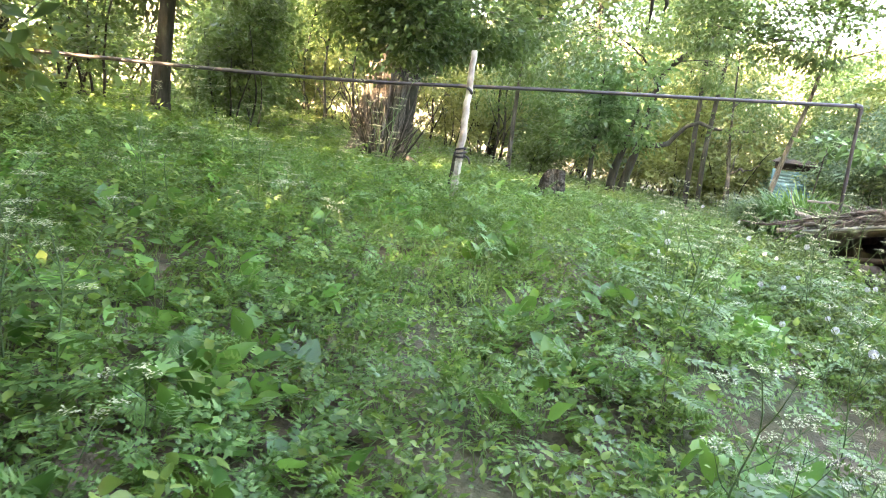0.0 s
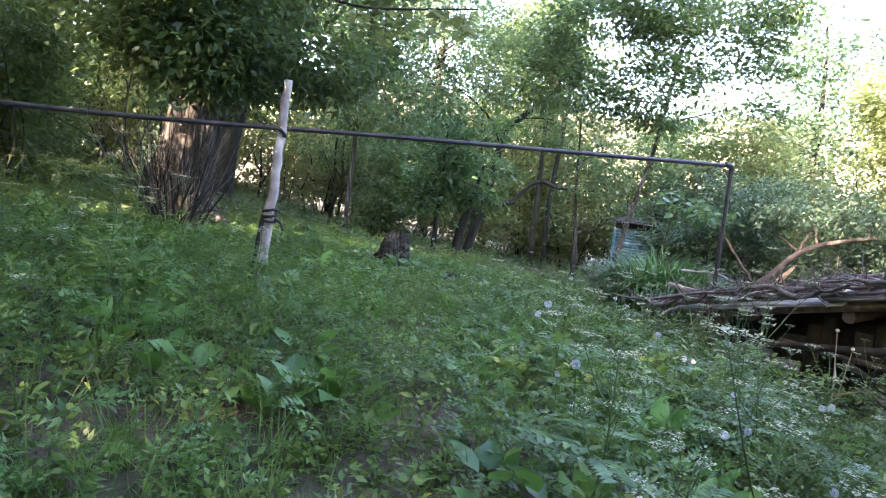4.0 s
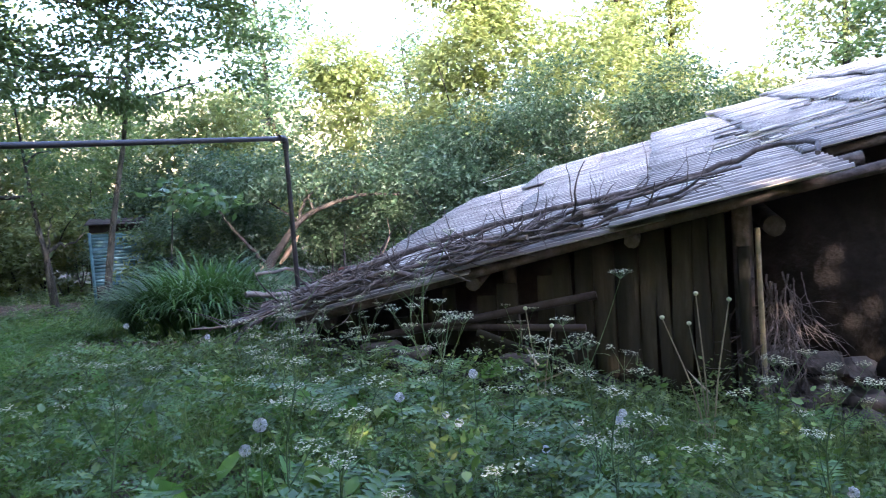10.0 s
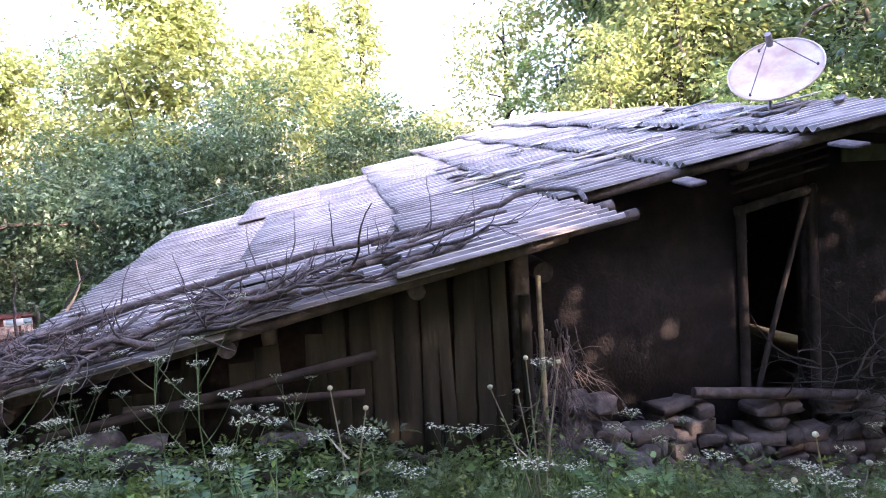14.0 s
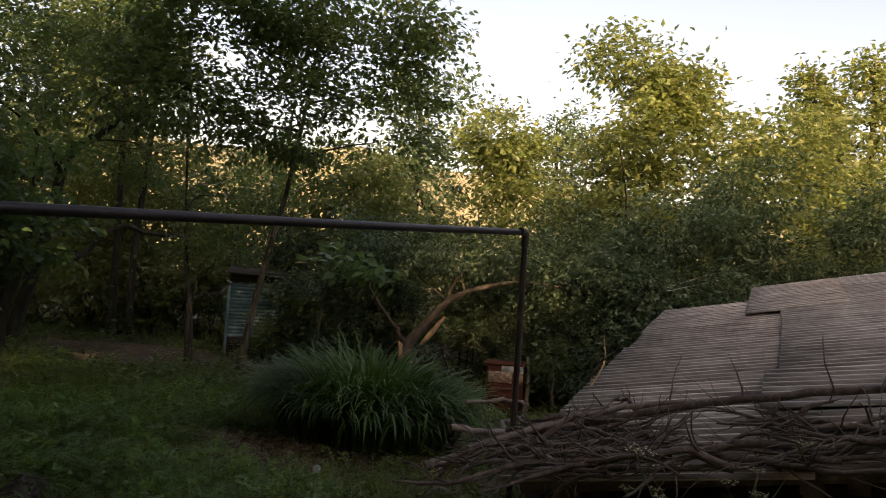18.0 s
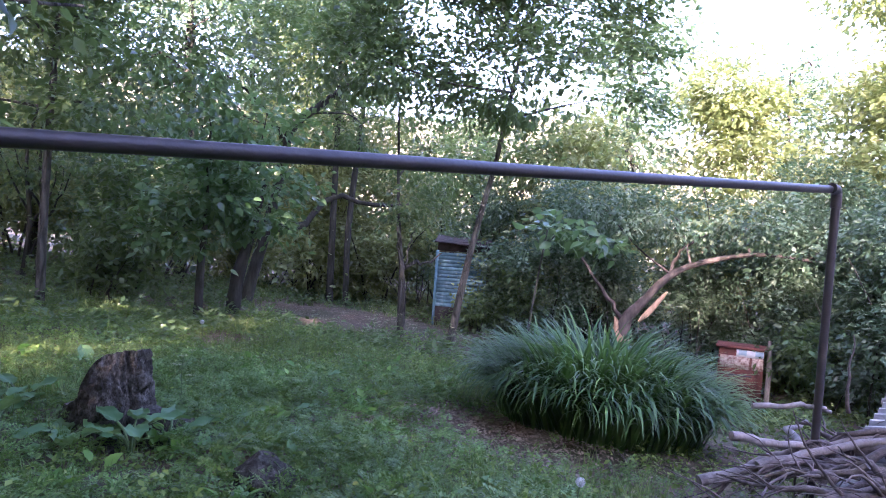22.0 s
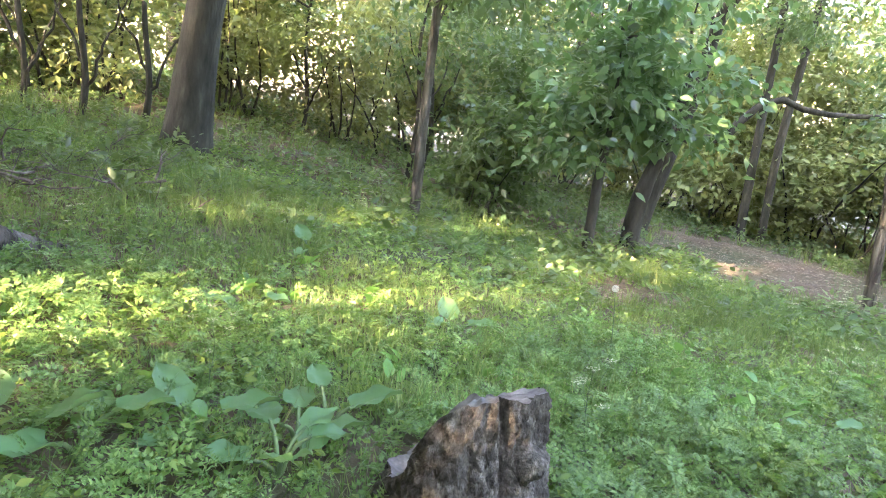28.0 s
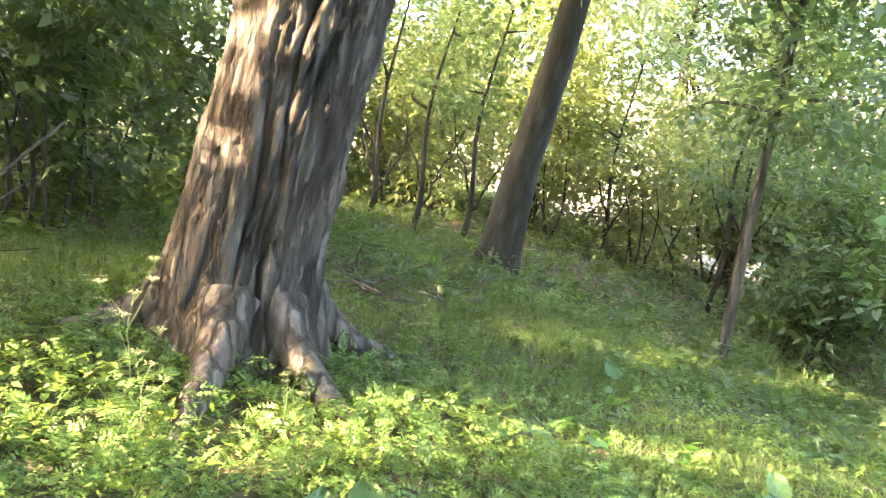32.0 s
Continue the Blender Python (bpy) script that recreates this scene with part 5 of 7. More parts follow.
# bent walnut with its broken stub
wal = tree("bent_walnut", "broken walnut tree with a pale torn stub and an arching limb", g(12.42, 18.75), [g(12.42, 18.75), (12.42, 18.7, 0.7), (12.6, 18.45, 1.15), (12.89, 18.1, 1.70), (13.22, 17.65, 2.02), (13.76, 16.83, 2.26), (14.4, 16.0, 2.2)], (0.14, 0.125, 0.09, 0.07, 0.055, 0.04, 0.022),
           [((13.2, 18.4, 2.9), (1.2, 1.0, 0.6), 1800), ((14.2, 17.4, 2.9), (1.2, 1.0, 0.6), 1800), ((12.2, 19.4, 3.1), (1.1, 1.0, 0.7), 1500), ((14.8, 16.6, 2.3), (0.9, 0.9, 0.6), 1200)], 0.10, L_BUSH, PEELED,
           limbs=(([(12.4, 18.7, 0.75), (12.06, 19.07, 1.38), (11.66, 19.48, 2.2)], 0.05), ([(12.9, 18.1, 1.7), (13.3, 18.0, 2.4), (13.9, 17.6, 2.7)], 0.04)), gaps=0.25)
part("torn_stub", Geo().tube(smooth_line([(-0.02, -0.02, 0.55), (-0.08, 0.03, 0.8), (-0.14, 0.09, 1.05)], 7), (0.16, 0.15, 0.12, 0.09, 0.07, 0.045, 0.015), 10, 0.2), WOOD_BROKEN, wal, "pale torn wood at the break")
part("torn_strip", Geo().tube(smooth_line([(0.14, -0.28, 0.98), (0.30, -0.46, 1.28), (0.46, -0.65, 1.62)], 8) + (-0.03, -0.035, 0.02), (0.025, 0.045, 0.058, 0.062, 0.058, 0.05, 0.04, 0.018), 9, 0.1), WOOD_BROKEN, wal, "strip of bare pale wood along the limb")

for x, y, h in ((-2.8, 21.3, 5.2), (-2.0, 21.2, 4.6), (2.2, 23.9, 4.4), (2.42, 24.1, 4.0), (-3.7, 22.9, 5.0), (-1.4, 21.7, 4.8), (0.1, 25.3, 5.2)):
    tree("thin_tree", "thin dark-stemmed young tree at the back of the orchard", g(x, y), [g(x, y), (x + 0.08, y, 1.9), (x - 0.02, y, 3.2), (x + 0.2, y, h)], (0.05, 0.042, 0.03, 0.012),
         [((x - 0.3, y, h * 0.75), (0.8, 0.7, 0.4), 360), ((x + 0.4, y + 0.2, h * 0.95), (0.8, 0.7, 0.45), 420)], 0.105, L_TREE, BARK_DARK,
         limbs=(([(x + 0.06, y, 1.7), (x + 0.3, y, 2.3), (x + 0.55, y + 0.1, 3.0)], 0.025), ([(x + 0.05, y, 2.1), (x - 0.25, y, 2.7), (x - 0.45, y, 3.3)], 0.022)), gaps=0.3, group="thin young trees")
# oak-like tree behind, and the thicket at the left
oak = tree("oak", "stout dark tree leaning above the thicket", g(-0.55, 20.9), [g(-0.55, 20.9), (-0.42, 20.95, 2.7), (-0.2, 21.0, 4.4), (0.1, 21.1, 7.5)], (0.27, 0.22, 0.20, 0.12),
     [((0.2, 20.6, 6.4), (2.0, 1.6, 1.0), 2600), ((-1.4, 20.4, 5.6), (1.7, 1.4, 0.9), 2200), ((0.2, 21.0, 8.3), (2.3, 2.0, 1.3), 2800)], 0.12, L_TREE, BARK_DARK, flare=0.35, gaps=0.3)
tree("hillside_tree", "dark slim tree on the bank beneath the wood", g(-4.6, 15.0), [g(-4.6, 15.0), (-4.6, 15.0, 2.4), (-4.5, 15.0, 4.2), (-4.4, 15.1, 6.5)], (0.17, 0.15, 0.12, 0.05),
     [((-4.4, 14.6, 5.2), (1.5, 1.3, 0.8), 1600), ((-5.2, 14.8, 4.2), (1.1, 1.0, 0.6), 1200), ((-3.8, 14.4, 4.0), (0.8, 0.7, 0.4), 800), ((-4.4, 15.0, 6.8), (1.6, 1.5, 0.9), 1500)], 0.11, L_TREE, BARK_DARK, flare=0.3)


def shade_crown(ob, blobs):
    """Coarser unseen leaves atop a crown, added to shade what lies below."""
    p, d = clumps(blobs, 20, 0.4, 0.25)
    part("crown", Geo().leaves(LEAF, p - np.array(ob.matrix_basis.translation), d, rng.uniform(0.18, 0.28, len(p))), L_TREE, ob)


shade_crown(oak, [((-0.6, 20.6, 9.4), (3.2, 3.0, 1.1), 3000), ((-3.4, 19.6, 8.4), (2.6, 2.4, 1.0), 2200), ((2.4, 21.6, 8.8), (2.6, 2.4, 1.0), 2200), ((-2.6, 23.2, 8.6), (2.6, 2.4, 1.0), 2000)])
thick = random.Random(21)


def thicket(name, label, x, y, height, width, count, leaf, mat, stems=7, group="", gaps=0.35, low=0.25):
    base = g(x, y)
    ob = thing(name, base, label, "bush", group)
    for k in range(stems):
        a = thick.uniform(0, 6.28)
        q, r = crooked((0.3 * width * thick.uniform(-1, 1), 0.3 * width * thick.uniform(-1, 1), 0.05), (0.35 * math.cos(a), 0.35 * math.sin(a), 1), height * thick.uniform(0.4, 0.72), 0.012 + 0.012 * height / 3, 0.14, 10)
        part("stem", Geo().tube(q, r, 6, 0.06), BARK_DARK, ob)
    blobs = []
    for k in range(9):
        a, t = thick.uniform(0, 6.28), (k + 0.5) / 9
        z = height * (low + (0.92 - low) * t)
        rr = width * (0.62 - 0.35 * t) * thick.uniform(0.4, 1.0)
        s = width * thick.uniform(0.32, 0.52)
        blobs.append(((rr * math.cos(a), rr * math.sin(a), z), (s, s, s * 0.62), count / 9))
    p, d = clumps(blobs, 22, leaf * 2.2, gaps)
    p[:, 2] = np.maximum(p[:, 2], 0.05)
    part("crown", Geo().leaves(LEAF, p, d, rng.uniform(0.7, 1.35, len(p)) * leaf * 1.25), mat, ob)
    return ob


# hedge behind the roof: dark bushes in front, tall sunlit ones behind
for x, y, h, w, c in ((13.9, 14.3, 3.2, 1.5, 4500), (14.6, 14.6, 4.4, 2.2, 9000), (16.0, 12.9, 5.3, 2.4, 10000), (17.6, 10.9, 5.2, 2.3, 9000), (19.6, 9.6, 4.9, 2.1, 7000), (15.4, 16.8, 4.6, 2.2, 8000)):
    thicket("hedge_bush", "dense dark green hedge bush behind the shed", x, y, h, w, c * 1.35, 0.082, L_BUSH, 6, "hedge bushes", 0.12, 0.1)
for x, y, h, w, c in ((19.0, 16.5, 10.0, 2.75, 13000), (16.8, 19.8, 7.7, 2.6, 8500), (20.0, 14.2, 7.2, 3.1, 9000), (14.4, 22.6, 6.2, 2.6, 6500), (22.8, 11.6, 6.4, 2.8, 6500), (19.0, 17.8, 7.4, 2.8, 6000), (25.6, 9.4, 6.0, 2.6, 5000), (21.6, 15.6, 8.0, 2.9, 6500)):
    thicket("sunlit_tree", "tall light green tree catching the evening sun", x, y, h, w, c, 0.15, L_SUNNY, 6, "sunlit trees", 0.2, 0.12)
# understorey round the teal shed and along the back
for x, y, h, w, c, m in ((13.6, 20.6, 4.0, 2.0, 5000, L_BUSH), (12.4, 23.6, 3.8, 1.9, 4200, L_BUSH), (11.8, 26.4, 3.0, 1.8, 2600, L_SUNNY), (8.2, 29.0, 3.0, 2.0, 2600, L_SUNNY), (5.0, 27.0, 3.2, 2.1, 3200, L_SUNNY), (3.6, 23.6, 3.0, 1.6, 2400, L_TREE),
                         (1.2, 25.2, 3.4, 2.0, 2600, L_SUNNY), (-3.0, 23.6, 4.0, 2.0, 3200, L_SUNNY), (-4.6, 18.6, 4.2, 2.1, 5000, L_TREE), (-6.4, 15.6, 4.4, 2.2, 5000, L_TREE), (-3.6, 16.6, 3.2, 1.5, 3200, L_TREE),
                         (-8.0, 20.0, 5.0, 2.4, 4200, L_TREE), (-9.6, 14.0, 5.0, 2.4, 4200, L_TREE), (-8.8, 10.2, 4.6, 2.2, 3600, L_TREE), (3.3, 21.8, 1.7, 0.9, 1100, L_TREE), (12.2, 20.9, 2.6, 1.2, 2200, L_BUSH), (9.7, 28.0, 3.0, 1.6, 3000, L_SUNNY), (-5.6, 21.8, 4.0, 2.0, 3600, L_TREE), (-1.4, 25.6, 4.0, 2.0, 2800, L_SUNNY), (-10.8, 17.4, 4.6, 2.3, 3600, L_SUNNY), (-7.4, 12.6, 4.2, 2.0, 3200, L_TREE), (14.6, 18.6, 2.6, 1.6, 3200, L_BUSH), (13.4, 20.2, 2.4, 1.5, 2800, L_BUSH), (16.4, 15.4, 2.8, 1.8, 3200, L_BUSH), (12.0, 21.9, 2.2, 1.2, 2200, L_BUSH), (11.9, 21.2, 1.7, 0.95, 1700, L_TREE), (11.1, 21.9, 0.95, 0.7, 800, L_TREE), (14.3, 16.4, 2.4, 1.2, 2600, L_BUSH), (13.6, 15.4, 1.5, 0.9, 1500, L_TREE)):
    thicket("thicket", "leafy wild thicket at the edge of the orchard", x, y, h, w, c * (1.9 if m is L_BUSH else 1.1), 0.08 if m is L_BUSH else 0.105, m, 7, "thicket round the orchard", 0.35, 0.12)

for x, y, h in ((23.6, 13.6, 9.0), (25.6, 12.4, 9.9), (26.6, 14.0, 9.3)):
    tree("poplar", "tall narrow poplar far beyond the hedge", g(x, y), [g(x, y), (x, y, 4.0), (x + 0.1, y, 8.0), (x, y, h)], (0.16, 0.12, 0.08, 0.02),
         [((x + 0.3 * math.sin(2.1 * k), y + 0.3 * math.cos(1.7 * k), 3.0 + k * (h - 3.4) / 7), (0.95 - 0.08 * k, 0.95 - 0.08 * k, 0.8), 420) for k in range(8)], 0.17, L_SUNNY, BARK_DARK, gaps=0.3, spread=0.22, per=16, group="far poplars")

# woods all round: a few tall trees, each used several times, some unseen and added for shade
def wood_tree(leaf, mat, height, label):
    trunk = [(0, 0, -0.2), (0.1, 0.05, height * 0.35), (0.0, 0.15, height * 0.7), (0.2, 0.1, height * 0.95)]
    blobs = []
    for k in range(12):
        a = thick.uniform(0, 6.28)
        t = k / 11
        rr = height * 0.22 * thick.uniform(0.3, 1) * (1.1 - 0.6 * t)
        s = height * thick.uniform(0.11, 0.18)
        blobs.append(((rr * math.cos(a), rr * math.sin(a), height * (0.16 + 0.8 * t)), (s * 1.15, s * 1.15, s * 0.75), 620))
    return tree("wood_tree", label, (0, 0, 0), trunk, (0.19, 0.15, 0.10, 0.03), blobs, leaf, mat, BARK_DARK, spread=0.34, per=20, gaps=0.34, group="trees of the wood", twig_r=0.03)


protos = [wood_tree(0.17, L_TREE, 9.5, "tall leafy tree of the surrounding wood"), wood_tree(0.18, L_SUNNY, 11.0, "tall light green tree of the surrounding wood"),
          wood_tree(0.17, L_TREE, 8.0, "bushy dark green tree of the surrounding wood"), wood_tree(0.18, L_BUSH, 10.0, "broad grey-green tree of the surrounding wood")]
spots = [(-6, 25, 0.75), (-2, 27.5, 1.05), (2.5, 29.5, 1.0), (6.5, 31.5, 1.1), (11, 30.5, 1.0), (15, 28, 0.95), (19, 25, 0.9), (-10.5, 22, 0.75), (-13, 17, 0.8), (-13, 11, 1.0), (-13.2, 8.6, 1.0), (4, 35, 1.2), (-5, 33, 1.2), (12, 36, 1.1),
         (22, 2.5, 0.85), (19.5, -0.5, 0.9), (25, 5.5, 1.1), (23.5, -3.0, 1.4), (17.5, -4.0, 1.2), (28, 1.0, 1.45), (15.0, -6.8, 1.15), (20.5, -8.0, 1.3), (27, -6.5, 1.15), (11.0, -9.5, 0.95), (16, -12, 1.15), (30, 7.5, 0.95), (24, 19, 0.8),
         (0.5, 33, 0.9), (8.8, 33.5, 0.9), (-8.5, 28.5, 0.75), (-15.5, 25, 0.8), (16.5, 32, 0.95), (21.5, 29.5, 1.0), (26, 24, 0.9), (18.2, 1.6, 0.7), (21, 4.6, 0.62), (24.8, 1.0, 1.3), (20.8, -4.2, 1.2), (-16, 8, 1.2), (-14.8, 5.2, 1.1), (13, -5.0, 0.85),
         # mostly unseen trees behind the start and past the shed, added to block light
         (-9.5, 1.0, 1.0), (-7.5, 0.5, 1.15), (-4.0, -4.5, 1.1), (1.0, -6.0, 1.1), (6.0, -6.5, 1.0), (24.5, -9.5, 1.25), (31, 13.5, 1.05), (33, 15.0, 1.1), (26.5, -1.2, 1.35), (28.5, -4.0, 1.4), (31, 3.8, 1.6), (-3.0, -1.2, 1.2), (3.5, -3.0, 1.2), (7.5, -2.0, 1.1), (30, -1.5, 1.45), (29.5, 2.8, 1.5), (32, 0.5, 1.5), (25.5, 1.9, 1.5), (-6.6, 1.7, 1.3), (-4.0, -6.0, 1.3), (31, 1.6, 1.6)]
for k, (x, y, s) in enumerate(spots):
    m = pose(x, y, float(lie(min(x, 30), max(min(y, 38), -6))) - 0.1, 0, 0, (k * 137) % 360) @ Matrix.Scale(s, 4)
    if k < 4:
        protos[k].matrix_basis = m
    else:
        copy_thing(protos[(k * 7 + k // 4) % 4], m)


# two unseen slim trees, added to narrow and dapple the sun on the orchard
tree("slim_tree", "unseen slim tree added to close off part of the sunbeam", g(-5.5, 8.0), [g(-5.5, 8.0), (-5.5, 8.0, 3.0), (-5.4, 8.0, 6.0), (-5.5, 8.1, 9.0)], (0.10, 0.09, 0.06, 0.02),
     [((-5.5 + 0.15 * math.sin(2 * k), 8.0 + 0.15 * math.cos(2 * k), 2.6 + 0.95 * k), (0.8, 0.8, 0.6), 420) for k in range(7)], 0.16, L_TREE, BARK_DARK, spread=0.24, per=16, gaps=0.05)
tree("slim_tree", "unseen thin-crowned tree added to dapple the sunbeam", g(-9.3, 6.7), [g(-9.3, 6.7), (-9.3, 6.7, 3.0), (-9.2, 6.7, 5.0), (-9.3, 6.8, 7.5)], (0.09, 0.08, 0.05, 0.02),
     [((-9.3 + 0.3 * math.sin(2 * k), 6.7 + 0.3 * math.cos(2 * k), 3.4 + 0.7 * k), (0.9, 0.9, 0.45), 190) for k in range(6)], 0.2, L_TREE, BARK_DARK, spread=0.3, per=10, gaps=0.35)
# unseen undergrowth south and west of the meadow, added to keep sun and sky out
for x, y, h, w in ((-6.4, 3.6, 4.6, 2.2), (-7.0, 0.4, 5.6, 2.4), (-5.6, -2.6, 7.2, 2.7), (-2.4, -5.0, 7.4, 2.8), (0.8, -5.4, 7.2, 2.7), (4.0, -5.2, 6.8, 2.6), (7.2, -5.0, 6.0, 2.4), (-10.5, -0.5, 6.0, 2.5), (-4.6, 7.5, 5.0, 1.5), (-4.3, -0.4, 5.2, 1.7)):
    thicket("thicket", "unseen dense thicket added to shade the meadow and the shed", x, y, h, w, 700 * w * h ** 0.5, 0.17, L_TREE, 5, "thicket round the meadow", 0.1, 0.1)
# back thickets in the paler leaves have sunlight put into their colour
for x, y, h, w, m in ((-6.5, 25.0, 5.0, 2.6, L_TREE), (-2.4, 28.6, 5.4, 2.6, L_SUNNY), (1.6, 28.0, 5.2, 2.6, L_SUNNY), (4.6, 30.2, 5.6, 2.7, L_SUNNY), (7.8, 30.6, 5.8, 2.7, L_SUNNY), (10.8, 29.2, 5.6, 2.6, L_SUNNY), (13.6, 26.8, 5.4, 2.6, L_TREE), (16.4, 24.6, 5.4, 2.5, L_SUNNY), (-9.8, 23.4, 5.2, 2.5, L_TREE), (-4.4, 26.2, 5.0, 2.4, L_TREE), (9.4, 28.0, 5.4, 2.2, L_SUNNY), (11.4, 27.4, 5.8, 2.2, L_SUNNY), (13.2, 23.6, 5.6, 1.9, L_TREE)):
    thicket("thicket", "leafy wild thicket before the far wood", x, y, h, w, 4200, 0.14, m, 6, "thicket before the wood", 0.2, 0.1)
# dense bush out of view, added to keep sun off the old trunk's foot
thicket("thicket", "leafy bush added out of view to shade the old trunk", -5.6, 10.95, 3.0, 1.1, 3600, 0.1, L_SUNNY, 6, "thicket round the orchard", 0.08, 0.12)
# unseen broad trees added to the west and south, whose crowns shade the meadow
for x, y, h, r in ((-3.7, 5.0, 7.8, 3.0), (-6.7, 13.4, 7.6, 2.5), (-3.4, 0.8, 8.6, 3.4), (-1.2, -3.6, 9.4, 3.6), (2.6, -3.2, 8.6, 3.2), (6.2, -3.4, 8.4, 3.2), (-9.5, -3.0, 10.5, 3.6)):
    lobes = [((x + r * 0.62 * math.cos(2.4 * k) * math.sqrt((k + 0.5) / 9), y + r * 0.62 * math.sin(2.4 * k) * math.sqrt((k + 0.5) / 9), h * (0.74 + 0.05 * (k % 4))), (r * 0.42, r * 0.42, 0.75), 800) for k in range(9)]
    tree("canopy_tree", "unseen broad tree added to shade the meadow and the shed", g(x, y), [g(x, y), (x + 0.1, y, h * 0.35), (x + 0.2, y + 0.1, h * 0.7), (x + 0.3, y, h)], (0.24, 0.19, 0.14, 0.05), lobes, 0.2, L_TREE, BARK_DARK, spread=0.34, per=16, gaps=0.12, group="trees of the western wood", flare=0.3, twig_r=0.03)


# ---- Stump, burdock, daylilies ----
def stump():
    base = np.array((2.66, 14.38, float(lie(2.66, 14.38)) - 0.08))
    ob = thing("tree_stump", base, "weathered tree stump with furrowed grey bark and a slanting cut", "stump")
    sides, levels = 190, 84
    ang = np.arange(sides) * 2 * math.pi / sides
    su, sv = np.meshgrid(np.arange(46), np.arange(13))
    seeds = np.stack([(su + rng.uniform(-0.42, 0.42, su.shape)) * 1.5 / 46, (sv + rng.uniform(-0.45, 0.45, sv.shape)) * 0.058 - 0.06], -1).reshape(-1, 2)
    lift = np.tile(rng.uniform(-0.008, 0.009, len(seeds)), 3)
    seeds = np.concatenate([seeds, seeds - (1.5, 0), seeds + (1.5, 0)])

    def plates(u, v):
        """Relief of bark plates, parted by cracks."""
        gap = np.hypot((u[:, None] - seeds[:, 0]) * 1.5, v[:, None] - seeds[:, 1])
        two = np.argpartition(gap, 1, axis=1)[:, :2]
        d = np.sort(np.take_along_axis(gap, two, 1), axis=1)
        return 0.017 * np.clip((d[:, 1] - d[:, 0]) / 0.02, 0, 1) + lift[gap.argmin(axis=1)]

    rings = []
    top_z = 0.59 + 0.05 * np.cos(ang) - 0.075 * np.sin(ang) - 0.25 * step(0.1, 1.0, np.cos(ang - 2.9)) + 0.010 * np.sin(3 * ang + 1) + 0.004 * np.sin(23 * ang)
    for i in range(levels):
        t = i / (levels - 1)
        r = 0.205 + 0.15 * math.exp(-t * 4.2) + 0.02 * np.sin(ang * 3 + 1) + 0.10 * np.maximum(0, np.cos(ang - 3.0)) * (1 - 0.4 * t) + 0.11 * np.maximum(0, np.cos(ang - 3.2)) * (1 - t) ** 1.3 + 0.07 * np.maximum(0, np.cos(ang + 0.5)) * (1 - t) ** 2.2
        r = r + 0.014 * np.sin(ang * 7 + 3 * t + 2 * np.sin(2 * ang)) + 0.010 * np.sin(ang * 19 - 5 * t) * np.sin(13 * t + 3 * ang)
        r = r + 0.08 * math.exp(-t * 7) * np.maximum(0, np.cos(ang * 2.5 + 0.4)) ** 2 - 0.05 * np.exp(-((ang - 5.35 + 0.25 * t) / 0.09) ** 2)
        z = -0.1 + (top_z + 0.1) * t
        r = r + plates(ang * 1.5 / (2 * math.pi) + 0.012 * np.sin(14 * z), z) * (1 - 0.6 * t ** 12) + 0.0015 * rng.normal(size=sides)
        rings.append(np.stack([r * np.cos(ang) - 0.03 * t, r * np.sin(ang), z], -1))
    quads = [(i * sides + k, i * sides + (k + 1) % sides, (i + 1) * sides + (k + 1) % sides, (i + 1) * sides + k) for i in range(levels - 1) for k in range(sides)]
    part("trunk", Geo().add(np.concatenate(rings), quads), STUMP_BARK, ob)
    rim = rings[-1]
    inner = rim * (0.82, 0.82, 1) - (0.006, 0, 0.02)
    mid = rim * (0.4, 0.4, 1) - (0.01, 0, 0.035)
    cap = np.vstack([rim, inner, mid, [(-0.03, 0, 0.54)]])
    f4 = [(j * sides + k, j * sides + (k + 1) % sides, (j + 1) * sides + (k + 1) % sides, (j + 1) * sides + k) for j in range(2) for k in range(sides)]
    top = Geo().add(cap, f4)
    top.fs.append(np.array([(2 * sides + k, 2 * sides + (k + 1) % sides, 3 * sides) for k in range(sides)]))
    part("cut_top", top, STUMP_TOP, ob, "grey weathered saw cut")
    for a, ln in ((-0.6, 0.75), (-0.2, 0.6), (0.5, 0.35), (3.3, 0.45), (-1.7, 0.3), (-1.1, 0.35)):
        d = np.array((math.cos(a), math.sin(a)))
        part("root", Geo().tube(smooth_line([(*(d * 0.18), 0.16), (*(d * 0.34), 0.08), (*(d * (0.34 + ln * 0.6)), 0.05), (*(d * (0.34 + ln)), -0.02)], 14), np.linspace(0.085 + 0.05 * (ln > 0.5), 0.03, 14), 12, 0.2), STUMP_BARK, ob)
    part("knot", Geo().tube(smooth_line([(0.12, -0.10, 0.44), (0.17, -0.14, 0.45), (0.205, -0.165, 0.44)], 6), (0.07, 0.07, 0.065, 0.055, 0.04, 0.02), 10, 0.15), STUMP_BARK, ob, "knot on the stump's side")


stump()


def rotten_stump():
    base = g(3.32, 13.1, -0.05)
    ob = thing("rotten_stump", base, "low rotten brown stump crumbling in the grass", "stump")
    part("wood", Geo().tube([(0, 0, 0), (0.01, 0, 0.08), (0, 0.02, 0.16), (0.02, 0, 0.22)], (0.20, 0.19, 0.15, 0.07), 18, 0.22), STUMP_BARK, ob)


rotten_stump()


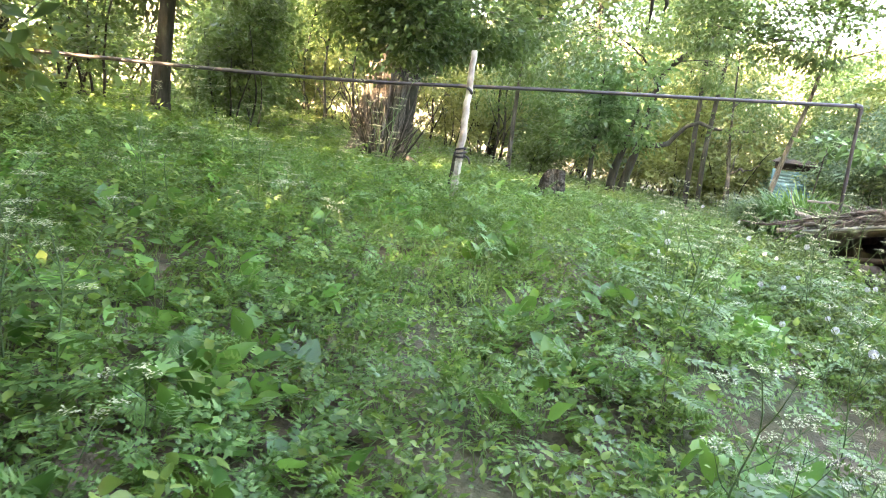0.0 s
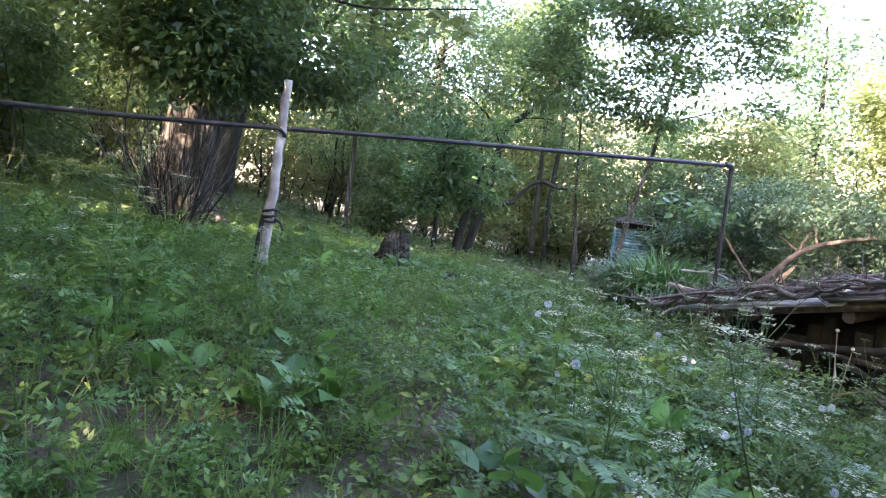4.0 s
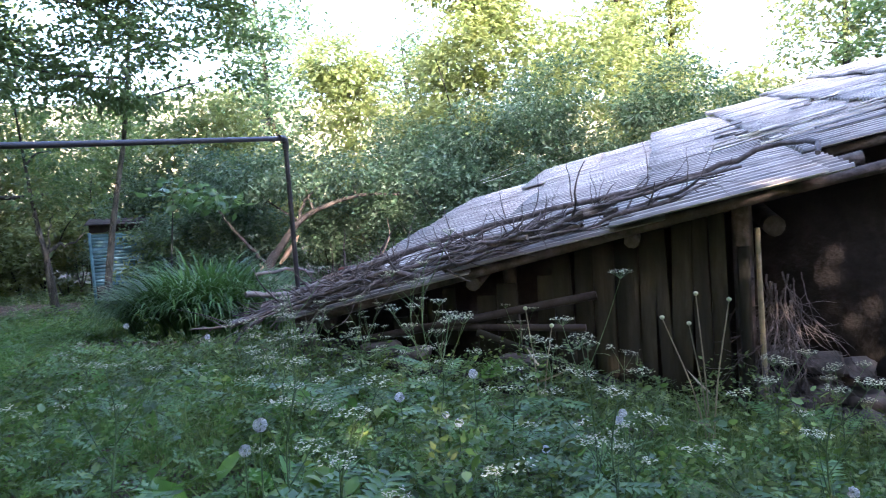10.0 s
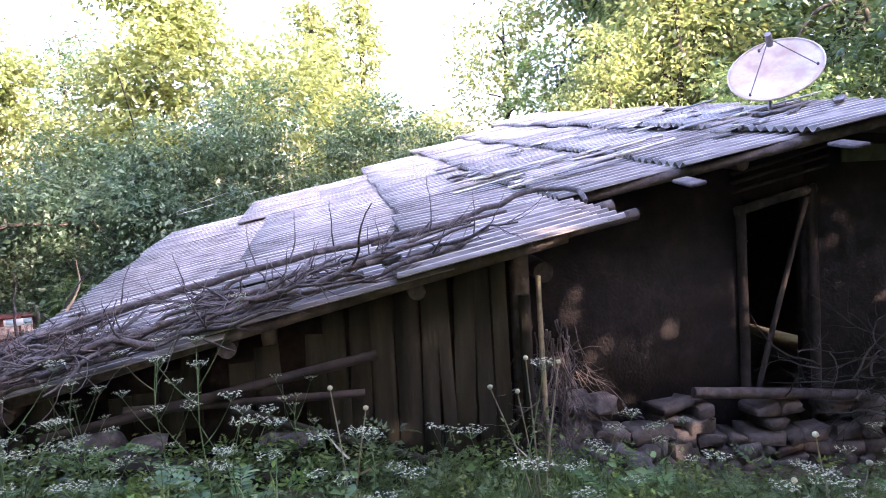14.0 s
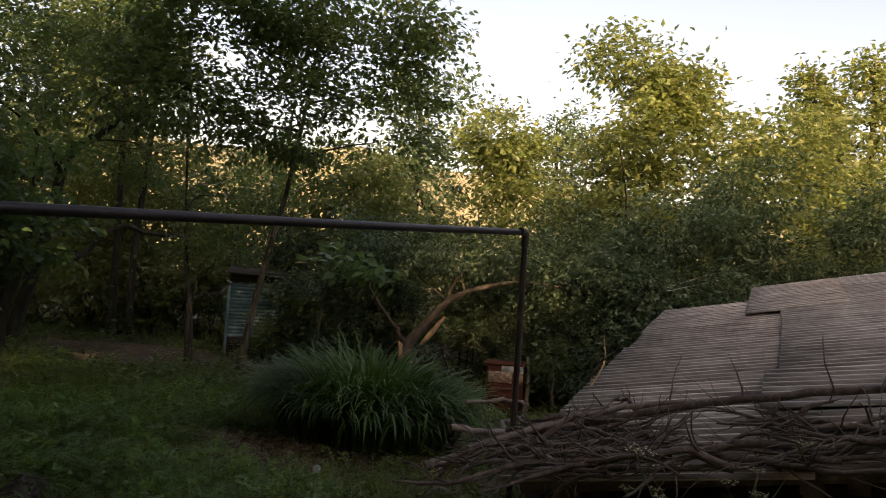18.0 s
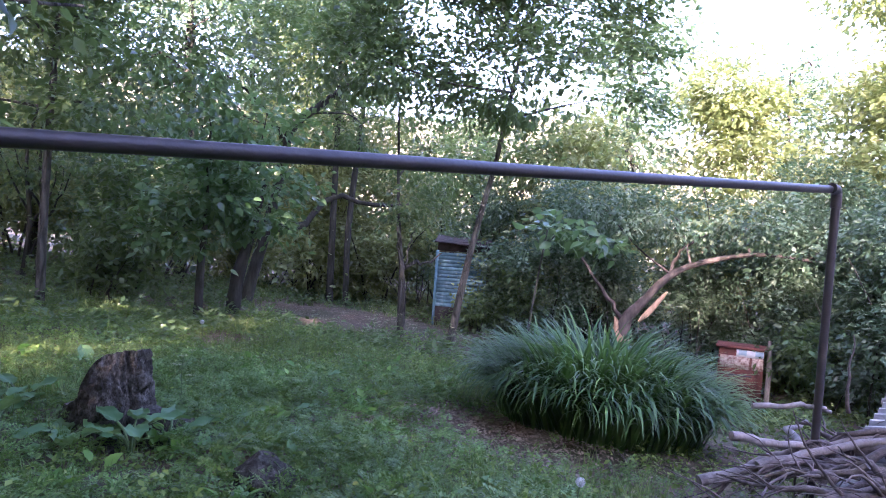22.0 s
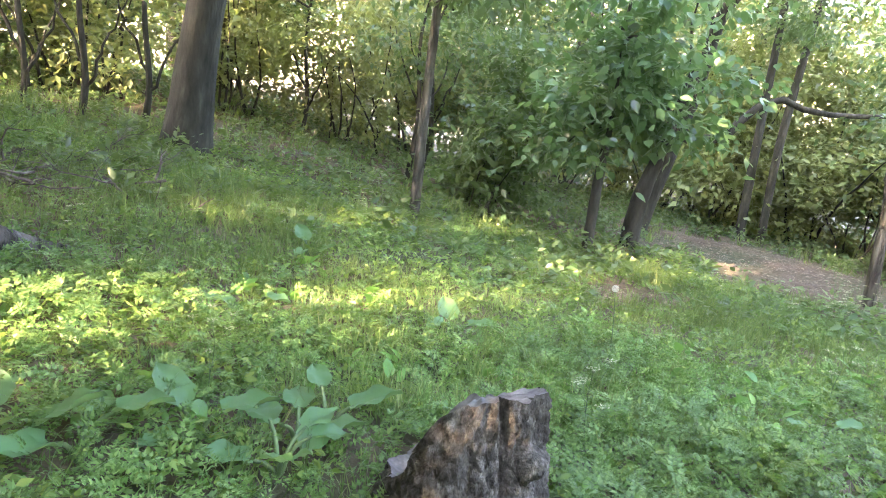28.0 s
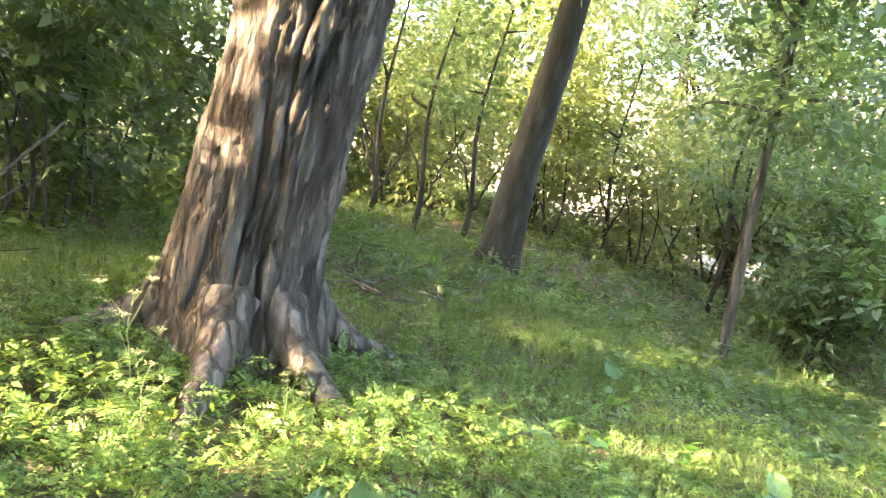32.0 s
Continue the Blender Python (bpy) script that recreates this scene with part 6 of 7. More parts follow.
def burdock(x, y, leaves, size, label):
    ob = thing("burdock", g(x, y, -0.02), label, "plant", "burdock plants")
    for k in range(leaves):
        a = 2 * math.pi * k / leaves + rng.uniform(-0.4, 0.4)
        h = size * rng.uniform(0.45, 1.0)
        tip = np.array((0.55 * size * math.cos(a), 0.55 * size * math.sin(a), h))
        leaf_ln = size * rng.uniform(0.75, 1.2)
        stalk = smooth_line([(0, 0, 0), tip * (0.4, 0.4, 0.7), tip], 8)
        lf_d = np.array((math.cos(a), math.sin(a), rng.uniform(0.0, 0.95)))
        lf_d /= np.linalg.norm(lf_d)
        side = np.cross(lf_d, (0, 0, 1))
        side /= np.linalg.norm(side)
        nrm = np.cross(side, lf_d)
        v, f = [], []
        rows, cols = 9, 7
        for i in range(rows):
            t = i / (rows - 1)
            wdt = 0.36 * leaf_ln * (math.sin(math.pi * min(1, (t + 0.10) * 0.93)) ** 0.75) * (1.15 - 0.35 * t)
            for j in range(cols):
                s = j / (cols - 1) * 2 - 1
                ruffle = 0.06 * leaf_ln * math.sin(11 * t + 5 * s + k) * abs(s)
                v.append(tip + lf_d * (leaf_ln * (t - 0.06)) + side * (wdt * s) + nrm * (0.10 * leaf_ln * abs(s) - 0.22 * leaf_ln * t * t + ruffle))
        for i in range(rows - 1):
            for j in range(cols - 1):
                f.append((i * cols + j, i * cols + j + 1, (i + 1) * cols + j + 1, (i + 1) * cols + j))
        lf = part("leaf", Geo().add(v, f), L_BURDOCK, ob)
        part("stalk", Geo().tube(stalk, np.linspace(0.011, 0.007, 8), 6), STEM, lf)


for x, y, n, s in ((1.98, 14.5, 5, 0.17), (1.35, 14.35, 3, 0.19), (1.0, 14.05, 3, 0.16), (0.95, 13.75, 3, 0.2), (2.35, 13.85, 4, 0.13), (2.72, 13.95, 5, 0.13), (3.25, 14.05, 4, 0.12), (3.6, 14.5, 4, 0.12), (4.1, 14.6, 4, 0.11), (2.7, 16.4, 3, 0.15), (1.6, 17.4, 3, 0.14), (3.1, 18.0, 3, 0.13), (1.12, 14.3, 3, 0.2), (2.1, 14.85, 3, 0.16), (2.7, 13.86, 5, 0.2), (2.95, 13.95, 4, 0.17), (2.35, 14.05, 4, 0.17), (3.4, 14.3, 3, 0.15), (3.95, 14.5, 3, 0.13), (1.65, 14.6, 3, 0.15), (2.0, 14.75, 3, 0.14), (3.55, 13.7, 4, 0.15), (4.05, 13.7, 3, 0.12), (1.5, 16.0, 2, 0.15), (4.7, 15.6, 2, 0.13)):
    burdock(x, y, n, s * 1.2, "burdock with broad pale green heart-shaped leaves")


def daylilies():
    c = np.array(g(7.1, 14.15, -0.03))
    geo = Geo()
    n = 2900
    a, r = rng.uniform(0, 2 * math.pi, n), np.sqrt(rng.uniform(0, 1, n))
    bx, by = 0.98 * r * np.cos(a), 0.74 * r * np.sin(a)
    rot = -0.92
    px, py = bx * math.cos(rot) - by * math.sin(rot), bx * math.sin(rot) + by * math.cos(rot)
    bz = lie(c[0] + px, c[1] + py) - c[2] - 0.02
    ln = rng.uniform(0.85, 1.4, n) * (1.10 - 0.26 * r)
    out = a + rot + rng.normal(0, 0.8, n)
    # each blade bends evenly from its first lean to the fall of its tip
    lean = 0.08 + 0.20 * r + rng.uniform(0, 0.18, n)
    fall = rng.uniform(1.2, 2.7, n) * (0.75 + 0.35 * r)
    segs = 9
    verts = np.zeros((n, segs, 2, 3))
    wide = rng.uniform(0.011, 0.020, n)
    reach, high = np.zeros(n), np.zeros(n)
    for i in range(segs):
        t = i / (segs - 1)
        w = wide * (0.75 + 0.6 * t - 1.25 * t ** 3)
        for k, sgn in enumerate((-1, 1)):
            verts[:, i, k, 0] = px + reach * np.cos(out) - sgn * w * np.sin(out)
            verts[:, i, k, 1] = py + reach * np.sin(out) + sgn * w * np.cos(out)
            verts[:, i, k, 2] = np.maximum(bz + high, bz - 0.02)
        tilt = lean + fall * (t + 0.5 / segs) ** 2.2
        reach = reach + ln / (segs - 1) * np.sin(tilt)
        high = high + ln / (segs - 1) * np.cos(tilt)
    base = (np.arange(n) * segs * 2)[:, None]
    quad = np.array([(2 * i, 2 * i + 1, 2 * i + 3, 2 * i + 2) for i in range(segs - 1)])
    geo.add(verts.reshape(-1, 3), (base[:, :, None] + quad[None]).reshape(-1, 4))
    solo("daylily_clump", geo, L_BLADE, "wide clump of arching strap-leaved daylilies beside the trodden patch", "plant", kind="stuff", place=c)


daylilies()


# ---- Teal hut and rusty stove ----
def teal_hut():
    a, b = np.array((10.82, 23.35)), np.array((11.86, 22.62))
    base = np.array((*((a + b) / 2), float(lie(11.3, 23.0)) - 0.05))
    ob = thing("privy_hut", base, "small faded teal hut of ribbed sheeting under the trees", "hut")
    across = (b - a) / np.linalg.norm(b - a)
    back = np.array((-across[1], across[0]))
    turn = np.array([[across[0], back[0], 0], [across[1], back[1], 0], [0, 0, 1]])
    w, z0, z1 = np.linalg.norm(b - a), 0.45 - base[2] + 0.0, 1.78 - base[2]
    n = 15
    for k in range(n):
        z = z0 + (z1 - z0) * (k + 0.5) / n
        part("rib", Geo().box(np.array((0, 0, z)) @ turn.T + (0, 0, 0), (w, 0.03, (z1 - z0) / n * 0.985), turn, 0.012, 0.002), TEAL, ob)
    for s in (-1, 1):
        part("corner_post", Geo().box((across[0] * s * w / 2, across[1] * s * w / 2, z1 / 2), (0.07, 0.07, z1 + 0.1), turn, 0.008), TEAL if s < 0 else DARK, ob)
    for s in (-1, 1):
        side = across * s * w / 2 + back * 0.5
        part("side_wall", Geo().box((*side, (z0 + z1) / 2), (0.03, 0.95, z1 - z0), turn, 0.004), DARK, ob)
    part("plinth", Geo().box((*(back * 0.02), z0 / 2 - 0.05), (w, 0.06, z0 + 0.12), turn, 0.008), DARK, ob, "dark board along the foot")
    part("back_wall", Geo().box((*(back * 0.98), (z0 + z1) / 2), (w, 0.03, z1 - z0), turn, 0.004), DARK, ob)
    # solid dark strip in place of the shaded gap below the roof
    part("top_gap", Geo().box((*(back * 0.03), z1 + 0.16), (w, 0.03, 0.25), turn, 0.004), DARK, ob, "dark board put in for the shaded gap under the roof")
    part("roof", Geo().box((*(back * 0.42), z1 + 0.30), (w + 0.15, 1.3, 0.04), turn @ np.array(Euler((0.12, 0.04, 0)).to_matrix()), 0.01, 0.008), DARK, ob, "dark board roof, littered with twigs")


teal_hut()


def stove():
    base = np.array(g(12.95, 16.45, -0.02))
    ob = thing("rusty_stove", base, "rusty red iron stove with chipped white enamel beside the hedge", "stove")
    d = np.array((0.40, -0.62))
    d /= np.linalg.norm(d)
    back = np.array((-d[1], d[0]))
    turn = np.array([[d[0], back[0], 0], [d[1], back[1], 0], [0, 0, 1]])
    put = lambda x, y, z: np.array((*(d * x + back * y), z))
    part("body", Geo().box(put(0, 0.25, 0.48), (0.74, 0.5, 0.95), turn, 0.02), RUST, ob)
    part("top_plate", Geo().box(put(0, 0.25, 0.98), (0.84, 0.58, 0.05), turn, 0.01), RUST, ob)
    part("enamel_panel", Geo().box(put(-0.10, -0.008, 0.72), (0.48, 0.016, 0.22), turn, 0.005), CHIPPED, ob)
    part("enamel_panel", Geo().box(put(0.27, -0.008, 0.72), (0.18, 0.016, 0.22), turn, 0.005), CHIPPED, ob)
    plate = part("label_plate", Geo().box(put(0.14, -0.012, 0.90), (0.44, 0.014, 0.15), turn, 0.004), PLATE, ob, "white plate with faded blue marks")
    for x in (0.02, 0.29):
        part("blue_mark", Geo().box(put(x, -0.022, 0.90), (0.13, 0.008, 0.09), turn, 0.002), PLATE_BLUE, plate)
    part("oven_door", Geo().box(put(0, -0.01, 0.38), (0.56, 0.022, 0.26), turn, 0.008), RUST, ob)
    part("handle", Geo().tube([put(-0.18, -0.05, 0.5), put(0.18, -0.05, 0.5)], 0.012, 7), PIPE, ob)
    st = thing("stake", base + (0.42 * d[0] + 0.06, 0.42 * d[1], 0), "pale weathered stake standing beside the stove", "stake")
    part("pole", Geo().tube([(0, 0, 0), (0.02, 0, 0.6), (0.0, 0.02, 1.15)], (0.045, 0.04, 0.03), 9, 0.1), POST_WOOD, st)


stove()

# ---- Wild plants ----
def parsley(kind, height, spread):
    """A flowering cow parsley: branched stems, cut leaves and flat white umbels."""
    ob = thing("cow_parsley", (0, 0, 0), "flowering cow parsley with flat white umbels among the weeds", "wildflower", "cow parsley plants")
    stems, heads = [], []
    main = smooth_line([(0, 0, 0), (0.02, 0.01, height * 0.4), (0.03, -0.02, height * 0.75), (0.0, 0.0, height)], 10)
    part("stem", Geo().tube(main, np.linspace(0.0045, 0.0025, 10), 5), STEM, ob)
    heads.append(main[-1])
    for k in range(4 + kind % 3):
        s = main[3 + k % 6]
        a = k * 2.4 + kind
        e = s + (spread * math.cos(a), spread * math.sin(a), height * rng.uniform(0.22, 0.42))
        part("side_stem", Geo().tube(smooth_line([s, (s + e) / 2 + (0, 0, -0.02), e], 6), np.linspace(0.003, 0.0015, 6), 4), STEM, ob)
        heads.append(e)
    for h in heads:
        geo = Geo()
        pts, rays = [], 9
        for j in range(rays):
            a, r = j * 2.4, 0.010 + 0.040 * math.sqrt(j / rays)
            tip = h + (r * math.cos(a), r * math.sin(a), 0.035)
            geo.tube([h, tip], 0.0009, 3, 0, False)
            for q in range(9):
                pts.append(tip + (rng.normal(0, 0.005), rng.normal(0, 0.005), rng.normal(0, 0.003)))
        pts = np.array(pts)
        ways = rng.normal(0, 1, (len(pts), 3)) * (1, 1, 0.2)
        um = part("umbel", Geo().leaves(LEAF, pts, ways, 0.009, 0.011, 0.2), PETAL, ob)
        part("rays", geo, STEM, um)
    for k in range(5):
        cs, ds = [], []
        a, z = rng.uniform(0, 6.28), height * rng.uniform(0.1, 0.55)
        d = np.array((math.cos(a), math.sin(a), 0.2))
        for t in np.linspace(0.05, 0.26, 8):
            for s in (-1, 1):
                cs.append(np.array((0, 0, z)) + d * t + (0, 0, -0.3 * t * t))
                ds.append(d * 0.6 + s * np.array((-d[1], d[0], 0)))
        rib = smooth_line([(0, 0, z), np.array((0, 0, z)) + d * 0.14 - (0, 0, 0.006), np.array((0, 0, z)) + d * 0.27 - (0, 0, 0.022)], 5)
        part("leaf", Geo().tube(rib, 0.0015, 4).leaves(LEAF, np.array(cs), np.array(ds), 0.07, 0.06, 0.2), L_WEED, ob)
    return ob


def dandelion():
    ob = thing("dandelion_clock", (0, 0, 0), "dandelion gone to a round white seed head", "wildflower", "dandelion clocks")
    part("stem", Geo().tube(smooth_line([(0, 0, 0), (0.01, 0, 0.26), (0.0, 0.01, 0.50)], 6), 0.0028, 5), STEM, ob)
    n = 150
    d = rng.normal(size=(n, 3))
    d /= np.linalg.norm(d, axis=1, keepdims=True)
    c = np.array((0.0, 0.01, 0.512))
    geo = Geo().leaves(LEAF, c + d * 0.006, d, 0.018, 0.003, 1.0)
    geo.leaves(LEAF, c + d * 0.021, np.cross(d, rng.normal(size=(n, 3))), 0.009, 0.008, 1.0)
    part("head", geo, FLUFF, ob)
    return ob


def dry_stalk(x, y, heads):
    ob = thing("dry_stalk", g(x, y, -0.02), "tall dry flower stalk with small round heads before the shed", "wildflower", "dry stalks")
    for dx, dy, h in heads:
        line = smooth_line([(0, 0, 0), (dx * 0.35, dy * 0.35, h * 0.5), (dx, dy, h)], 9)
        stalk = part("stem", Geo().tube(line, np.linspace(0.006, 0.003, 9), 6), STEM_DRY, ob)
        a = np.linspace(0, math.pi, 6)
        part("head", Geo().tube([(dx, dy, h - 0.006), (dx, dy, h + 0.002), (dx, dy, h + 0.012), (dx, dy, h + 0.018)], (0.006, 0.014, 0.013, 0.005), 9, 0.08), PETAL, stalk, "small pale round head")
    for k in range(4):
        part("leaf", Geo().leaves(BLADE, np.array([(0, 0, 0.15 + 0.1 * k)]), np.array([(math.cos(2.4 * k), math.sin(2.4 * k), 0.4)]), 0.2, 0.014), STEM_DRY, ob)


dry_stalk(5.25, 7.35, ((0.0, 0.05, 1.02), (0.05, -0.12, 0.98), (-0.03, 0.24, 0.88), (0.02, 0.1, 0.84)))
dry_stalk(5.0, 8.3, ((0.02, 0.08, 0.8), (0.0, -0.1, 0.7)))
dry_stalk(4.7, 6.1, ((0.02, 0.1, 0.85), (-0.05, -0.08, 0.75), (0.0, 0.2, 0.66)))

spot_rng = random.Random(77)
protos_p = [parsley(k, h, s) for k, (h, s) in enumerate(((0.85, 0.16), (0.72, 0.14), (0.95, 0.2), (0.6, 0.13), (0.78, 0.18)))]
cow = []


def sow(x, y):
    if off_path(np.array([x]), np.array([y]))[0] > 0.55:
        cow.append((x, y))


for _ in range(32):
    sow(spot_rng.uniform(3.4, 5.9), spot_rng.uniform(5.0, 10.2))
for _ in range(44):
    sow(spot_rng.uniform(-2.6, 3.2), spot_rng.uniform(4.2, 9.5))
for _ in range(30):
    sow(spot_rng.uniform(5.2, 8.6), spot_rng.uniform(16.2, 20.5))
for _ in range(14):
    sow(spot_rng.uniform(-3.0, 0.4), spot_rng.uniform(11.0, 16.0))
for x, y in ((2.0, 4.3), (2.3, 4.2), (2.5, 4.5), (2.75, 4.65), (2.15, 4.05), (2.1, 4.6), (2.35, 4.45), (2.55, 4.75), (2.2, 4.3), (-0.6, 4.2), (-0.75, 4.6), (-0.4, 4.35), (0.4, 16.4), (1.9, 19.0), (3.3, 17.4), (3.3, 15.2), (1.6, 14.9), (-0.95, 14.85), (-0.65, 14.7), (-0.35, 14.6), (-0.1, 14.4), (-1.2, 14.6), (0.3, 14.9)):
    cow.append((x, y))
for k, (x, y) in enumerate(cow):
    s = spot_rng.uniform(0.75, 1.1) * (0.65 if y > 13 or (x > 1.9 and y < 4.9) else 1.0)
    m = pose(*g(x, y, -0.02), spot_rng.uniform(-5, 5), spot_rng.uniform(-5, 5), spot_rng.uniform(0, 360)) @ Matrix.Scale(s, 4)
    if k < 5:
        protos_p[k].matrix_basis = m
    else:
        copy_thing(protos_p[k % 5], m)
clock = dandelion()
clocks = [(3.3 + spot_rng.uniform(-0.9, 1.0), 6.7 + spot_rng.uniform(-1.4, 1.6)) for _ in range(26)] + [(4.3, 11.6), (4.6, 10.9), (3.7, 16.3)]
for k, (x, y) in enumerate(clocks):
    m = pose(*g(x, y, 0.0), spot_rng.uniform(-8, 8), spot_rng.uniform(-8, 8), spot_rng.uniform(0, 360)) @ Matrix.Scale(spot_rng.uniform(0.7, 1.1), 4)
    if k == 0:
        clock.matrix_basis = m
    else:
        copy_thing(clock, m)


def scattered(n, x0, x1, y0, y1, thin=1.0, clear=0.0, max_bare=0.55):
    x, y = rng.uniform(x0, x1, n), rng.uniform(y0, y1, n)
    keep = (bare(x, y) * thin < max_bare * rng.uniform(0.4, 1.4, n))
    d = np.stack([x, y], -1) - RO
    u, v = d @ EU, d @ EV
    keep &= ~((u > 0.25) & (u < 12) & (v < 3.1) & (v > -0.7)) & ~((u > 1.4) & (u < 12) & (v <= -0.7) & (v > -7.7))
    if clear:
        keep &= off_path(x, y) > clear
    return x[keep], y[keep]


def patchy(x, y, phase=0.0):
    """An uneven mosaic between -1 and 1, about half a metre from patch to patch."""
    return (np.sin(2.9 * x + 1.1 * y + phase) + np.sin(3.7 * y - 1.9 * x + 1 + 2 * phase) + 0.9 * np.sin(6.1 * x - 2.3 * y + 2 - phase) + 0.9 * np.sin(5.3 * y + 3.1 * x + 3 * phase)) / 2.9


# soft weeds: rosettes and short leafy stems, sown as one mass
def weed_field(name, label, n, box, leaf, mat, height, per, thin=1.0, clear=0.0, upright=0.5, template=LEAF, phase=0.0, gather=-9.0):
    x, y = scattered(n, *box, thin, clear)
    lump = patchy(x, y, phase)
    x, y, lump = x[lump > gather], y[lump > gather], lump[lump > gather]
    tall = height * rng.uniform(0.45, 1.0, len(x)) * np.clip(0.72 + 0.55 * lump, 0.25, 1.2)
    p = np.stack([x, y, lie(x, y)], -1)
    t = rng.uniform(0.08, 1.0, (len(x), per))
    a = rng.uniform(0, 2 * math.pi, (len(x), per))
    r = leaf * rng.uniform(0.1, 1.1, (len(x), per)) + 0.10 * tall[:, None] * (1 - t)
    c = p[:, None, :] + np.stack([r * np.cos(a), r * np.sin(a), tall[:, None] * t], -1)
    d = np.stack([np.cos(a), np.sin(a), rng.normal(upright * 0.6, 0.45, a.shape)], -1)
    c, d = c.reshape(-1, 3), d.reshape(-1, 3)
    return solo(name, Geo().leaves(template, c, d, rng.uniform(0.55, 1.3, len(c)) * leaf, None, 0.5), mat, label, "weeds", kind="stuff")


# small creamy flower heads of the chervil, on thin stems
def flower_field(name, label, n, box, height, phase):
    x, y = scattered(n, *box, 1.0, 0.45)
    lump = patchy(x, y, phase)
    x, y = x[lump > -0.25], y[lump > -0.25]
    z = lie(x, y)
    geo, cs = Geo(), []
    for px, py, pz in zip(x, y, z):
        h = height * rng.uniform(0.6, 1.1)
        lean = rng.normal(0, 0.06, 2)
        fork = np.array((px + lean[0], py + lean[1], pz + h * 0.7))
        geo.tube([(px, py, pz), fork], (0.003, 0.002), 3, 0, False)
        for _ in range(3):
            head = fork + (rng.normal(0, 0.06), rng.normal(0, 0.06), h * rng.uniform(0.15, 0.32))
            geo.tube([fork, head], (0.002, 0.0012), 3, 0, False)
            cs.append(head + rng.normal(0, 1, (22, 3)) * (0.017, 0.017, 0.006))
    solo(name + "_stems", geo, STEM, "thin green stems of the flowering chervil", "weeds", kind="stuff")
    c = np.concatenate(cs)
    solo(name, Geo().leaves(LEAF, c, rng.normal(0, 1, c.shape) * (1, 1, 0.3), 0.015, 0.016, 0.25), PETAL, label, "weeds", kind="stuff")


MEADOW = (-4.5, 5.2, 2.6, 12.8)
weed_field("weeds", "thick low green weeds covering the slope", 5600, MEADOW, 0.044, L_MEADOW, 0.34, 26, phase=0.4)
weed_field("chervil", "feathery blue-green chervil leaves covering the slope", 3300, (-3.8, 4.6, 2.9, 12.4), 0.155, L_WEED, 0.42, 6, 0.8, 0.25, 0.7, FERN, 1.7, -0.45)
weed_field("dock", "broad-leaved dock and plantain among the weeds", 620, (-2.5, 5.4, 3.0, 11.8), 0.15, L_DOCK, 0.22, 6, 1.0, 0.3, 1.3, LEAF_FULL, 3.1, -0.1)
weed_field("dead_nettle", "leafy dead-nettle stems among the weeds", 1000, (-4.0, 5.4, 3.0, 11.5), 0.058, L_MEADOW, 0.52, 18, 1.2, 0.4, 0.3, LEAF_FULL, 4.4, -0.1)
weed_field("stump_chervil", "feathery chervil leaves round the stump", 1800, (-1.6, 4.4, 12.6, 16.2), 0.115, L_WEED, 0.24, 7, 0.3, 0.2, 0.7, FERN, 0.9, -0.6)
weed_field("trodden_chervil", "feathery weeds between the stump and the daylilies", 900, (3.2, 6.2, 12.4, 16.8), 0.11, L_WEED, 0.22, 7, 0.8, 0.2, 0.7, FERN, 4.9, -0.5)
weed_field("plantain", "broad low plantain leaves in the trodden grass", 260, (1.2, 6.4, 12.6, 17.5), 0.10, L_DOCK, 0.14, 6, 0.8, 0.25, 0.9, LEAF_FULL, 2.6, 0.0)
weed_field("orchard_chervil", "low feathery weeds under the orchard trees", 1100, (-3.5, 7.5, 15.2, 20.0), 0.13, L_WEED, 0.20, 5, 0.9, 0.0, 0.7, FERN, 2.2, -0.2)
weed_field("shed_weeds", "rank dark weeds growing up before the shed", 1900, (3.2, 7.4, 4.2, 12.0), 0.044, L_RANK, 0.55, 26, 0.6, 0.6, phase=2.0)
weed_field("shed_chervil", "feathery weeds growing up before the shed", 620, (3.4, 7.0, 4.2, 11.6), 0.15, L_RANK, 0.5, 6, 0.6, 0.6, 0.8, FERN, 3.3, -0.4)
weed_field("orchard_weeds", "short weeds and ground ivy under the orchard trees", 5200, (-5.0, 8.5, 12.6, 22.0), 0.05, L_MEADOW, 0.19, 18, 1.2, phase=1.0)
weed_field("far_weeds", "green undergrowth at the back of the orchard", 2600, (-10.0, 16.0, 18.0, 31.0), 0.11, L_TREE, 0.40, 18, 1.2)
weed_field("left_weeds", "undergrowth beneath the western thicket", 1500, (-11.0, -3.0, 6.0, 19.0), 0.10, L_MEADOW, 0.42, 18)
weed_field("right_weeds", "dark undergrowth beneath the hedge", 1000, (9.0, 16.0, 12.8, 19.0), 0.09, L_RANK, 0.35, 18)
flower_field("chervil_flowers", "small creamy heads of the flowering chervil", 120, (-3.4, 5.2, 3.4, 10.6), 0.56, 1.7)


def grass_field(name, label, n, box, length, per, mat, thin=1.0, clear=0.0, width=0.006):
    x, y = scattered(n, *box, thin, clear)
    x, y = np.repeat(x, per) + rng.normal(0, 0.045, len(x) * per), np.repeat(y, per) + rng.normal(0, 0.045, len(y) * per)
    c = np.stack([x, y, lie(x, y) - 0.01], -1)
    d = np.stack([rng.normal(0, 0.38, len(x)), rng.normal(0, 0.38, len(x)), np.ones(len(x))], -1)
    patch = 0.65 + 0.45 * np.sin(1.3 * x + 1.0) * np.sin(1.1 * y + 0.3)
    return solo(name, Geo().leaves(BLADE, c, d, length * rng.uniform(0.5, 1.15, len(x)) * patch, width * rng.uniform(0.7, 1.4, len(x)), 1.5), mat, label, "grass", kind="stuff")


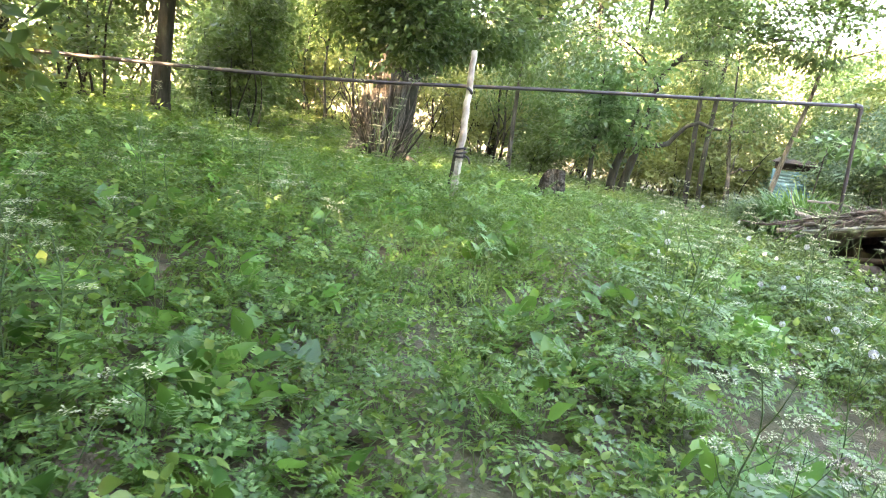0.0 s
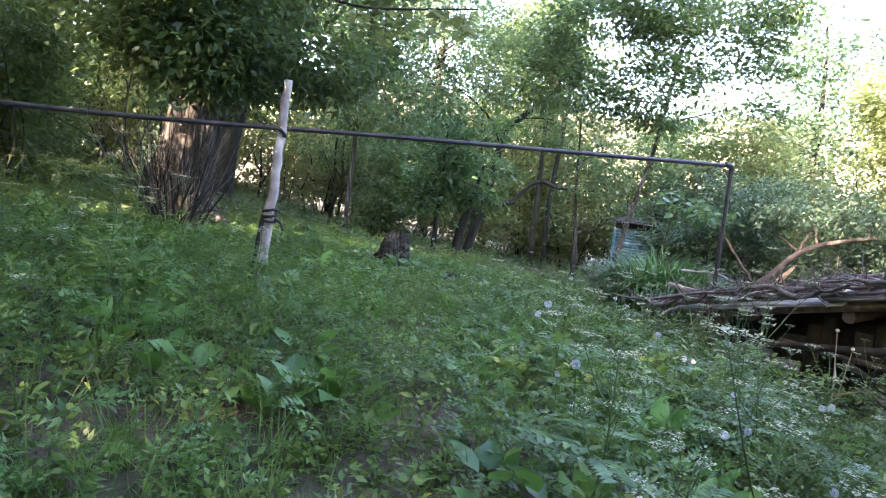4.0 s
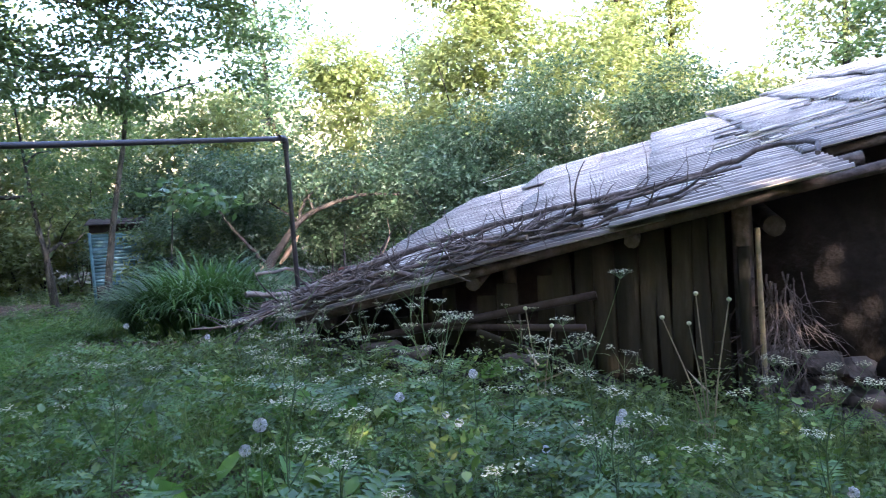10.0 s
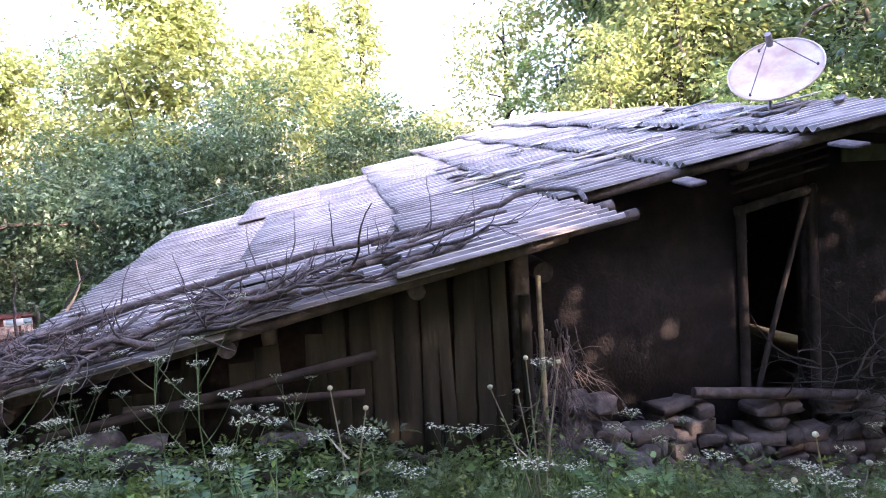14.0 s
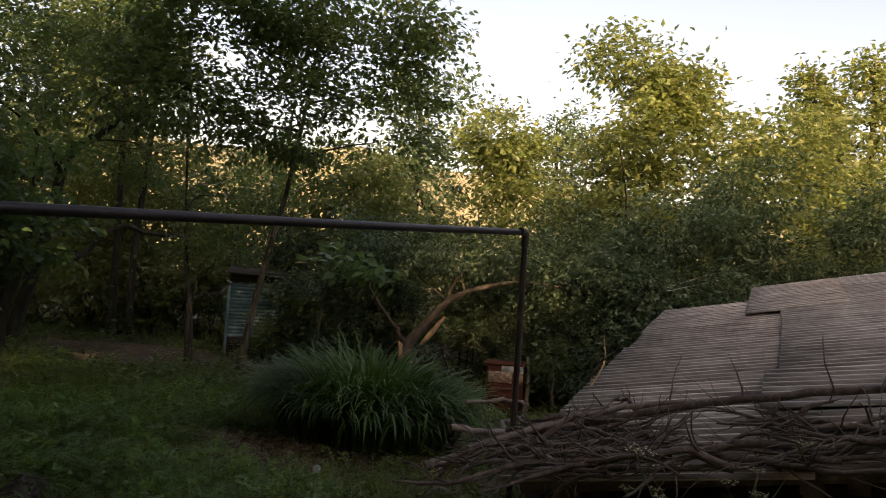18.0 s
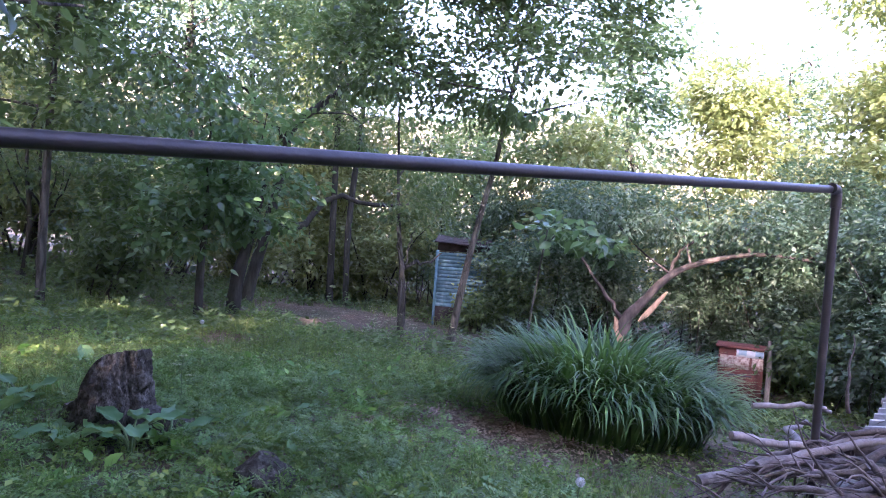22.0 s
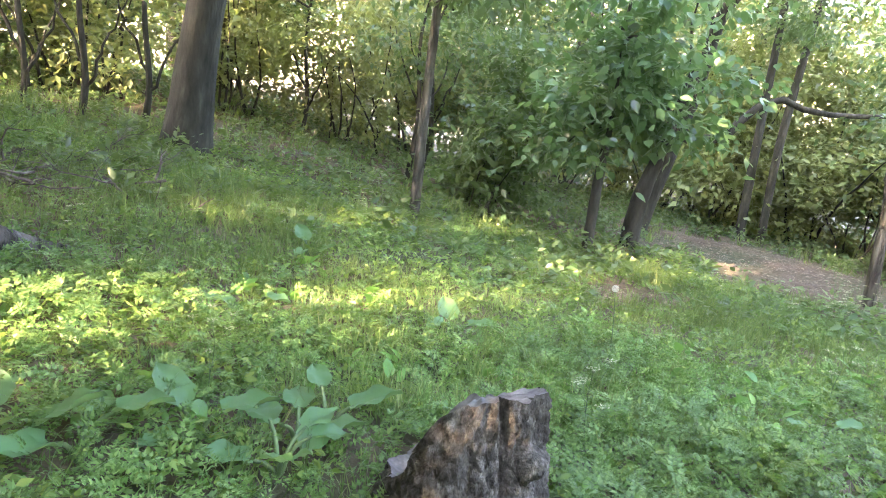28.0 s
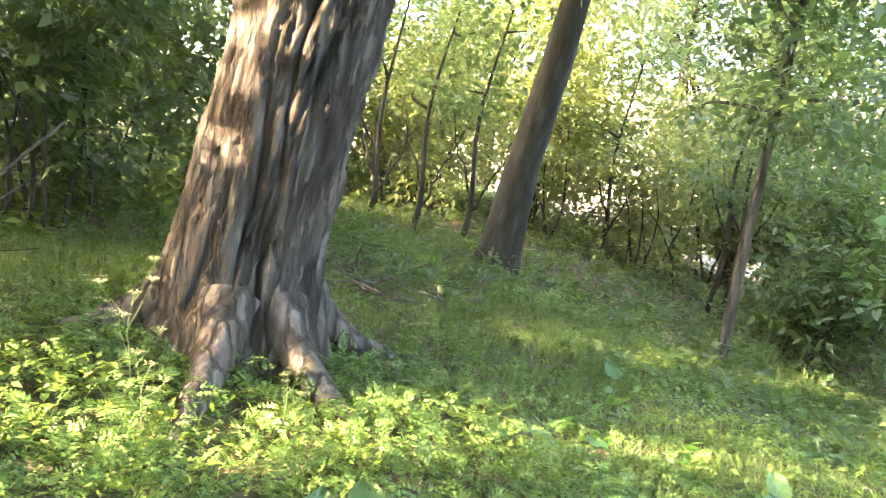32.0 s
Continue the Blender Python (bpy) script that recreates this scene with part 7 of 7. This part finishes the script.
grass_field("grass", "tufts of long green meadow grass among the weeds", 1700, (-4.5, 6.2, 3.0, 13.5), 0.36, 14, L_GRASS, 1.0)
grass_field("shed_grass", "long yellow-green grass before the shed", 620, (3.0, 6.6, 4.0, 9.5), 0.42, 12, L_GRASS, 0.8, 0.5)
grass_field("orchard_grass", "fine deep green orchard grass in sun and shade", 4000, (-4.5, 7.5, 15.0, 20.5), 0.27, 16, L_GRASS, 1.1, 0.0, 0.005)
grass_field("stump_grass", "thin grass among the weeds by the stump", 600, (-4.5, 7.5, 12.5, 15.0), 0.25, 12, L_GRASS, 1.1, 0.3, 0.005)
grass_field("far_grass", "rough grass at the back of the orchard", 2200, (-10.0, 15.0, 19.0, 30.0), 0.34, 10, L_GRASS, 1.2, 0.0, 0.012)

# dry leaves on the bare patches
lx, ly = rng.uniform(-4, 11, 16000), rng.uniform(3, 27, 16000)
lx = np.concatenate([lx, rng.normal(5.9, 0.9, 7000), rng.normal(8.6, 1.8, 5000), rng.normal(4.4, 0.9, 1500)])
ly = np.concatenate([ly, rng.normal(13.9, 0.9, 7000), rng.normal(22.6, 2.0, 5000), rng.normal(18.4, 0.4, 1500)])
keep = bare(lx, ly) + 0.18 > rng.uniform(0.15, 1.0, len(lx))
lx, ly = lx[keep], ly[keep]
lc = np.stack([lx, ly, lie(lx, ly) + 0.012], -1)
ld = np.stack([rng.normal(size=len(lx)), rng.normal(size=len(lx)), rng.normal(0.05, 0.2, len(lx))], -1)
solo("dry_leaves", Geo().leaves(LEAF, lc, ld, rng.uniform(0.02, 0.055, len(lx)), None, 0.3), LITTER, "dry brown fallen leaves on bare earth", "leaf litter", kind="stuff")

# fallen sticks
stick_rng = random.Random(4)
for x, y, a in ((-0.2, 12.9, 0.4), (0.9, 13.4, 1.9), (-1.0, 12.6, 0.2), (-1.6, 16.6, 0.6), (-2.1, 17.0, 0.5), (6.4, 13.1, 0.8), (5.2, 15.0, 2.4), (1.9, 4.6, 0.6), (-2.4, 17.3, 0.45), (-1.2, 16.9, 0.75)):
    z = float(lie(x, y)) + 0.05
    q, r = crooked((x, y, z), (math.cos(a), math.sin(a), 0.05), stick_rng.uniform(0.4, 0.9), 0.010, 0.12, 8, lambda px, py: float(lie(px, py)) + 0.005)
    solo("stick", Geo().tube(q, r, 6, 0.08), BARK_TWIG, "grey fallen stick lying in the grass", "stick", "fallen sticks")

# the meadow goes on behind the start of the path
weed_field("start_weeds", "short green weeds on the lower slope", 900, (-9.0, 6.5, -4.0, 2.8), 0.075, L_MEADOW, 0.26, 12)
grass_field("start_grass", "thin meadow grass on the lower slope", 900, (-9.0, 6.5, -4.0, 2.8), 0.30, 9, L_GRASS, 1.0, 0.0, 0.008)
